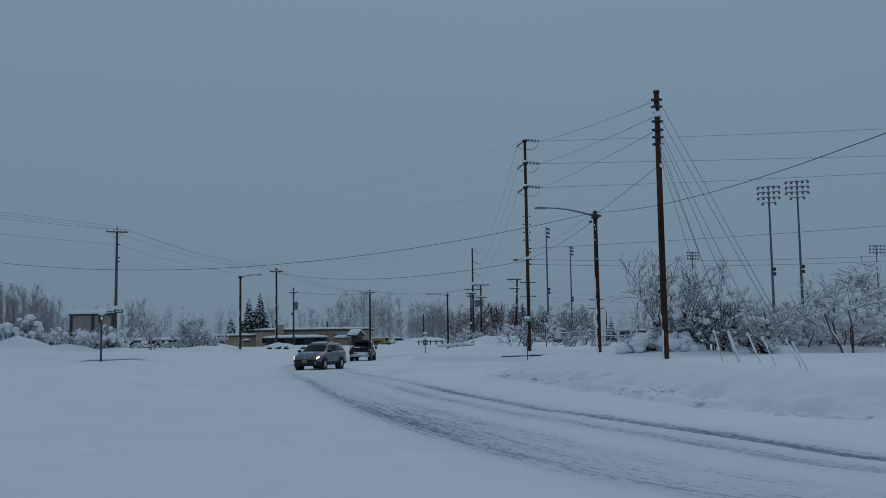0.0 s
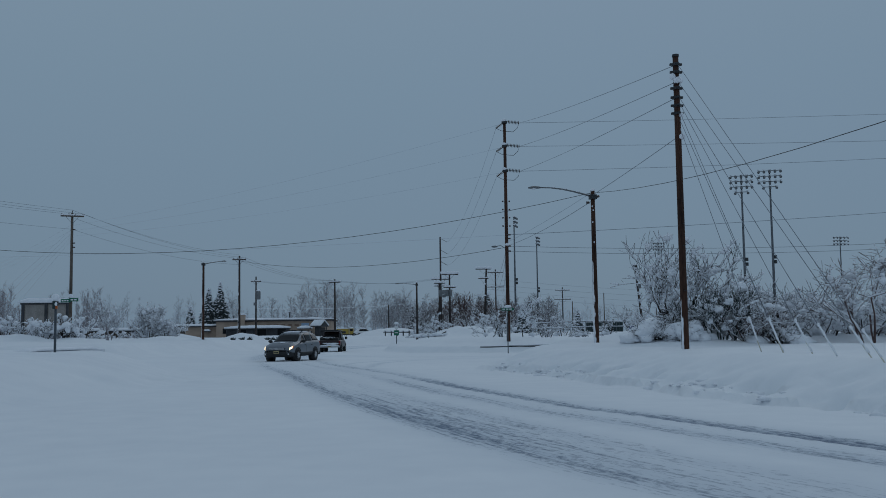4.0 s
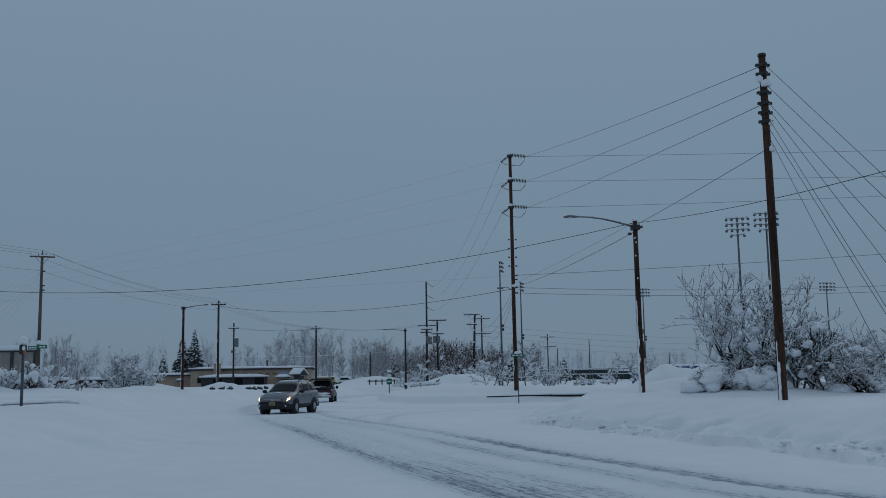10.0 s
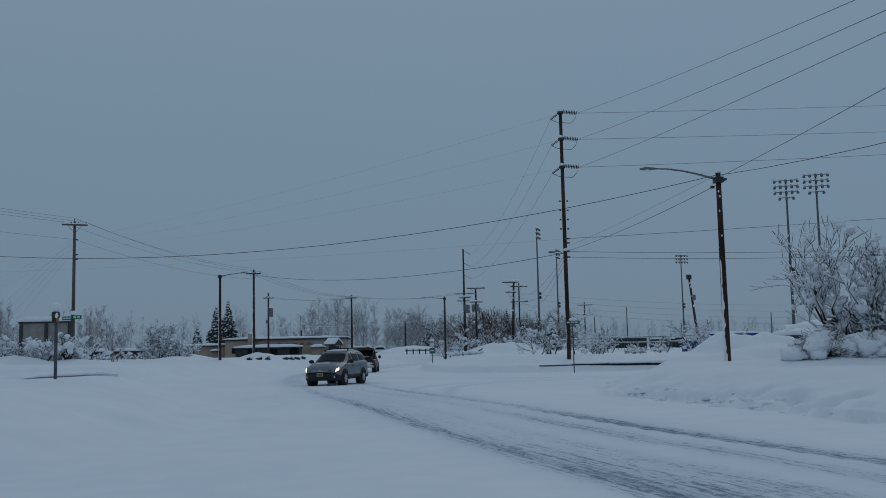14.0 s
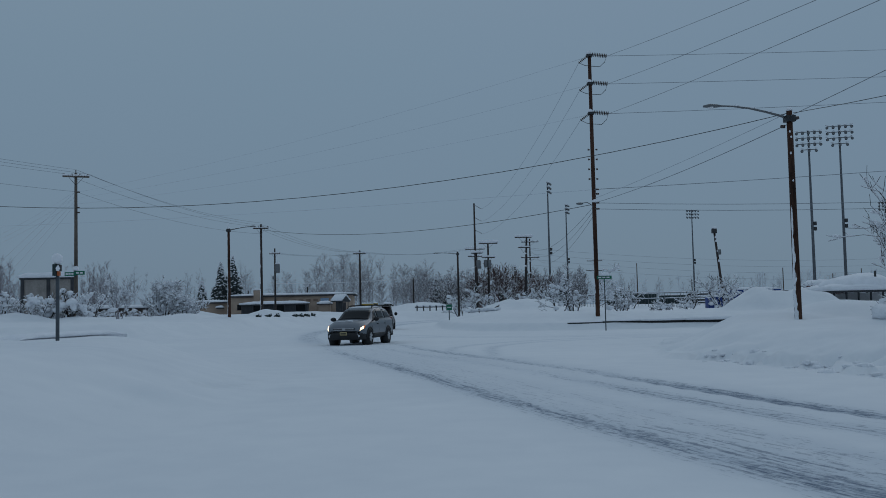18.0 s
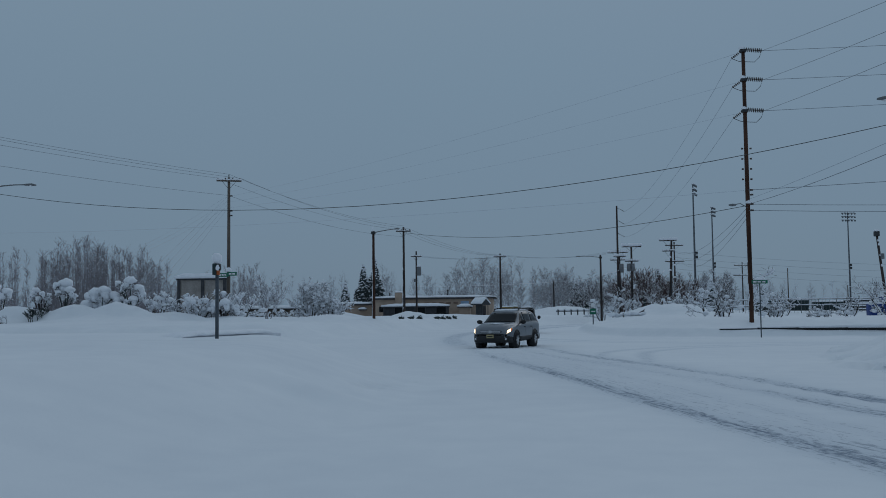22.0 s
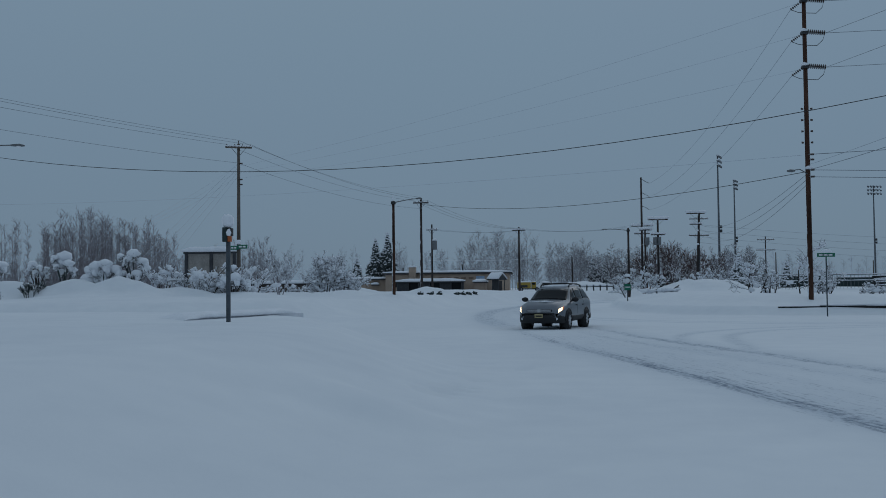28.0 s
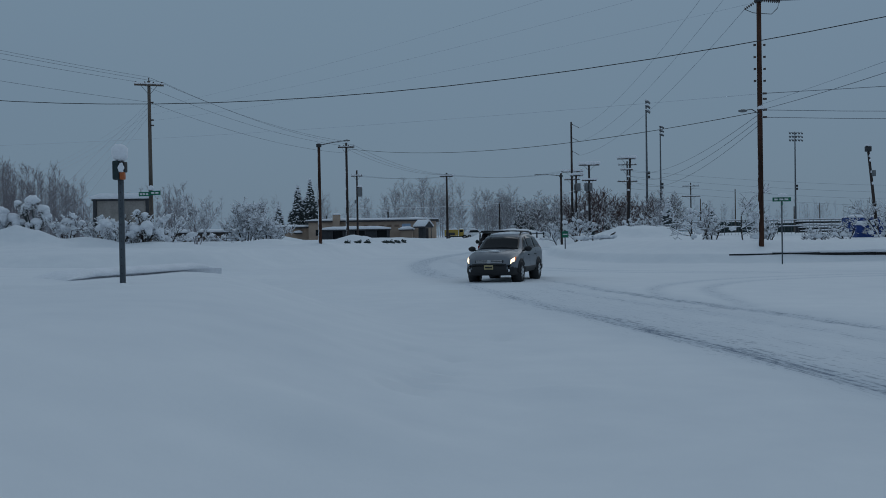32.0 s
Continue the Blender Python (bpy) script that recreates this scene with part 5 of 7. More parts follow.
# the snow-heaped hedge on the far left corner
def heaped_shrub(x, y, seed, label, caps, mat=NEEDLES, twigs=70):
    """Stems that each carry a heavy cap of snow, hanging over on one side, with dark twigs below. caps: sideways, up, radius."""
    rnd = random.Random(seed)
    z = gz(x, y)
    t = thing("shrub", (x, y, z), label, "shrub", "snow-heaped hedge")
    segs, g = [], G()
    for k, (dx, up, r) in enumerate(caps):
        dy = rnd.uniform(-0.35, 0.35)
        c = Vector((dx, dy, up))
        part("stem", G().tube([(dx * 0.15, dy * 0.2, -0.15), (dx * 0.5, dy * 0.6, up * 0.5), (dx, dy, max(0.1, up - r * 0.2))], [0.05, 0.04, 0.02], 6), mat, t)
        for q in range(twigs):
            a = rnd.uniform(0, 6.28)
            p = c + Vector((math.cos(a), math.sin(a), 0)) * r * rnd.uniform(0, 0.9) - Vector((0, 0, rnd.uniform(0.2, 1.7) * r))
            if p.z < 0:
                continue
            d = Vector((rnd.uniform(-1, 1), rnd.uniform(-1, 1), rnd.uniform(-0.7, 0.8))).normalized()
            segs.append((p, p + d * rnd.uniform(0.12, 0.30), 0.013, 0.008))
        side = rnd.uniform(-0.5, 0.5) + (0.5 if dx > 0 else -0.5)
        g.blob(c, (r * 1.0, r * 0.95, r * 0.72), seed + k, 0.28, 2, 0.25)
        for q in range(3):
            f = (q + 1) / 3
            g.blob(c + Vector((side * r * (0.55 + 0.35 * f), -r * rnd.uniform(0.1, 0.5), -r * (0.25 + 0.75 * f))), (r * (0.62 - 0.2 * f), r * (0.6 - 0.2 * f), r * (0.55 - 0.1 * f)), seed + k * 3 + q, 0.4, 2)
    v, q = seg_arrays(segs, 3)
    ob = new("twigs", array_mesh("twigs", v, q, mat))
    ob.parent = t
    ob["kind"] = "stuff"
    vs, fs = snow_arrays(segs, rnd, 0.06, 0.4)
    g.add(vs, fs)
    part("snow_load", g, SNOW, t, "big rounded caps of snow")["kind"] = "stuff"
    return t


HEAP = "evergreen shrub bent under big rounded snow clumps"
heaped_shrub(-36.9, 88.0, 301, HEAP, ((-0.35, 1.95, 0.32), (0.28, 1.7, 0.24), (-0.65, 1.5, 0.24), (0.5, 1.25, 0.26), (0.0, 1.35, 0.24), (0.75, 1.6, 0.2)), BARK)
heaped_shrub(-35.0, 88.0, 302, HEAP, ((-0.12, 2.35, 0.56), (0.38, 1.85, 0.40), (0.52, 1.4, 0.32), (-0.45, 1.7, 0.22), (-0.30, 1.3, 0.24), (-0.6, 2.25, 0.26)))
heaped_shrub(-32.2, 88.0, 303, "broad evergreen shrub domed over with snow", ((0.28, 1.65, 0.50), (-0.42, 1.5, 0.52), (0.85, 1.25, 0.46), (-0.95, 1.2, 0.46), (1.1, 0.6, 0.38), (-1.1, 0.6, 0.50), (0.0, 0.95, 0.5), (0.55, 0.5, 0.42), (-0.55, 0.5, 0.5)))
heaped_shrub(-30.0, 88.2, 304, HEAP, ((0.0, 2.45, 0.44), (-1.0, 2.3, 0.23), (0.62, 1.9, 0.38), (0.82, 1.4, 0.34), (-0.42, 2.1, 0.22), (0.28, 1.05, 0.36), (-0.7, 1.8, 0.2), (-0.28, 0.9, 0.32), (-0.83, 1.1, 0.26)))
heaped_shrub(-40.2, 88.4, 305, HEAP, ((-0.4, 1.9, 0.45), (0.45, 1.6, 0.4), (0.0, 1.2, 0.45), (-0.9, 1.1, 0.4)), BARK)
heaped_shrub(-43.5, 89.0, 306, HEAP, ((-0.2, 2.5, 0.5), (0.6, 2.0, 0.45), (-0.8, 1.7, 0.45), (0.2, 1.3, 0.5), (1.0, 1.0, 0.4)))
heaped_shrub(-48.0, 91.0, 307, HEAP, ((0.2, 2.3, 0.55), (-0.7, 1.8, 0.5), (0.9, 1.5, 0.45), (0.0, 1.0, 0.5)), BARK)
heaped_shrub(-23.0, 88.2, 308, "low shrub heaped over with snow beside the pole", ((0.2, 1.0, 0.45), (-0.5, 0.8, 0.42), (0.75, 0.65, 0.4), (0.0, 1.7, 0.24), (-0.4, 1.9, 0.2)), BARK)
for k, (x, y, h, c) in enumerate(((-27.9, 88.2, 1.75, 60), (-25.0, 88.4, 1.95, 70), (-24.2, 88.9, 1.3, 36), (-22.3, 89.5, 2.3, 60))):
    bare_tree("shrub", x, y, h, 190 + k, "bare shrub with round snow tufts on its twigs", "shrub", stems=5, levels=3, spread=0.5, up=0.07, r=0.045, snow=0.10, share=0.8, clumps=c, clump_r=0.20, lean=0.5, kids=(4, 6),
              group="snow-heaped hedge", least=0.014)
bare_tree("shrub", -35.9, 85.2, 1.05, 120, "small dark evergreen shrub poking out of the snow", "shrub", stems=9, levels=4, spread=0.42, up=0.05, r=0.035, snow=0.05, share=0.3, clumps=8, clump_r=0.1, mat=NEEDLES, lean=0.35, least=0.014)
bare_tree("shrub", -38.6, 84.6, 0.75, 121, "small bare shrub poking out of the snow", "shrub", stems=5, levels=3, spread=0.5, up=0.0, r=0.03, snow=0.04, clumps=10, clump_r=0.12, lean=0.8, least=0.012)


def spruce(x, y, h, seed, label):
    rnd = random.Random(seed)
    z = gz(x, y)
    t = thing("spruce", (x, y, z), label, "tree", "spruces")
    part("trunk", G().tube([(0, 0, -0.3), (0, 0, h)], [0.2, 0.02], 8), BARK, t)
    need, snw = G(), G()
    zz = 0.7
    while zz < h - 0.1:
        rr = (h - zz) * 0.31 + 0.15
        n = 11 if zz < h * 0.7 else 7
        for i in range(n):
            a = 2 * math.pi * i / n + rnd.uniform(-0.3, 0.3) + zz * 2.3
            lift = rnd.uniform(-0.18, 0.18)
            ll = rr * rnd.uniform(0.55, 1.2)
            tip = Vector((ll * math.cos(a), ll * math.sin(a), zz + lift - 0.36 * ll))
            w = Vector((-math.sin(a), math.cos(a), 0)) * (0.22 * ll + 0.10)
            root, mid = Vector((0, 0, zz + lift)), Vector((0.55 * tip.x, 0.55 * tip.y, zz + lift - 0.10 * ll))
            for k in range(3):
                o = Vector((0, 0, -0.09 * k - 0.03))
                s = rnd.uniform(0.7, 1.2)
                need.add([root + o, mid - w * s + o * 2, tip + o * 2, mid + w * s + o * 2, mid + Vector((0, 0, 0.05)), mid + o * 4], [(0, 1, 4), (1, 2, 4), (2, 3, 4), (3, 0, 4), (1, 0, 5), (2, 1, 5), (3, 2, 5), (0, 3, 5)])
            for k in range(3):
                if rnd.random() < 0.85:
                    f = rnd.uniform(0.15, 0.95)
                    o = mid.lerp(tip, f) + Vector((rnd.uniform(-0.12, 0.12), rnd.uniform(-0.12, 0.12), rnd.uniform(0.0, 0.1)))
                    q = rnd.uniform(0.10, 0.24)
                    snw.blob(o, (q * rnd.uniform(0.8, 1.7), q * rnd.uniform(0.8, 1.5), q * 0.55), rnd.random() * 40, 0.5, 1)
        zz += 0.26 + 0.16 * rnd.random()
    part("needles", need, NEEDLES_FAR, t)["kind"] = "stuff"
    part("snow_load", snw, SNOW, t)["kind"] = "stuff"
    return t


spruce(-34.9, 230, 11.4, 1, "dark green spruce with snow on its boughs")
spruce(-32.4, 230.5, 12.6, 2, "tall dark spruce with snow on its boughs")
spruce(-37.9, 224, 7.2, 5, "young spruce leaning under snow")
spruce(27.5, 165, 5.0, 3, "small snowy spruce beside the poles")
spruce(11.9, 235, 7.4, 6, "distant spruce heavy with snow")
spruce(14.2, 238, 6.2, 7, "distant spruce heavy with snow")
spruce(27.7, 235, 9.4, 8, "dark distant spruce with snow on its boughs")
spruce(29.9, 235.5, 9.6, 9, "dark distant spruce with snow on its boughs")
spruce(47, 214, 5.2, 4, "small distant snowy spruce")


def woods(name, spots, mat, label, seed, least=0.009, crown=(0.15, 0.26), limbs=(19, 24), twigs=9, snow=0.3, snow_r=0.035, fork=0.0):
    """Many bare trees in one mesh, from a few grown once and turned about; snow caught in them is a part."""
    rnd = random.Random(seed)
    kinds = []
    for k in range(9):
        thick, thin, white = [], [], []
        wobble = [Vector((rnd.uniform(-0.009, 0.009), rnd.uniform(-0.009, 0.009), i / 7)) for i in range(8)]
        wobble[0] = Vector((0, 0, -0.05))
        for i in range(7):
            thick.append((wobble[i], wobble[i + 1], 0.0060 * (1 - i / 7.3), 0.0060 * (1 - (i + 1) / 7.3)))
        wide = rnd.uniform(*crown)
        for j in range(rnd.randint(*limbs)):
            f = 0.10 + 0.88 * rnd.random() ** 0.85
            i = min(int(f * 7), 6)
            at = wobble[i].lerp(wobble[i + 1], f * 7 - i)
            a = rnd.uniform(0, 6.28)
            rise = rnd.uniform(0.5, 1.7) + fork
            ll = (wide * (1.10 - f) ** 0.65 * rnd.uniform(0.55, 1.15) + 0.03) * math.hypot(1, rise) * 0.8
            d = Vector((math.cos(a), math.sin(a), rise)).normalized()
            mid = at + d * ll * 0.5
            tip = mid + (d + Vector((rnd.uniform(-0.25, 0.25), rnd.uniform(-0.25, 0.25), rnd.uniform(-0.1, 0.3)))).normalized() * ll * 0.5
            thick += [(at, mid, 0.0022, 0.0014), (mid, tip, 0.0014, 0.0007)]
            if rnd.random() < snow:
                white.append((at.lerp(mid, 0.3), mid, 1.0, 0.7))
            if rnd.random() < snow:
                white.append((mid, mid.lerp(tip, 0.8), 0.8, 0.4))
            for t in range(twigs):
                q = at.lerp(mid, rnd.random()) if t % 2 else mid.lerp(tip, rnd.random())
                e2 = (d * 0.7 + Vector((rnd.uniform(-1, 1), rnd.uniform(-1, 1), rnd.uniform(-0.3, 0.8))) * 0.8).normalized()
                end = q + e2 * (0.02 + ll * rnd.uniform(0.12, 0.36))
                thin.append((q, end, 0.0008, 0.0004))
                if rnd.random() < snow * 0.35:
                    white.append((q.lerp(end, 0.1), q.lerp(end, 0.7), 0.6, 0.5))
        kinds.append((thick, thin, white))
    out = {"wood": ([], [], [0]), "snow": ([], [], [0])}

    def put(key, segs, h, turn, wide, x, y, radius=None, low=0.0):
        if not segs:
            return
        v, f = seg_arrays([(tuple(a * h), tuple(b * h), (r0 * h if radius is None else r0 * radius), (r1 * h if radius is None else r1 * radius)) for a, b, r0, r1 in segs], 3, 1.0, low)
        c, s_ = math.cos(turn), math.sin(turn)
        v = np.stack([(v[:, 0] * c - v[:, 1] * s_) * wide + x, (v[:, 0] * s_ + v[:, 1] * c) * wide + y, v[:, 2] + 0.9 + (0.03 if key == "snow" else 0)], -1)
        vs, fs, k = out[key]
        vs.append(v)
        fs.append(f + k[0])
        k[0] += len(v)

    for x, y, h in spots:
        thick, thin, white = kinds[rnd.randrange(9)]
        turn, wide = rnd.uniform(0, 6.28), rnd.uniform(0.85, 1.3)
        put("wood", thick, h, turn, wide, x, y, None, least)
        put("wood", thin, h, turn, wide, x, y, None, least * 0.8)
        put("snow", white, h, turn, wide, x, y, snow_r)
    ob = tagged(new(name, array_mesh(name, np.concatenate(out["wood"][0]), np.concatenate(out["wood"][1]), mat)), label, "woods", kind="stuff")
    if out["snow"][0]:
        ld = new("snow_load", array_mesh("snow_load", np.concatenate(out["snow"][0]), np.concatenate(out["snow"][1]), SNOW))
        ld.parent = ob
        ld["kind"] = "stuff"
    return ob


def fan(seed, n, az, dist, hh, clumpy=0.0):
    """Places spread over a wedge seen from the middle of the road; azimuth to the left, in degrees."""
    rnd = random.Random(seed)
    out = []
    while len(out) < n:
        a, d = rnd.uniform(*az), rnd.uniform(*dist)
        if clumpy and noise.noise(Vector((a * 0.55, d * 0.02, seed))) < clumpy - 0.5 + rnd.uniform(-0.2, 0.2):
            continue
        out.append((-d * math.sin(radians(a)), 18 + d * math.cos(radians(a)), rnd.uniform(*hh)))
    return out


LEFT_WOOD = [(x, y, h * (1.15 - 0.022 * (math.degrees(math.atan2(-x, y - 18)) - 24.6) ** 2)) for x, y, h in fan(1, 330, (20.6, 27.4), (124, 172), (6.4, 9.4), 0.12)]
LEFT_WOOD += fan(11, 170, (27.9, 39), (112, 165), (6.2, 9.4), 0.1) + fan(12, 40, (19.0, 21.4), (125, 170), (3.8, 6.0)) + fan(13, 55, (15.6, 19.4), (135, 175), (5.0, 8.6), 0.42) + fan(14, 70, (25.5, 29.5), (120, 150), (2.6, 5.0))
woods("woods_left", LEFT_WOOD, BARK_WOOD, "dense bare wood of upright trees, bark paled for haze", 1, least=0.011, crown=(0.055, 0.10), limbs=(13, 16), twigs=5, snow=0.16, snow_r=0.02, fork=0.5)
woods("woods_behind", fan(2, 80, (3, 19), (215, 290), (6, 12), 0.5), BARK_FAR, "trees in the distance, bark paled to fade like haze", 2, least=0.010, crown=(0.10, 0.18), twigs=5, snow=0.0)
MIDDLE_WOOD = fan(3, 40, (-0.1, 3.9), (225, 262), (6.5, 14.5), 0.25) + fan(31, 46, (-2.9, -0.6), (222, 250), (5.5, 11.0)) + fan(32, 12, (3.9, 8.5), (230, 270), (6, 11))
woods("woods_middle", MIDDLE_WOOD, BARK_MID, "tall bare trees behind the building, bark paled for haze", 3, least=0.014, crown=(0.17, 0.27), limbs=(24, 29), twigs=9, snow=0.36, snow_r=0.06)
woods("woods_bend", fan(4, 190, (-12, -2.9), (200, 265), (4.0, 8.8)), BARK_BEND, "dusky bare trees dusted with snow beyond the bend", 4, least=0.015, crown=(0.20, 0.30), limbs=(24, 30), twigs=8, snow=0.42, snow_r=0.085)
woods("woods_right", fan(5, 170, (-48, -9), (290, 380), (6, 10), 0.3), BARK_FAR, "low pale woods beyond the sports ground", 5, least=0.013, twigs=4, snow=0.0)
woods("woods_far", fan(6, 190, (-50, 50), (330, 430), (8, 12)), BARK_FARTHER, "faint band of distant woods paled for haze", 6, least=0.04, limbs=(12, 15), twigs=2, snow=0.0)


# ---- buildings and structures ----
def snow_slab(g, x0, x1, y0, y1, z, th, seed=0, step=1.2):
    """A quilt of snow on a flat top, with rounded, sagging edges."""
    nx_s, ny_s = max(4, int((x1 - x0) / step)), max(4, int((y1 - y0) / step))
    top, bot = [], []
    for j in range(ny_s + 1):
        for i in range(nx_s + 1):
            x, y = x0 + (x1 - x0) * i / nx_s, y0 + (y1 - y0) * j / ny_s
            edge = min(1.0, 4.0 * min(i / nx_s, 1 - i / nx_s) + 0.45, 4.0 * min(j / ny_s, 1 - j / ny_s) + 0.45)
            n = noise.noise(Vector((x * 0.6 + seed, y * 0.6, seed)))
            top.append((x, y, z + th * edge * (1 + 0.30 * n)))
            bot.append((x, y, z - 0.03 * (edge < 0.6)))
    w = nx_s + 1
    k = len(top)
    faces = []
    for j in range(ny_s):
        for i in range(nx_s):
            a = j * w + i
            faces.append((a, a + 1, a + w + 1, a + w))
            faces.append((k + a, k + a + w, k + a + w + 1, k + a + 1))
    for i in range(nx_s):
        faces.append((k + i, k + i + 1, i + 1, i))
        a = ny_s * w + i
        faces.append((a, a + 1, k + a + 1, k + a))
    for j in range(ny_s):
        a = j * w
        faces.append((a, a + w, k + a + w, k + a))
        a = j * w + nx_s
        faces.append((k + a, k + a + w, a + w, a))
    return g.add(top + bot, faces)


hall = thing("building", (-17.6, 207, 0.6), "long low tan stucco building with a flat snow-covered roof", "building")
part("wall", G().box(-11.9, 11.6, 0, 16, 0, 3.75, 0.04), STUCCO, hall)
part("roof", G().box(-12.5, 12.2, -0.4, 16.6, 3.75, 4.05, 0.03), FASCIA, hall, "dark roof edge")
part("roof_snow", snow_slab(G(), -12.4, 12.1, -0.38, 16.5, 4.054, 0.42, 2), SNOW, hall, "thick quilt of snow")
chim = part("chimney", G().box(-7.3, -6.0, -1.2, 0.4, 0, 5.1, 0.05), STUCCO, hall)
part("snow_cap", snow_slab(G(), -7.4, -5.9, -1.3, 0.5, 5.104, 0.3, 3, 0.4), SNOW, chim)
for x in (-1.6, -0.2, 1.2, 2.6, 4.0):
    part("dark_letter_bar", G().box(x, x + 0.9, -0.05, -0.004, 2.75, 3.15, 0.01), WORN_LETTERS, hall, "unreadable faded brown lettering bar")
for x in (-10.6, -9.2, 6.2):
    w = part("window", G().box(x, x + 0.9, -0.06, -0.004, 1.3, 2.4, 0.02), FASCIA, hall)
    part("pane", G().box(x + 0.08, x + 0.82, -0.075, -0.06, 1.38, 2.32), GLASS, w)
part("banner", G().box(5.4, 7.0, -0.07, -0.01, 2.45, 3.3, 0.01), BANNER, hall, "pale blue sheet on the wall")
part("door", G().box(9.3, 10.3, -0.08, -0.004, 0.3, 2.4, 0.02), FASCIA, hall)
vent = part("vent_pipe", G().tube([(2.5, 6, 4.0), (2.5, 6, 5.6)], 0.14, 8), DARK_METAL, hall)
part("cowl", G().tube([(2.5, 6, 5.55), (2.5, 6, 5.7)], [0.24, 0.18], 8), DARK_METAL, vent)
part("vent_pipe", G().tube([(-9.5, 8, 4.0), (-9.5, 8, 5.2)], 0.12, 8), DARK_METAL, hall)
wing = thing("building_wing", (-34.6, 209, 0.6), "lower tan wing of the building with a snowy roof", "building")
part("wall", G().box(-4.8, 5.0, 0, 12, 0, 2.75, 0.04), STUCCO, wing)
part("roof", G().box(-5.3, 5.0, -0.6, 12.5, 2.75, 3.0, 0.03), FASCIA, wing)
part("roof_snow", snow_slab(G(), -5.2, 4.95, -0.55, 12.4, 3.004, 0.42, 5), SNOW, wing)
hood = part("window_hood", G().box(2.2, 3.6, -0.9, -0.004, 1.7, 1.95, 0.03), FASCIA, wing)
part("snow_cap", snow_slab(G(), 2.1, 3.7, -1.0, 0.0, 1.954, 0.4, 6, 0.4), SNOW, hood)

shed = thing("carport", (-20.3, 199, 1.0), "low dark carport with a snow-heaped roof", "carport")
part("back_wall", G().box(-6.0, 6.1, 0, 4, 0, 1.75, 0.03), DARK_WALL, shed)
part("roof", G().box(-6.3, 6.3, -0.6, 4.2, 1.75, 1.95, 0.03), DARK_WALL, shed)
part("roof_snow", snow_slab(G(), -6.3, 6.3, -0.65, 4.2, 1.954, 0.5, 8), SNOW, shed)
for k in range(7):
    part("post", G().box(-5.9 + k * 1.95, -5.75 + k * 1.95, -0.55, -0.4, 0, 1.75, 0.01), DARK_WALL, shed)
for k in range(6):
    part("panel", G().box(-5.7 + k * 1.95, -3.98 + k * 1.95, -0.04, -0.006, 0.2, 1.65, 0.02), GLASS if k % 2 else DARK_WALL, shed)
bay = thing("awning", (-11.2, 201, 1.0), "small wall canopy topped with snow", "canopy")
part("body", G().box(-1.05, 1.05, 0, 5.4, 0.0, 1.6, 0.03), STUCCO, bay)
part("roof", G().box(-1.3, 1.3, -0.5, 5.5, 1.6, 1.8, 0.03), FASCIA, bay)
part("roof_snow", snow_slab(G(), -1.35, 1.35, -0.55, 5.5, 1.804, 0.5, 9, 0.6), SNOW, bay)

porch = thing("entrance_porch", (-7.2, 199.0, 1.0), "dark timber entrance porch with a snowy gable roof", "porch", rz=radians(58))
porch.scale = (0.66, 0.38, 1.02)
for x in (-1.6, 1.45):
    for y in (0, 3.4):
        part("post", G().box(x, x + 0.22, y, y + 0.22, 0, 2.2, 0.01), DARK_WALL, porch)
part("back_panel", G().box(-1.4, 1.4, 3.6, 3.7, 0, 2.2, 0.01), DARK_WALL, porch)
g = G()
g.add([(-2.2, -0.6, 2.1), (0.0, -0.6, 3.1), (2.2, -0.6, 2.1), (-2.2, 5.8, 2.1), (0, 5.8, 3.1), (2.2, 5.8, 2.1), (-1.9, -0.6, 2.0), (1.9, -0.6, 2.0), (-1.9, 5.8, 2.0), (1.9, 5.8, 2.0)],
      [(0, 6, 7, 2, 1), (3, 4, 5, 9, 8), (0, 1, 4, 3), (1, 2, 5, 4), (0, 3, 8, 6), (2, 7, 9, 5), (6, 8, 9, 7)])
part("roof", g, DARK_WALL, porch, smooth=False)
g = G()
for s in (-1, 1):
    m = Matrix.Translation((s * 1.08, 2.6, 2.74)) @ Matrix.Rotation(s * radians(24.4), 4, "Y")
    q = G()
    snow_slab(q, -1.22, 1.22, -3.35, 3.3, 0.0, 0.38, 4 + s, 0.5)
    g.add([m @ Vector(p) for p in q.v], q.f)
part("roof_snow", g, SNOW, porch)

for k in range(9):
    x, y = -40.2 + 1.75 * k + 0.5 * math.sin(k * 2.1), 146.5 + 0.6 * math.cos(k * 1.7)
    bare_tree("shrub", x, y, 1.3 + 0.35 * math.sin(k * 3.3), 210 + k, "low russet shrub dusted with snow before the shed", "shrub", stems=6, levels=3, spread=0.55, up=0.02, r=0.05, snow=0.12, share=0.6, clumps=26, clump_r=0.2, lean=0.8,
              mat=BARK_RED if k % 2 else BARK, group="shrubs before the shed", least=0.02)
long_shed = thing("shed", (-36.0, 150, 1.0), "long low weathered grey shed with a flat snowy roof", "shed")
part("wall", G().box(-5.2, 10.2, 0, 5, -0.3, 1.3, 0.03), POLE_PALE, long_shed)
part("roof", G().box(-5.6, 10.6, -0.5, 5.3, 1.3, 1.5, 0.03), FASCIA, long_shed)
part("roof_snow", snow_slab(G(), -5.55, 10.55, -0.5, 5.3, 1.504, 0.4, 11), SNOW, long_shed)

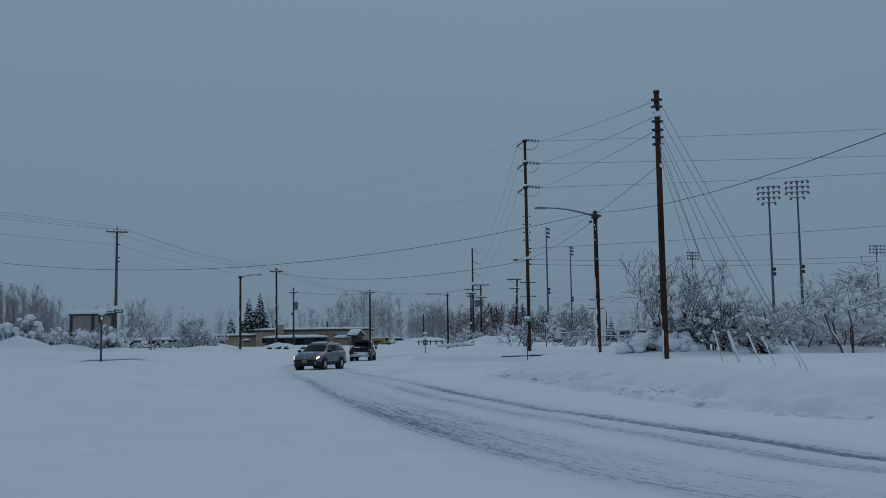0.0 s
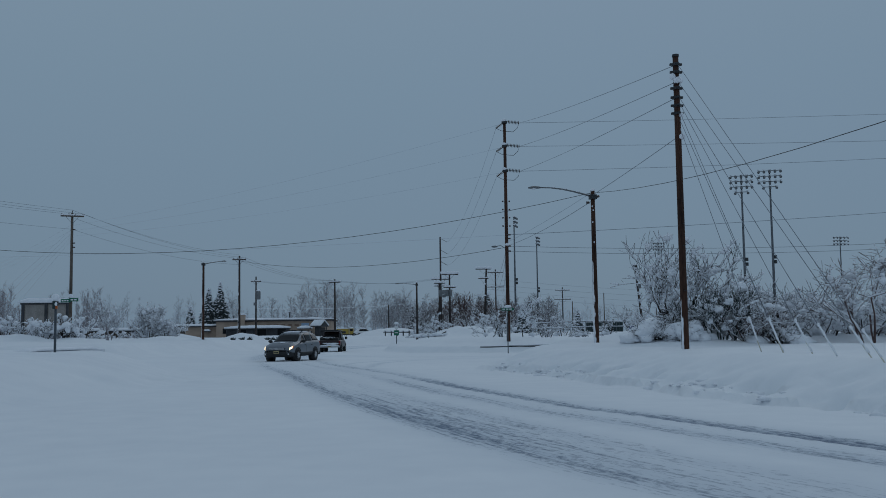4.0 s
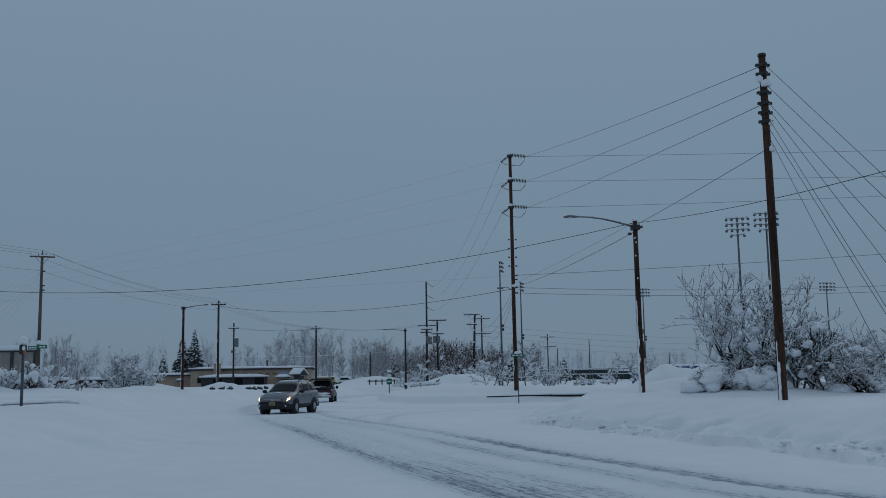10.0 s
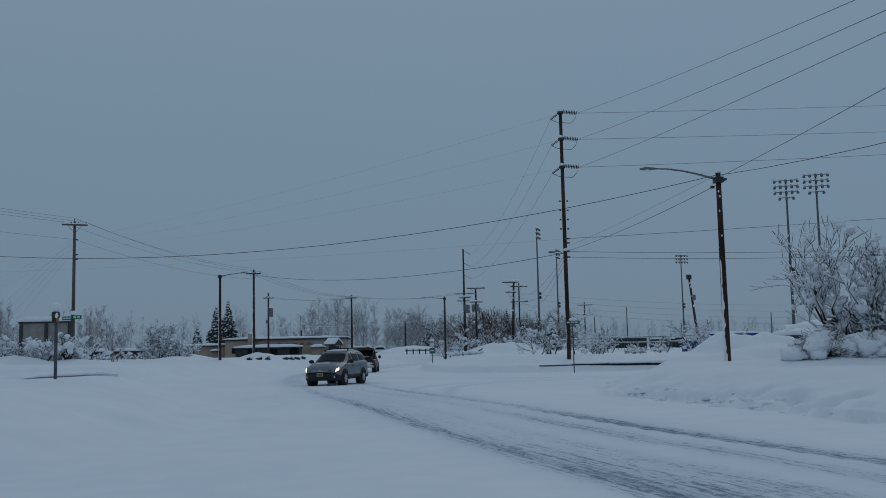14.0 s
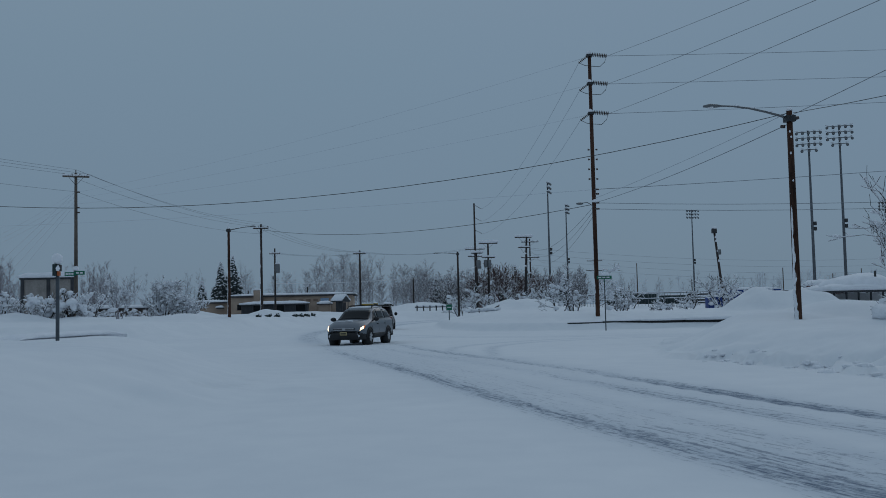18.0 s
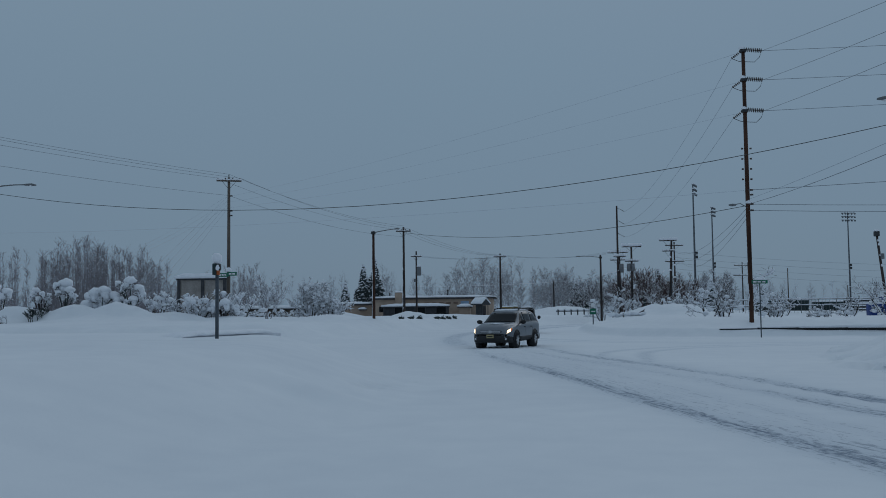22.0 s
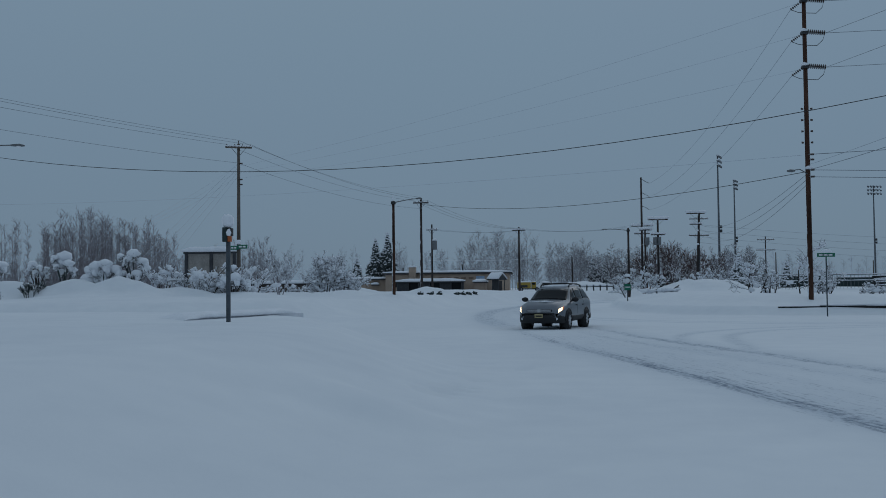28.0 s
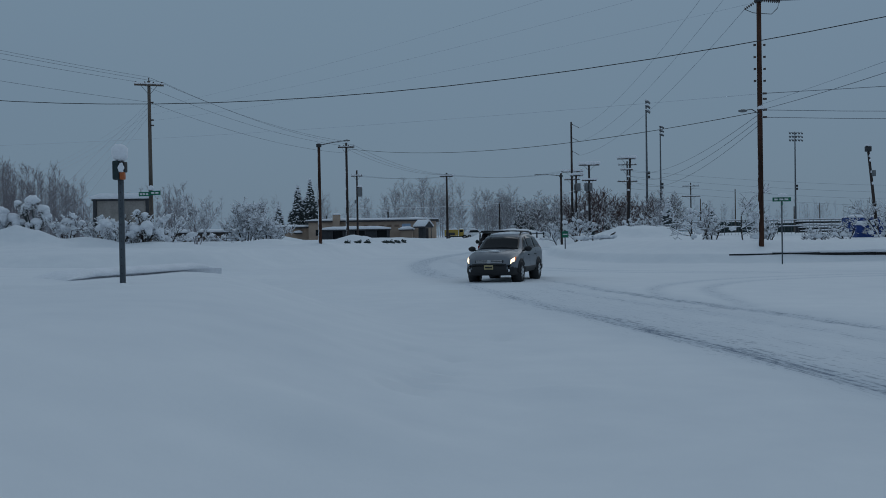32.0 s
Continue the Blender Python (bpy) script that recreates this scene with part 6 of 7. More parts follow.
for k, (x, y) in enumerate(((-13.0, 116.5), (-12.1, 117.0), (-11.3, 117.8), (-10.1, 124.5), (-9.6, 126.2), (-9.0, 127.6), (-8.4, 129.0))):
    s = thing("shrub", (x, y, gz(x, y)), "small dark plant under a cushion of snow", "shrub", "low plants along the bank")
    part("leaves", G().blob((0, 0, 0.06), (0.27, 0.24, 0.20), k, 1.0, 3), NEEDLES, s)
    part("snow_cap", G().blob((0.03, 0.04, 0.21), (0.20, 0.19, 0.09), k + 9, 0.7, 3, 0.4), SNOW, s)

board = thing("sign_board", (-37.3, 119.2, gz(-37.3, 119.2)), "blank weathered notice board between two dark posts, snow on top", "sign board")
bz = gz(-37.3, 119.2)
for x in (0.0, 2.6, 5.0):
    part("post", G().box(x - 0.16, x + 0.16, -0.18, 0.18, -0.5, 5.85 - bz, 0.02), DARK_WALL, board)
PANEL = material("weathered_panel", (0.30, 0.275, 0.255), 0.85, var=0.25, scale=1, fine=12, bump=0.2)
for x in (0.163, 2.763):
    part("panel", G().box(x, x + (2.27 if x < 1 else 2.07), -0.05, 0.05, 0.4, 5.4 - bz, 0.01), PANEL, board)
part("top_rail", G().box(-0.3, 5.3, -0.15, 0.15, 5.4 - bz, 5.6 - bz, 0.02), DARK_WALL, board)
part("snow_cap", snow_slab(G(), -0.45, 5.45, -0.35, 0.35, 5.604 - bz, 0.5, 12, 0.4), SNOW, board)

# shelter behind the bank
pav = thing("shelter", (37.6, 90, 0.68), "small open shelter with slim posts and a deep snow roof", "shelter")
for k in range(7):
    part("post", G().box(-3.4 + k * 0.98, -3.28 + k * 0.98, 0, 0.12, 0, 1.35, 0.01), DARK_WALL, pav)
    part("post", G().box(-3.4 + k * 0.98, -3.28 + k * 0.98, 4.4, 4.52, 0, 1.35, 0.01), DARK_WALL, pav)
part("back_wall", G().box(-3.3, 2.8, 4.2, 4.3, 0, 1.3, 0.01), WHITE_PAINT, pav)
part("beam", G().box(-3.9, 3.4, -0.3, 4.8, 1.35, 1.52, 0.02), DARK_WALL, pav)
g = G()
snow_slab(g, -4.0, 3.5, -0.4, 4.9, 1.524, 0.5, 14, 0.5)
g.blob((-0.2, 2.2, 1.7), (3.3, 2.4, 1.15), 4, 0.12, 3, 0.7)
part("roof_snow", g, SNOW, pav)
part("vent_pipe", G().tube([(0.3, 0.6, 1.5), (0.3, 0.6, 3.0)], 0.09, 8), DARK_METAL, pav)

red = thing("house", (52.5, 128, 0.6), "distant faded red house with a snowy roof", "house")
part("wall", G().box(-1.5, 1.5, 0, 5, 0, 2.6, 0.03), RED_BRICK, red)
part("roof_snow", snow_slab(G(), -1.8, 1.8, -0.4, 5.4, 2.6, 0.6, 15, 0.7), SNOW, red)


def container(x0, x1, y, z0, z1, mat, label, depth=2.4):
    t = thing("container", ((x0 + x1) / 2, y, z0), label, "container")
    w, h = (x1 - x0) / 2, z1 - z0
    part("body", G().box(-w, w, 0, depth, 0, h, 0.04), mat, t)
    n = int(2 * w / 0.5)
    for k in range(n):
        part("rib", G().box(-w + 0.15 + k * 0.5, -w + 0.40 + k * 0.5, -0.05, -0.004, 0.15, h - 0.15, 0.01), mat, t)
    part("top_snow", snow_slab(G(), -w, w, -0.05, depth, h + 0.004, 0.3, x0, 0.6), SNOW, t)
    return t


container(55.0, 63.8, 241, 0.9, 3.6, GREEN_BOX, "dark green storage container topped with snow")
container(48.6, 57.0, 154, 0.9, 3.15, BLUE_PAINT, "bright blue storage container topped with snow")
container(31.4, 33.0, 110.5, 0.9, 2.0, BLUE_PAINT, "small dark blue bin behind a shrub", 1.2)
container(66.5, 76, 246, 0.9, 3.2, GREEN_BOX, "dark green storage container topped with snow")

# the fence round the sports ground
fence = thing("fence", (0, 0, 0), "long pipe fence with snow lying on its rails", "fence")
FENCE = [(24, 158), (44, 168), (70, 176), (100, 182), (140, 188)]
fl_pts = smooth_line(FENCE, 8)
for k in range(len(fl_pts) - 1):
    a, b = fl_pts[k], fl_pts[k + 1]
    za, zb_ = gz(*a), gz(*b)
    part("post", G().tube([(a[0], a[1], za - 0.3), (a[0], a[1], za + 2.0)], 0.05, 6), STEEL, fence)
    for h in (2.0, 1.1):
        part("rail", G().tube([(a[0], a[1], za + h), (b[0], b[1], zb_ + h)], 0.045, 6), STEEL, fence)
        part("snow_ridge", G().tube([(a[0], a[1], za + h + 0.09), ((a[0] + b[0]) / 2, (a[1] + b[1]) / 2, (za + zb_) / 2 + h + 0.11), (b[0], b[1], zb_ + h + 0.09)], [0.06, 0.08, 0.06], 6), SNOW, fence)
    for q in range(1, 5):
        p = a + (b - a) * q / 5
        zz = za + (zb_ - za) * q / 5
        part("picket", G().tube([(p[0], p[1], zz), (p[0], p[1], zz + 2.0)], 0.02, 4), STEEL, fence)
for k in range(3):
    x0, y0 = 66 + k * 17, 200 + k * 5
    st = thing("bleachers", (x0, y0, 0.9), "tiered bleacher benches striped with snow", "bleachers", "bleachers at the field")
    for r in range(4):
        part("bench", G().box(-7, 7, r * 0.9, r * 0.9 + 0.45, 0.5 + r * 0.55, 0.58 + r * 0.55, 0.01), STEEL, st)
        part("riser", G().box(-7, 7, r * 0.9 + 0.4, r * 0.9 + 0.46, 0.0, 0.5 + r * 0.55), DARK_METAL, st)
        part("snow_ridge", snow_slab(G(), -7, 7, r * 0.9 - 0.03, r * 0.9 + 0.5, 0.584 + r * 0.55, 0.22, r, 0.5), SNOW, st)

# row of short posts at the bend
for k in range(8):
    x, y = 4.6 + k * 0.95, 158.5 + k * 0.35
    b = thing("bollard", (x, y, gz(x, y)), "short dark barrier post capped with snow", "bollard", "barrier posts at the bend")
    part("post", G().box(-0.09, 0.09, -0.09, 0.09, -0.3, 0.75, 0.01), DARK_WALL, b)
    part("snow_cap", G().blob((0, 0, 0.82), (0.2, 0.2, 0.13), k, 0.2, 1), SNOW, b)
rail = thing("guard_rail", (4.6, 158.5, gz(6, 158.5)), "low barrier rail under a ridge of snow", "guard rail")
part("rail", G().tube([(-0.3, 0.1, 0.55), (7.0, 2.75, 0.55)], 0.07, 6), DARK_WALL, rail)
part("snow_ridge", G().tube([(-0.3, 0.1, 0.66), (3.3, 1.4, 0.7), (7.0, 2.75, 0.66)], 0.11, 6), SNOW, rail)

# dark retaining edge laid bare under the snow of the far corner
edge = thing("retaining_edge", (0, 0, 0), "dark wet timber edge bared below overhanging snow", "kerb")
EDGE = [(44, 76.4), (38, 76.6), (32, 76.9), (27, 77.1), (22.5, 77.3), (18.4, 77.5), (15.6, 77.75), (13.2, 77.9), (11.0, 78.15)]
for k in range(len(EDGE) - 1):
    (ax, ay), (bx, by) = EDGE[k], EDGE[k + 1]
    z0 = 0.30 + 0.019 * k - 0.045 * max(0, k - 6)
    th = 0.075 - 0.003 * k - 0.008 * max(0, k - 6)
    k0, k1 = (min(1.0, 0.22 * (len(EDGE) - q) - 0.2) for q in (k, k + 1))
    pts = [(ax, ay - 0.25), (bx, by - 0.25), (bx, by + 0.3), (ax, ay + 0.3)]
    g = G().add([(px, py, z0 - 0.3) for px, py in pts] + [(px, py, z0 + th) for px, py in pts], [(3, 2, 1, 0), (4, 5, 6, 7), (0, 1, 5, 4), (1, 2, 6, 5), (2, 3, 7, 6), (3, 0, 4, 7)])
    part("timber", g, CURB_DARK, edge)
    g = G()
    g.tube([(ax, ay - 0.15, z0 + th + 0.1 * k0), ((ax + bx) / 2, (ay + by) / 2 - 0.20, z0 + th + 0.06 * (k0 + k1)), (bx, by - 0.15, z0 + th + 0.1 * k1)], [0.26 * k0, 0.15 * (k0 + k1), max(0.03, 0.26 * k1)], 8, flat=0.5)
    part("overhang_snow", g, SNOW, edge)
clump = thing("brush_pile", (9.8, 112.0, gz(9.8, 112.0)), "dark brush sticking out of the snow heap", "brush")
for pts in ([(0.55, 0, -0.1), (0.62, -0.1, 0.3), (0.85, -0.1, 0.48), (1.05, -0.1, 0.40), (1.02, -0.1, 0.12)], [(0.3, 0, -0.1), (0.5, 0, 0.2), (0.8, 0.1, 0.3), (1.1, 0.1, 0.62)], [(-0.9, -0.1, -0.1), (-1.0, -0.1, 0.2), (-0.7, -0.1, 0.3)], [(-1.9, 0, -0.1), (-2.1, 0, 0.25)]):
    part("branch", G().tube(pts, [0.07, 0.06, 0.05, 0.05, 0.04][:len(pts)], 6), BARK, clump)
g = G()
rnd = random.Random(12)
for k in range(13):
    g.blob((-2.3 + 0.27 * k, rnd.uniform(-0.25, 0.3), rnd.uniform(0.05, 0.3)), (rnd.uniform(0.2, 0.42), rnd.uniform(0.25, 0.4), rnd.uniform(0.12, 0.24)), k, 0.45, 2)
part("snow_cap", g, SNOW, clump)


# ---- street signs ----
def blade(parent, x0, x1, z0, z1, y, rz, bars=3):
    m = Matrix.Rotation(rz, 4, "Z")
    b = part("name_plate", G().box(x0, x1, y - 0.012, y + 0.012, z0, z1, 0.004, m), GREEN_SIGN, parent, "green street-name plate")
    w = (x1 - x0 - 0.16) / bars
    for k in range(bars):
        a = x0 + 0.08 + k * w
        part("white_bar", G().box(a, a + w * 0.78, y - 0.018, y - 0.0125, z0 + (z1 - z0) * 0.30, z0 + (z1 - z0) * 0.70, 0, m), WHITE_PAINT, b, "unreadable white lettering bar")
    return b


rz0 = gz(12.72, 74.8) - 0.1
rs = thing("street_sign", (12.72, 74.8, rz0), "green street-name sign on a slim steel post, snow on top", "street sign", "street-name signs")
part("post", G().tube([(0, 0, -0.2), (0, 0, 3.1 - rz0)], 0.035, 8), POST_STEEL, rs)
blade(rs, -0.45, 0.45, 3.08 - rz0, 3.28 - rz0, 0, -0.05)
blade(rs, -0.35, 0.35, 2.88 - rz0, 3.06 - rz0, 0, 1.35)
part("snow_cap", G().blob((0.03, 0, 3.36 - rz0), (0.27, 0.13, 0.13), 3, 0.2, 2, 0.4), SNOW, rs)

ls = thing("street_sign", (-25.87, 98.86, 5.05), "two green street-name plates fixed to the wooden pole", "street sign", "street-name signs")
part("bracket", G().box(-0.09, 0.09, -0.02, 0.10, -0.2, 0.35, 0.01), POST_STEEL, ls)
blade(ls, -0.82, 0.02, -0.16, 0.16, -0.06, 0.0)
blade(ls, 0.02, 0.82, -0.08, 0.24, -0.03, -0.10, 2)
part("snow_cap", G().blob((0.1, -0.03, 0.42), (0.22, 0.15, 0.24), 5, 0.2, 2, 0.4), SNOW, ls)

sz0 = gz(-9.05, 42.05)
cp = thing("signal_post", (-9.05, 42.05, sz0), "grey steel post with a signal box under a snow ball", "signal post")
part("post", G().box(-0.04, 0.04, -0.035, 0.035, -0.4, 2.92 - sz0, 0.008), POST_STEEL, cp)
for k in range(12):
    part("hole", G().tube([(0, -0.0362, 0.15 + k * 0.13), (0, -0.0372, 0.15 + k * 0.13)], 0.009, 8), CLADDING, cp)
bx = part("signal_box", G().box(-0.095, 0.015, -0.13, 0.08, 2.63 - sz0, 2.93 - sz0, 0.02), GREEN_BOX, cp, "dark green signal box")
part("lens", G().box(0.022, 0.09, -0.14, -0.02, 2.63 - sz0, 2.75 - sz0, 0.02), ORANGE, bx, "orange lens crusted with snow")
part("hood", G().box(0.016, 0.095, -0.12, 0.06, 2.75 - sz0, 2.92 - sz0, 0.02), CLADDING, bx)
part("snow_crust", G().blob((0.05, -0.13, 2.81 - sz0), (0.05, 0.028, 0.075), 2, 0.4, 3), SNOW, bx)
part("snow_cap", G().blob((0.0, -0.02, 3.06 - sz0), (0.135, 0.135, 0.145), 6, 0.16, 3), SNOW, cp, "round ball of snow")

bz0 = gz(5.15, 101)
bs = thing("road_sign", (5.15, 101, bz0), "small green road sign on a post under a snow cap", "road sign")
part("post", G().tube([(0, 0, -0.3), (0, 0, 2.0)], 0.045, 8), POST_STEEL, bs)
part("plate", G().box(-0.25, 0.25, -0.06, -0.03, 0.85, 1.35, 0.01), GREEN_SIGN, bs)
part("disc", G().tube([(0, -0.06, 1.62), (0, -0.03, 1.62)], 0.20, 20), WHITE_PAINT, bs, "pale round disc")
part("white_bar", G().box(-0.17, 0.17, -0.068, -0.062, 1.06, 1.14), WHITE_PAINT, bs, "unreadable white lettering bar")
part("snow_cap", G().blob((0, -0.04, 2.02), (0.24, 0.15, 0.16), 6, 0.2, 2, 0.4), SNOW, bs)


# ---- vehicles ----
def loft(stations, half):
    """A body skinned over cross sections: x, lower edge, upper edge, half width."""
    g = G()
    n = 12
    for x, zl, zu, w in stations:
        sec = [(0, zl), (0.7 * w, zl), (0.94 * w, zl + 0.05), (w, zl + 0.16), (w * 1.0, zl + (zu - zl) * 0.55), (0.985 * w, zu - 0.10), (0.93 * w, zu - 0.02), (0.6 * w, zu + 0.015), (0, zu + 0.03)]
        ring = [(x, y, z) for y, z in sec] + [(x, -y, z) for y, z in sec[-2:0:-1]]
        g.v += ring
        n = len(ring)
    for i in range(len(stations) - 1):
        for j in range(n):
            q = (j + 1) % n
            g.f.append((i * n + j, i * n + q, (i + 1) * n + q, (i + 1) * n + j))
    g.f.append(tuple(range(n)))
    g.f.append(tuple((len(stations) - 1) * n + j for j in range(n - 1, -1, -1)))
    return g


def cabin(profile, w_low, w_top, z_low, z_top):
    """A greenhouse: a side outline drawn in towards the roof."""
    g = G()

    def hw(z):
        return w_low + (w_top - w_low) * (z - z_low) / (z_top - z_low)

    n = len(profile)
    g.v = [(x, hw(z), z) for x, z in profile] + [(x, -hw(z), z) for x, z in profile]
    g.f = [tuple(range(n - 1, -1, -1)), tuple(range(n, 2 * n))] + [(i, (i + 1) % n, n + (i + 1) % n, n + i) for i in range(n)]
    bm = bmesh.new()
    vs = [bm.verts.new(p) for p in g.v]
    for f in g.f:
        bm.faces.new([vs[i] for i in f])
    bmesh.ops.recalc_face_normals(bm, faces=bm.faces)
    bmesh.ops.bevel(bm, geom=[e_ for e_ in bm.edges], offset=0.05, segments=2, affect="EDGES", profile=0.5)
    bm.verts.index_update()
    out = G().add([v.co for v in bm.verts], [[v.index for v in f.verts] for f in bm.faces])
    bm.free()
    return out, hw


def side_pane(parent, pts, hw, name="side_window"):
    for s in (1, -1):
        g = G()
        g.add([(x, s * (hw(z) + 0.006), z) for x, z in pts], [tuple(range(len(pts))) if s < 0 else tuple(range(len(pts) - 1, -1, -1))])
        g.add([(x, s * (hw(z) - 0.01), z) for x, z in pts], [tuple(range(len(pts))) if s > 0 else tuple(range(len(pts) - 1, -1, -1))])
        part(name, g, GLASS, parent, smooth=False)


def wheel(parent, x, y, r, w=0.22, spokes=7):
    out = 1 if y > 0 else -1
    g = G()
    prof = [(0.62 * r, -w / 2), (0.9 * r, -w / 2), (r, -w * 0.3), (r, w * 0.3), (0.9 * r, w / 2), (0.62 * r, w / 2)]
    n = 24
    for i in range(n):
        a = 2 * math.pi * i / n
        for rr, yy in prof:
            g.v.append((x + rr * math.cos(a), y + yy, r + rr * math.sin(a)))
    m_ = len(prof)
    for i in range(n):
        for j in range(m_):
            a, b = i * m_ + j, i * m_ + (j + 1) % m_
            c, d = ((i + 1) % n) * m_ + (j + 1) % m_, ((i + 1) % n) * m_ + j
            g.f.append((a, b, c, d))
    wh = new("wheel", g.mesh("tyre", RUBBER))
    wh.parent = parent
    yo = y + out * w * 0.36
    part("rim", G().tube([(x, yo - out * 0.02, r), (x, yo + out * 0.01, r)], 0.63 * r, 20), DARK_METAL, wh)
    for k in range(spokes):
        a = 2 * math.pi * k / spokes
        part("spoke", G().box(0.02, 0.60 * r, -0.012, 0.012, -0.035, 0.035, 0.008, Matrix.Translation((x, yo + out * 0.02, r)) @ Matrix.Rotation(a, 4, "Y")), ALLOY, wh)
    part("hub", G().tube([(x, yo, r), (x, yo + out * 0.04, r)], [0.1 * r + 0.03, 0.05], 10), ALLOY, wh)
    return wh


def profile(pts):
    """A smooth curve through points with growing x, as a function of x."""
    c = smooth_line(pts, 8)
    return lambda x: float(np.interp(x, c[:, 0], c[:, 1]))


class CarSkin:
    """A car's outer surface: x runs along it, v from the sill (0) over the shoulder (6) to the middle of the roof (12)."""

    def __init__(self, top, belt, low, wide, roof):
        self.top, self.belt, self.low, self.wide, self.roof = (profile(p) for p in (top, belt, low, wide, roof))

    def at(self, x, v, side=1, off=0.0):
        tt, w, lo, r = self.top(x), self.wide(x), self.low(x), self.roof(x)
        b = min(self.belt(x), tt - 0.07)
        sec = [(0, lo), (0.80 * w, lo), (0.96 * w, lo + 0.08), (w, lo + 0.24), (0.995 * w, lo + 0.55 * (b - lo)), (0.99 * w, b - 0.10), (0.955 * w, b)]
        for f, k in ((0.10, 0.12), (0.55, 0.58)):
            sec.append((0.945 * w + (r - 0.945 * w) * f, b + (tt - 0.10 - b) * k if tt - b > 0.2 else b + (tt - b) * k * 0.5))
        deep = min(0.10, 0.5 * (tt - b))
        sec += [(r + 0.01, tt - deep), (r * 0.9, tt - deep * 0.35), (r * 0.5, tt - deep * 0.08), (0, tt)]
        i = min(int(v), 11)
        f = v - i
        y, z = (sec[i][n] + (sec[i + 1][n] - sec[i][n]) * f for n in (0, 1))
        if off:
            j = max(0, min(i, 11))
            ey, ez = sec[j + 1][0] - sec[j][0], sec[j + 1][1] - sec[j][1]
            ll = math.hypot(ey, ez) or 1
            y, z = y + off * ez / ll, z - off * ey / ll
        return (x, side * y, z)

    def body(self, x0, x1, n=56):
        g = G()
        vs = [i for i in range(13)]
        for k in range(n + 1):
            x = x0 + (x1 - x0) * k / n
            g.v += [self.at(x, v) for v in vs] + [self.at(x, v, -1) for v in vs[-2:0:-1]]
        m = 24
        for k in range(n):
            for j in range(m):
                q = (j + 1) % m
                g.f.append((k * m + j, k * m + q, (k + 1) * m + q, (k + 1) * m + j))
        g.f.append(tuple(range(m - 1, -1, -1)))
        g.f.append(tuple(n * m + j for j in range(m)))
        return g

    def patch(self, x0, x1, v0, v1, side=1, off=0.006, nx=8, nv=4, x0_top=None, x1_top=None):
        """A thin shell that follows the skin; the ends may lean from the lower to the upper edge. side 0: right across the middle."""
        g = G()
        for o in (off, off - 0.02):
            for i in range(nx + 1):
                for j in range(nv + 1):
                    f = j / nv
                    if side:
                        v, s = v0 + (v1 - v0) * f, side
                    else:
                        w = (2 * f - 1) * (12 - v0)
                        v, s = 12 - abs(w), (1 if w >= 0 else -1)
                    xa = x0 + ((x0 if x0_top is None else x0_top) - x0) * f
                    xb = x1 + ((x1 if x1_top is None else x1_top) - x1) * f
                    g.v.append(self.at(xa + (xb - xa) * i / nx, v, s, o))
        m, half = nv + 1, (nx + 1) * (nv + 1)
        for i in range(nx):
            for j in range(nv):
                q = i * m + j
                g.f += [(q, q + 1, q + m + 1, q + m), (half + q, half + q + m, half + q + m + 1, half + q + 1)]
        for i in range(nx):
            for q, flip in ((i * m, 0), (i * m + nv, 1)):
                f = (q, q + m, half + q + m, half + q)
                g.f.append(f[::-1] if flip else f)
        for j in range(nv):
            for q, flip in ((j, 1), (nx * m + j, 0)):
                f = (q, q + 1, half + q + 1, half + q)
                g.f.append(f[::-1] if flip else f)
        return g


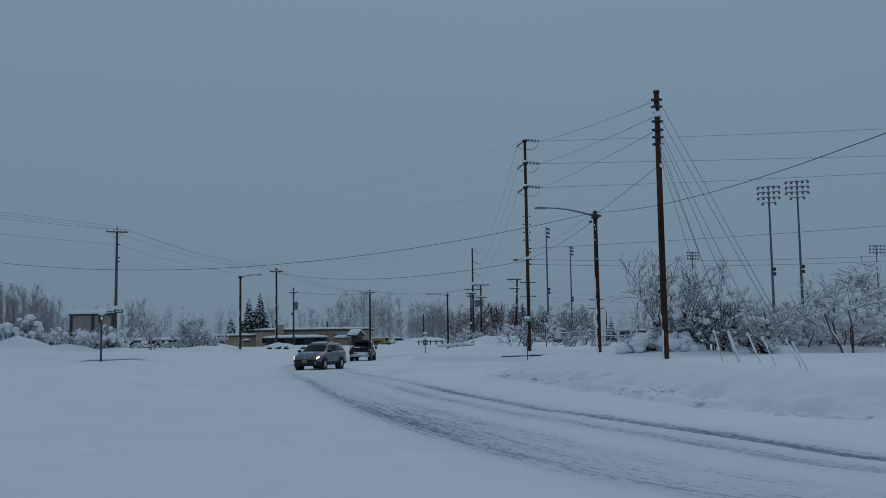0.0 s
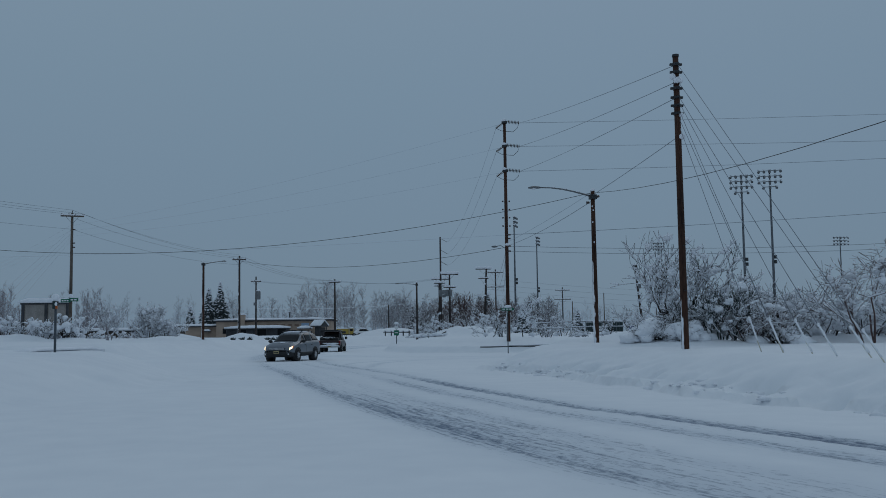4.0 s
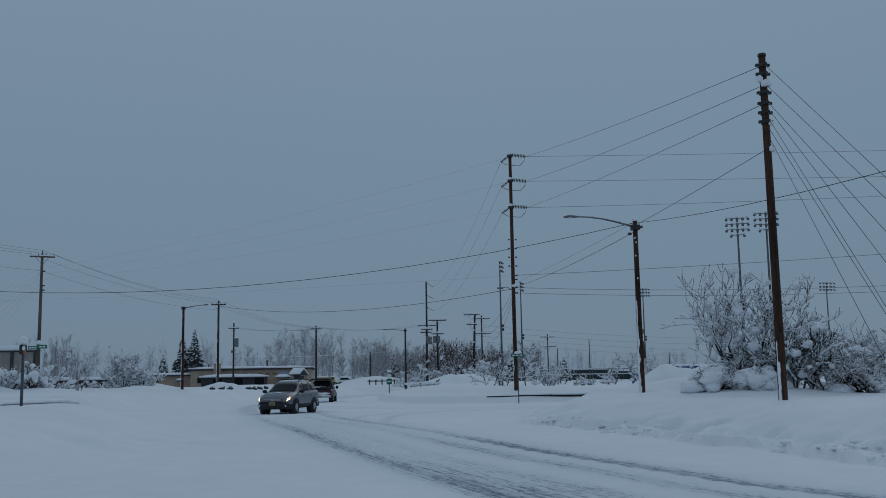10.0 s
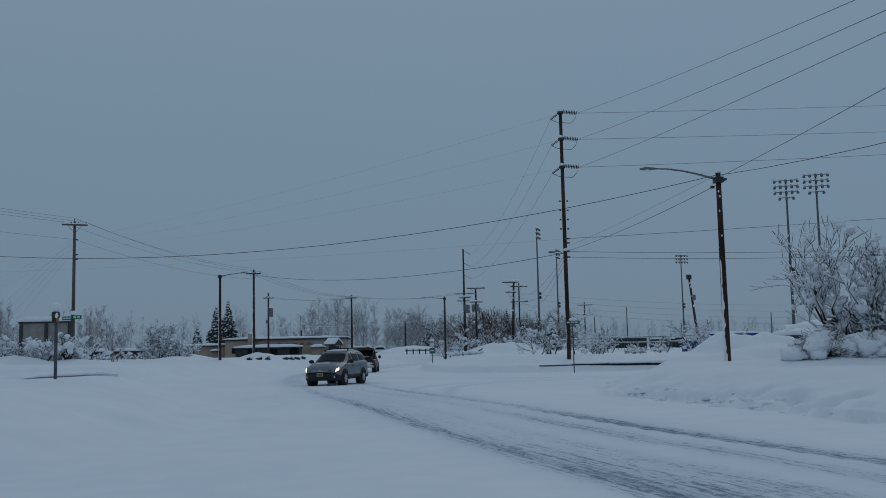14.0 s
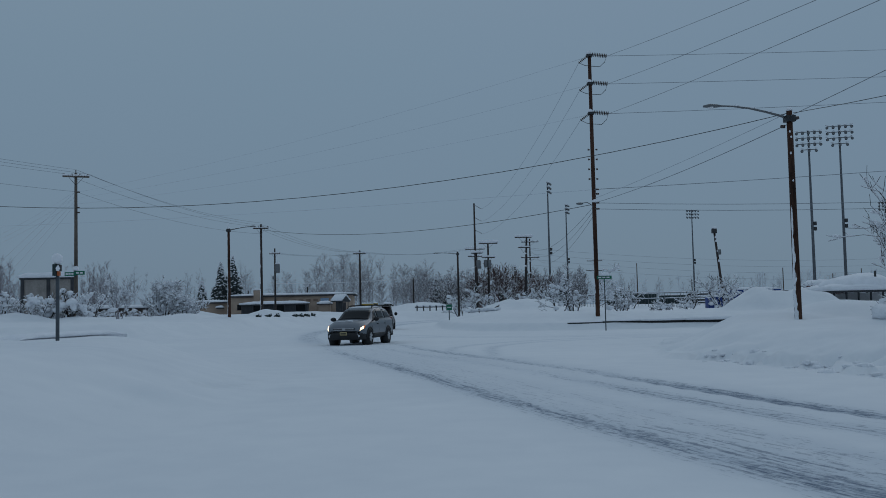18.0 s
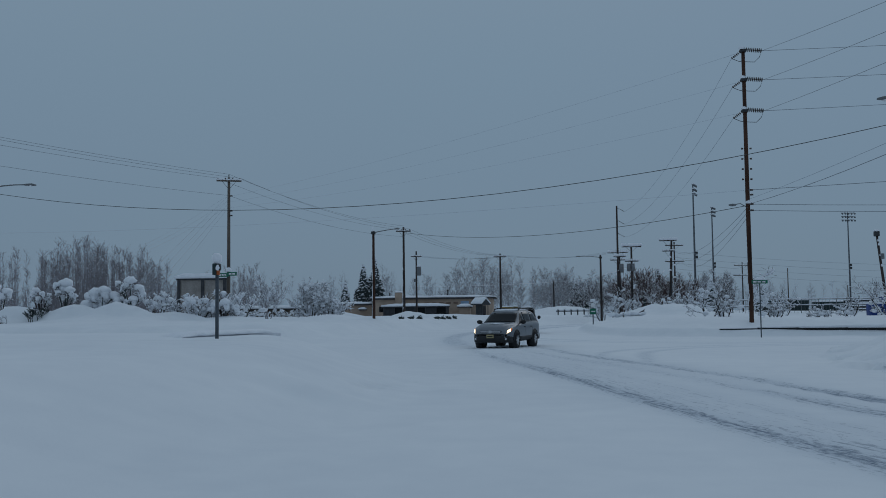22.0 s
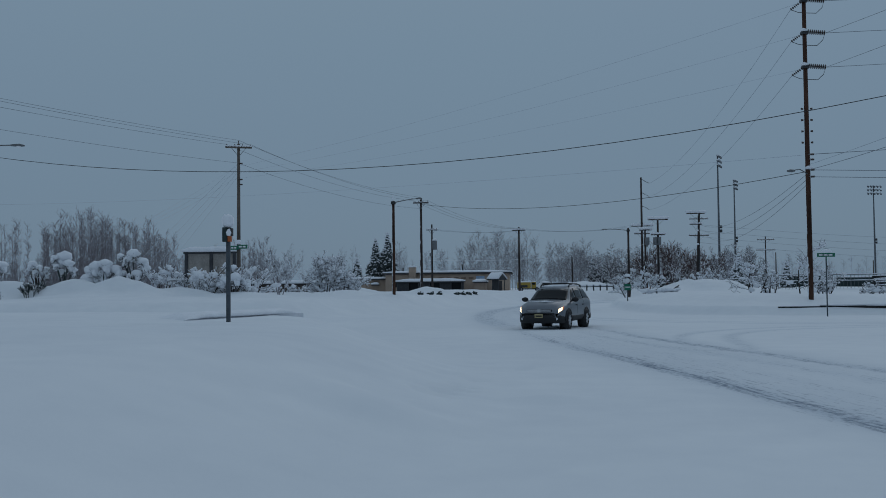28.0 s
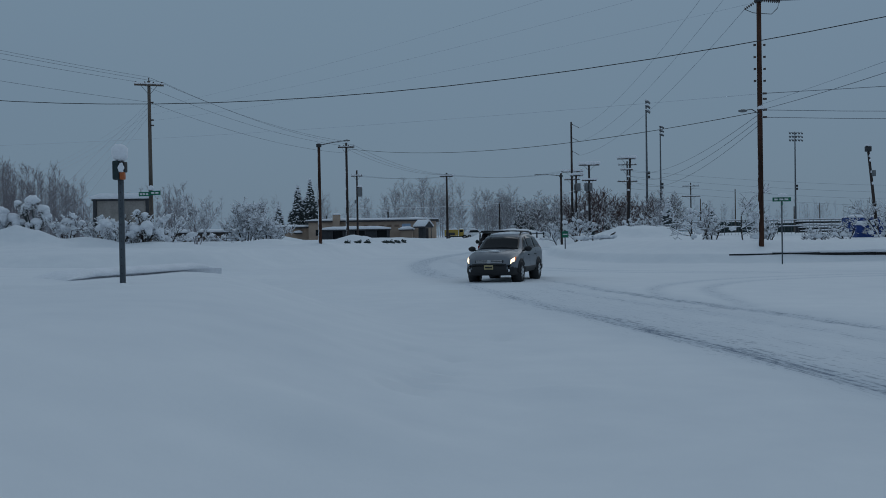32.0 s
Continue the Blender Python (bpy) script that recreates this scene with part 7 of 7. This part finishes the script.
def suv(x, y, z, rz):
    t = thing("car", (x, y, z), "silver-grey compact SUV with lit headlights and snow on its roof", "car", rz=rz)
    sk = CarSkin([(-2.30, 0.82), (-2.27, 1.00), (-2.19, 1.18), (-2.02, 1.43), (-1.85, 1.56), (-1.6, 1.63), (-1.0, 1.68), (-0.3, 1.68), (0.12, 1.635), (0.36, 1.545), (1.08, 1.12), (1.5, 1.07), (1.85, 0.995), (2.08, 0.90), (2.2, 0.79), (2.25, 0.70)],
                 [(-2.3, 1.10), (-1.0, 1.06), (1.1, 1.01), (2.25, 0.75)], [(-2.3, 0.45), (-2.1, 0.34), (-1.3, 0.30), (1.3, 0.28), (2.0, 0.30), (2.25, 0.38)],
                 [(-2.3, 0.76), (-2.15, 0.86), (-1.7, 0.905), (0, 0.91), (1.4, 0.905), (1.9, 0.87), (2.12, 0.79), (2.25, 0.66)],
                 [(-2.3, 0.72), (-2.0, 0.67), (-1.5, 0.66), (0.2, 0.67), (0.4, 0.69), (1.1, 0.79), (1.6, 0.73), (2.25, 0.50)])
    part("body", sk.body(-2.30, 2.25), SILVER, t)
    for s in (1, -1):
        part("side_window", sk.patch(0.10, 0.98, 7.05, 9.0, s, x1_top=0.36), GLASS, t)
        part("side_window", sk.patch(-0.90, 0.03, 7.05, 9.0, s), GLASS, t)
        part("side_window", sk.patch(-1.98, -0.98, 7.15, 8.9, s, x0_top=-1.62), GLASS, t)
        for xs_ in (0.065, -0.94):
            part("door_seam", sk.patch(xs_ - 0.007, xs_ + 0.007, 2.6, 7.0, s, 0.003, 1, 6), CLADDING, t)
        part("door_seam", sk.patch(1.0, 1.014, 2.6, 6.6, s, 0.003, 1, 6), CLADDING, t)
        part("sill", sk.patch(-0.98, 0.98, 0.9, 2.9, s, 0.018, 6, 4), CLADDING, t, "black plastic sill")
    part("windscreen", sk.patch(0.34, 1.05, 9.9, 12, 0, 0.006, 6, 10), GLASS, t)
    part("rear_window", sk.patch(-2.17, -1.90, 10.0, 12, 0, 0.006, 5, 10), GLASS, t)
    part("wiper", G().tube([sk.at(1.06, 10.3, 1, 0.02), sk.at(1.0, 11.2, 1, 0.03), sk.at(0.98, 12, 1, 0.03)], 0.01, 5), CLADDING, t)
    front = G()
    ring = [(1.72, 0.885), (1.95, 0.855), (2.12, 0.79), (2.23, 0.66), (2.285, 0.45), (2.295, 0.0), (2.285, -0.45), (2.23, -0.66), (2.12, -0.79), (1.95, -0.855), (1.72, -0.885)]
    lev = [(-0.10, 0.25), (0.0, 0.30), (0.008, 0.45), (0.006, 0.545), (-0.06, 0.58)]
    for dx, zz in lev:
        front.v += [(px_ + dx, py_ * (1 + dx * 0.3), zz) for px_, py_ in ring]
    m = len(ring)
    for i in range(len(lev) - 1):
        for j in range(m - 1):
            a = i * m + j
            front.f.append((a, a + m, a + m + 1, a + 1))
    front.f.append(tuple(range(m)))
    front.f.append(tuple((len(lev) - 1) * m + j for j in range(m - 1, -1, -1)))
    part("bumper_front", front, CLADDING, t, "black plastic front bumper")
    part("bumper_rear", G().box(-2.36, -1.72, -0.84, 0.84, 0.30, 0.60, 0.09), CLADDING, t, "black plastic rear bumper")
    for s in (1, -1):
        for xw in (1.31, -1.31):
            n = 16
            pts = [(xw + 0.44 * math.cos(math.pi * i / n), s * 0.885, 0.34 + 0.43 * math.sin(math.pi * i / n)) for i in range(n + 1)]
            part("wheel_arch", G().tube(pts, 0.05, 6), CLADDING, t, "black plastic wheel arch")
            # black disc: the wheel well's shade is put in as colour
            part("arch_shade_disc", G().tube([(xw, s * 0.62, 0.34), (xw, s * 0.912, 0.34)], 0.40, 20), CLADDING, t)
            wheel(t, xw, s * 0.83, 0.345)
        hl = part("headlight", sk.patch(2.02, 2.19, 5.1, 6.5, s, 0.010, 6, 5, x0_top=1.90, x1_top=2.12), HEADLIGHT, t, "lit headlight")
        part("indicator", sk.patch(1.93, 2.02, 5.2, 6.4, s, 0.010, 3, 4, x0_top=1.78, x1_top=1.90), AMBER, hl)
        mir = part("mirror", G().blob((0.80, s * 1.02, 1.13), (0.08, 0.14, 0.095), 2, 0.08, 2), CLADDING, t)
        part("mirror_stalk", G().tube([(0.84, s * 0.84, 1.06), (0.80, s * 0.96, 1.10)], 0.03, 6), CLADDING, mir)
        part("roof_rail", G().tube([(-1.62, s * 0.57, 1.60), (-1.5, s * 0.57, 1.70), (-0.5, s * 0.57, 1.745), (0.05, s * 0.57, 1.70), (0.14, s * 0.57, 1.61)], 0.025, 6), CLADDING, t)
        part("tail_lamp", sk.patch(-2.24, -2.08, 6.2, 8.8, s, 0.012, 3, 4, x0_top=-2.10, x1_top=-1.92), RED_LENS, t)
        for xd in (0.14, -0.86):
            part("door_handle", G().box(xd - 0.02, xd + 0.18, s * 0.915 - 0.02, s * 0.915 + 0.02, 0.90, 0.94, 0.01), DARK_METAL, t)
        part("fog_lamp", G().tube([(2.19, s * 0.66, 0.42), (2.235, s * 0.66, 0.42)], 0.055, 10), WHITE_PAINT, t)
    for xx in (-1.2, -0.25):
        part("roof_bar", G().tube([(xx, -0.57, 1.74), (xx, 0, 1.765), (xx, 0.57, 1.74)], 0.022, 6), CLADDING, t)
    gr = part("grille", G().box(2.10, 2.262, -0.50, 0.50, 0.655, 0.775, 0.05), CLADDING, t)
    for zz in (0.685, 0.745):
        part("grille_bar", G().box(2.25, 2.278, -0.46, 0.46, zz - 0.016, zz + 0.016, 0.008), ALLOY, gr)
    part("badge", G().box(2.268, 2.29, -0.07, 0.07, 0.655, 0.775, 0.015), ALLOY, gr)
    part("lower_grille", G().box(2.15, 2.268, -0.60, 0.60, 0.585, 0.645, 0.025), CLADDING, t)
    pl = part("number_plate", G().box(2.303, 2.318, -0.16, 0.16, 0.455, 0.605, 0.005), PLATE, t)
    part("plain_bar", G().box(2.318, 2.321, -0.12, 0.12, 0.50, 0.55), CLADDING, pl)
    g = G()
    snow_slab(g, -1.62, 0.12, -0.50, 0.50, 1.645, 0.065, 5, 0.2)
    part("roof_snow", g, SNOW, t)
    g = G()
    for k, (xx, yy, rr) in enumerate(((1.3, 0.3, 0.28), (1.4, -0.35, 0.25), (1.2, -0.1, 0.2), (1.5, 0.05, 0.22), (1.2, 0.6, 0.15), (1.25, -0.62, 0.16))):
        g.blob((xx, yy, sk.top(xx) - 0.018 - 0.03 * abs(yy)), (rr, rr * 1.1, 0.028), k, 0.4, 2)
    part("bonnet_snow", g, SNOW, t)
    return t


def pickup(x, y, z, rz):
    t = thing("pickup_truck", (x, y, z), "dark maroon pickup truck with a rack over its snowy bed", "truck", rz=rz)
    part("body", loft([(-2.8, 0.50, 1.02, 0.90), (-2.7, 0.42, 1.06, 0.95), (-1.0, 0.40, 1.07, 0.97), (0.6, 0.40, 1.06, 0.97), (1.5, 0.42, 1.05, 0.97), (2.3, 0.45, 1.0, 0.93), (2.7, 0.5, 0.92, 0.86), (2.82, 0.55, 0.82, 0.78)], 0.97), MAROON, t)
    gh, hw = cabin([(-0.75, 1.0), (-0.70, 1.72), (-0.2, 1.82), (0.55, 1.80), (0.8, 1.72), (1.45, 1.0)], 0.92, 0.70, 1.0, 1.82)
    part("cabin", gh, MAROON, t)
    side_pane(t, [(1.2, 1.1), (0.78, 1.62), (0.35, 1.68), (0.35, 1.1)], hw)
    side_pane(t, [(0.25, 1.1), (0.25, 1.68), (-0.55, 1.68), (-0.6, 1.1)], hw)
    part("rear_window", G().box(-0.755, -0.735, -0.62, 0.62, 1.2, 1.6, 0.01), GLASS, t)
    part("tailgate", G().box(-2.86, -2.80, -0.80, 0.80, 0.60, 1.04, 0.02), MAROON, t)
    part("tailgate_snow", G().blob((-2.85, -0.05, 0.76), (0.035, 0.55, 0.10), 3, 0.8, 3), SNOW, t, "snow crusted on the tailgate")
    part("bumper_rear", G().box(-2.98, -2.75, -0.88, 0.88, 0.42, 0.58, 0.04), ALLOY, t, "dull chrome rear bumper")
    part("bumper_front", G().box(2.7, 2.95, -0.88, 0.88, 0.42, 0.64, 0.05), ALLOY, t)
    part("bumper_snow", snow_slab(G(), -2.98, -2.80, -0.8, 0.8, 0.584, 0.07, 2, 0.3), SNOW, t)
    pl = part("number_plate", G().box(-2.995, -2.98, -0.16, 0.16, 0.43, 0.55, 0.004), PLATE, t)
    part("plain_bar", G().box(-2.999, -2.995, -0.12, 0.12, 0.47, 0.51), CLADDING, pl)
    for s in (1, -1):
        part("tail_lamp", G().box(-2.86, -2.70, s * 0.88 - 0.07, s * 0.88 + 0.07, 0.66, 1.0, 0.02), RED_LENS, t)
        part("headlight", G().box(2.66, 2.80, s * 0.66 - 0.14, s * 0.66 + 0.14, 0.72, 0.90, 0.03), WHITE_PAINT, t)
        part("mirror", G().blob((0.98, s * 1.10, 1.22), (0.08, 0.13, 0.14), 2, 0.08, 2), CLADDING, t)
        for xw in (1.75, -1.75):
            # black disc stands in for the shade inside the arch
            part("arch_shadow", G().tube([(xw, s * 0.66, 0.40), (xw, s * 0.972, 0.40)], 0.44, 20), CLADDING, t)
            wheel(t, xw, s * 0.87, 0.39, 0.26, 6)
        for xx in (-2.6, -1.05):
            part("rack_post", G().tube([(xx, s * 0.85, 1.05), (xx, s * 0.82, 1.78)], 0.03, 6), DARK_METAL, t)
        part("rack_rail", G().tube([(-2.8, s * 0.82, 1.80), (0.6, s * 0.80, 1.88)], 0.035, 6), DARK_METAL, t)
    part("rack_load", G().box(-2.75, -0.2, -0.75, 0.75, 1.82, 1.96, 0.05), CLADDING, t, "dark covered load on the rack")
    g = G()
    for k in range(9):
        g.blob((-2.4 + 0.19 * k, -0.5 + 0.37 * (k % 4), 1.10), (0.32, 0.3, 0.22), k, 0.5, 2)
    part("bed_load", g, CLADDING, t)
    part("bed_snow", G().blob((-1.8, 0.1, 1.25), (0.7, 0.55, 0.12), 3, 0.4, 2), SNOW, t)
    return t


suv(-1.75, 61.6, gz(-1.75, 61.6) - 0.02, math.atan2(-0.95, -0.31))
pickup(-0.75, 92.5, gz(-0.75, 92.5) - 0.02, math.atan2(1, 0.06))

# yellow truck parked by the porch
yt = thing("yellow_truck", (-2.4, 190, gz(-2.4, 190) - 0.05), "parked yellow work truck with snow on its cab", "truck")
yt.scale = (0.82, 0.82, 0.82)
part("box_body", G().box(-2.3, 0.5, -1.0, 1.0, 0.65, 1.9, 0.06), YELLOW, yt)
part("cab", G().box(0.6, 1.6, -0.95, 0.95, 0.6, 1.95, 0.14), YELLOW, yt)
part("bonnet", G().box(1.5, 2.4, -0.85, 0.85, 0.55, 1.25, 0.12), WHITE_PAINT, yt, "pale front end")
part("side_window", G().box(0.75, 1.45, -0.965, -0.95, 1.35, 1.8, 0.01), GLASS, yt)
part("locker", G().box(-2.0, -0.2, -1.03, -1.0, 0.8, 1.3, 0.01), DARK_METAL, yt)
part("chassis", G().box(-2.3, 2.3, -0.5, 0.5, 0.4, 0.62, 0.03), CLADDING, yt)
for xw in (-1.5, 1.75):
    for s in (1, -1):
        wheel(yt, xw, s * 0.88, 0.42, 0.28, 5)
part("roof_snow", snow_slab(G(), -2.3, 0.5, -1.0, 1.0, 1.904, 0.2, 3, 0.4), SNOW, yt)
part("cab_snow", snow_slab(G(), 0.65, 1.55, -0.9, 0.9, 1.954, 0.2, 4, 0.3), SNOW, yt)
wv = thing("car", (0.9, 193, gz(0.9, 193) - 0.05), "white car parked beside the yellow truck", "car", rz=0.3)
part("body", loft([(-2.1, 0.5, 0.9, 0.7), (-1.9, 0.35, 0.98, 0.85), (0, 0.3, 0.98, 0.88), (1.4, 0.35, 0.9, 0.85), (2.1, 0.5, 0.75, 0.7)], 0.88), WHITE_PAINT, wv)
gh, hw = cabin([(-1.6, 0.95), (-1.2, 1.45), (0.2, 1.5), (1.0, 0.95)], 0.82, 0.6, 0.95, 1.5)
part("cabin", gh, WHITE_PAINT, wv)
side_pane(wv, [(0.75, 1.0), (0.18, 1.4), (-1.1, 1.38), (-1.35, 1.0)], hw)
for xw in (-1.3, 1.3):
    for s in (1, -1):
        wheel(wv, xw, s * 0.8, 0.32, 0.2, 5)
part("roof_snow", snow_slab(G(), -1.2, 0.2, -0.55, 0.55, 1.5, 0.2, 6, 0.3), SNOW, wv)

# a crusted step of snow behind the post, hollow under its edge
ledge = G()
LEDGE_Z = (1.002, 0.978)
za, zb = LEDGE_Z
for k in range(25):
    f = k / 24
    x, y = -10.3 + 1.2 * f + 0.015 * math.sin(k * 1.3), 43.0 + 6.1 * f
    z = za + (zb - za) * f
    end = min(1.0, 6 * f, 6 * (1 - f))
    w = 0.008 * math.sin(k * 2.2)
    for back, up in ((0.14, -0.08 - 0.25 * f), (0.13, 0.018 * end), (0.0, 0.026 * end + w * 0.3), (-0.015, 0.075 * end + w), (0.05, 0.135 * end + w), (0.25, 0.165 * end), (0.9, 0.13 * end), (2.4, -0.25)):
        ledge.v.append((x - 0.98 * back * end, y + 0.19 * back * end, z + up))
for k in range(24):
    for j in range(7):
        a = k * 8 + j
        ledge.f.append((a, a + 1, a + 9, a + 8))
single("snow_ledge", ledge, SNOW, "overhanging crust of snow behind the post", "snow")
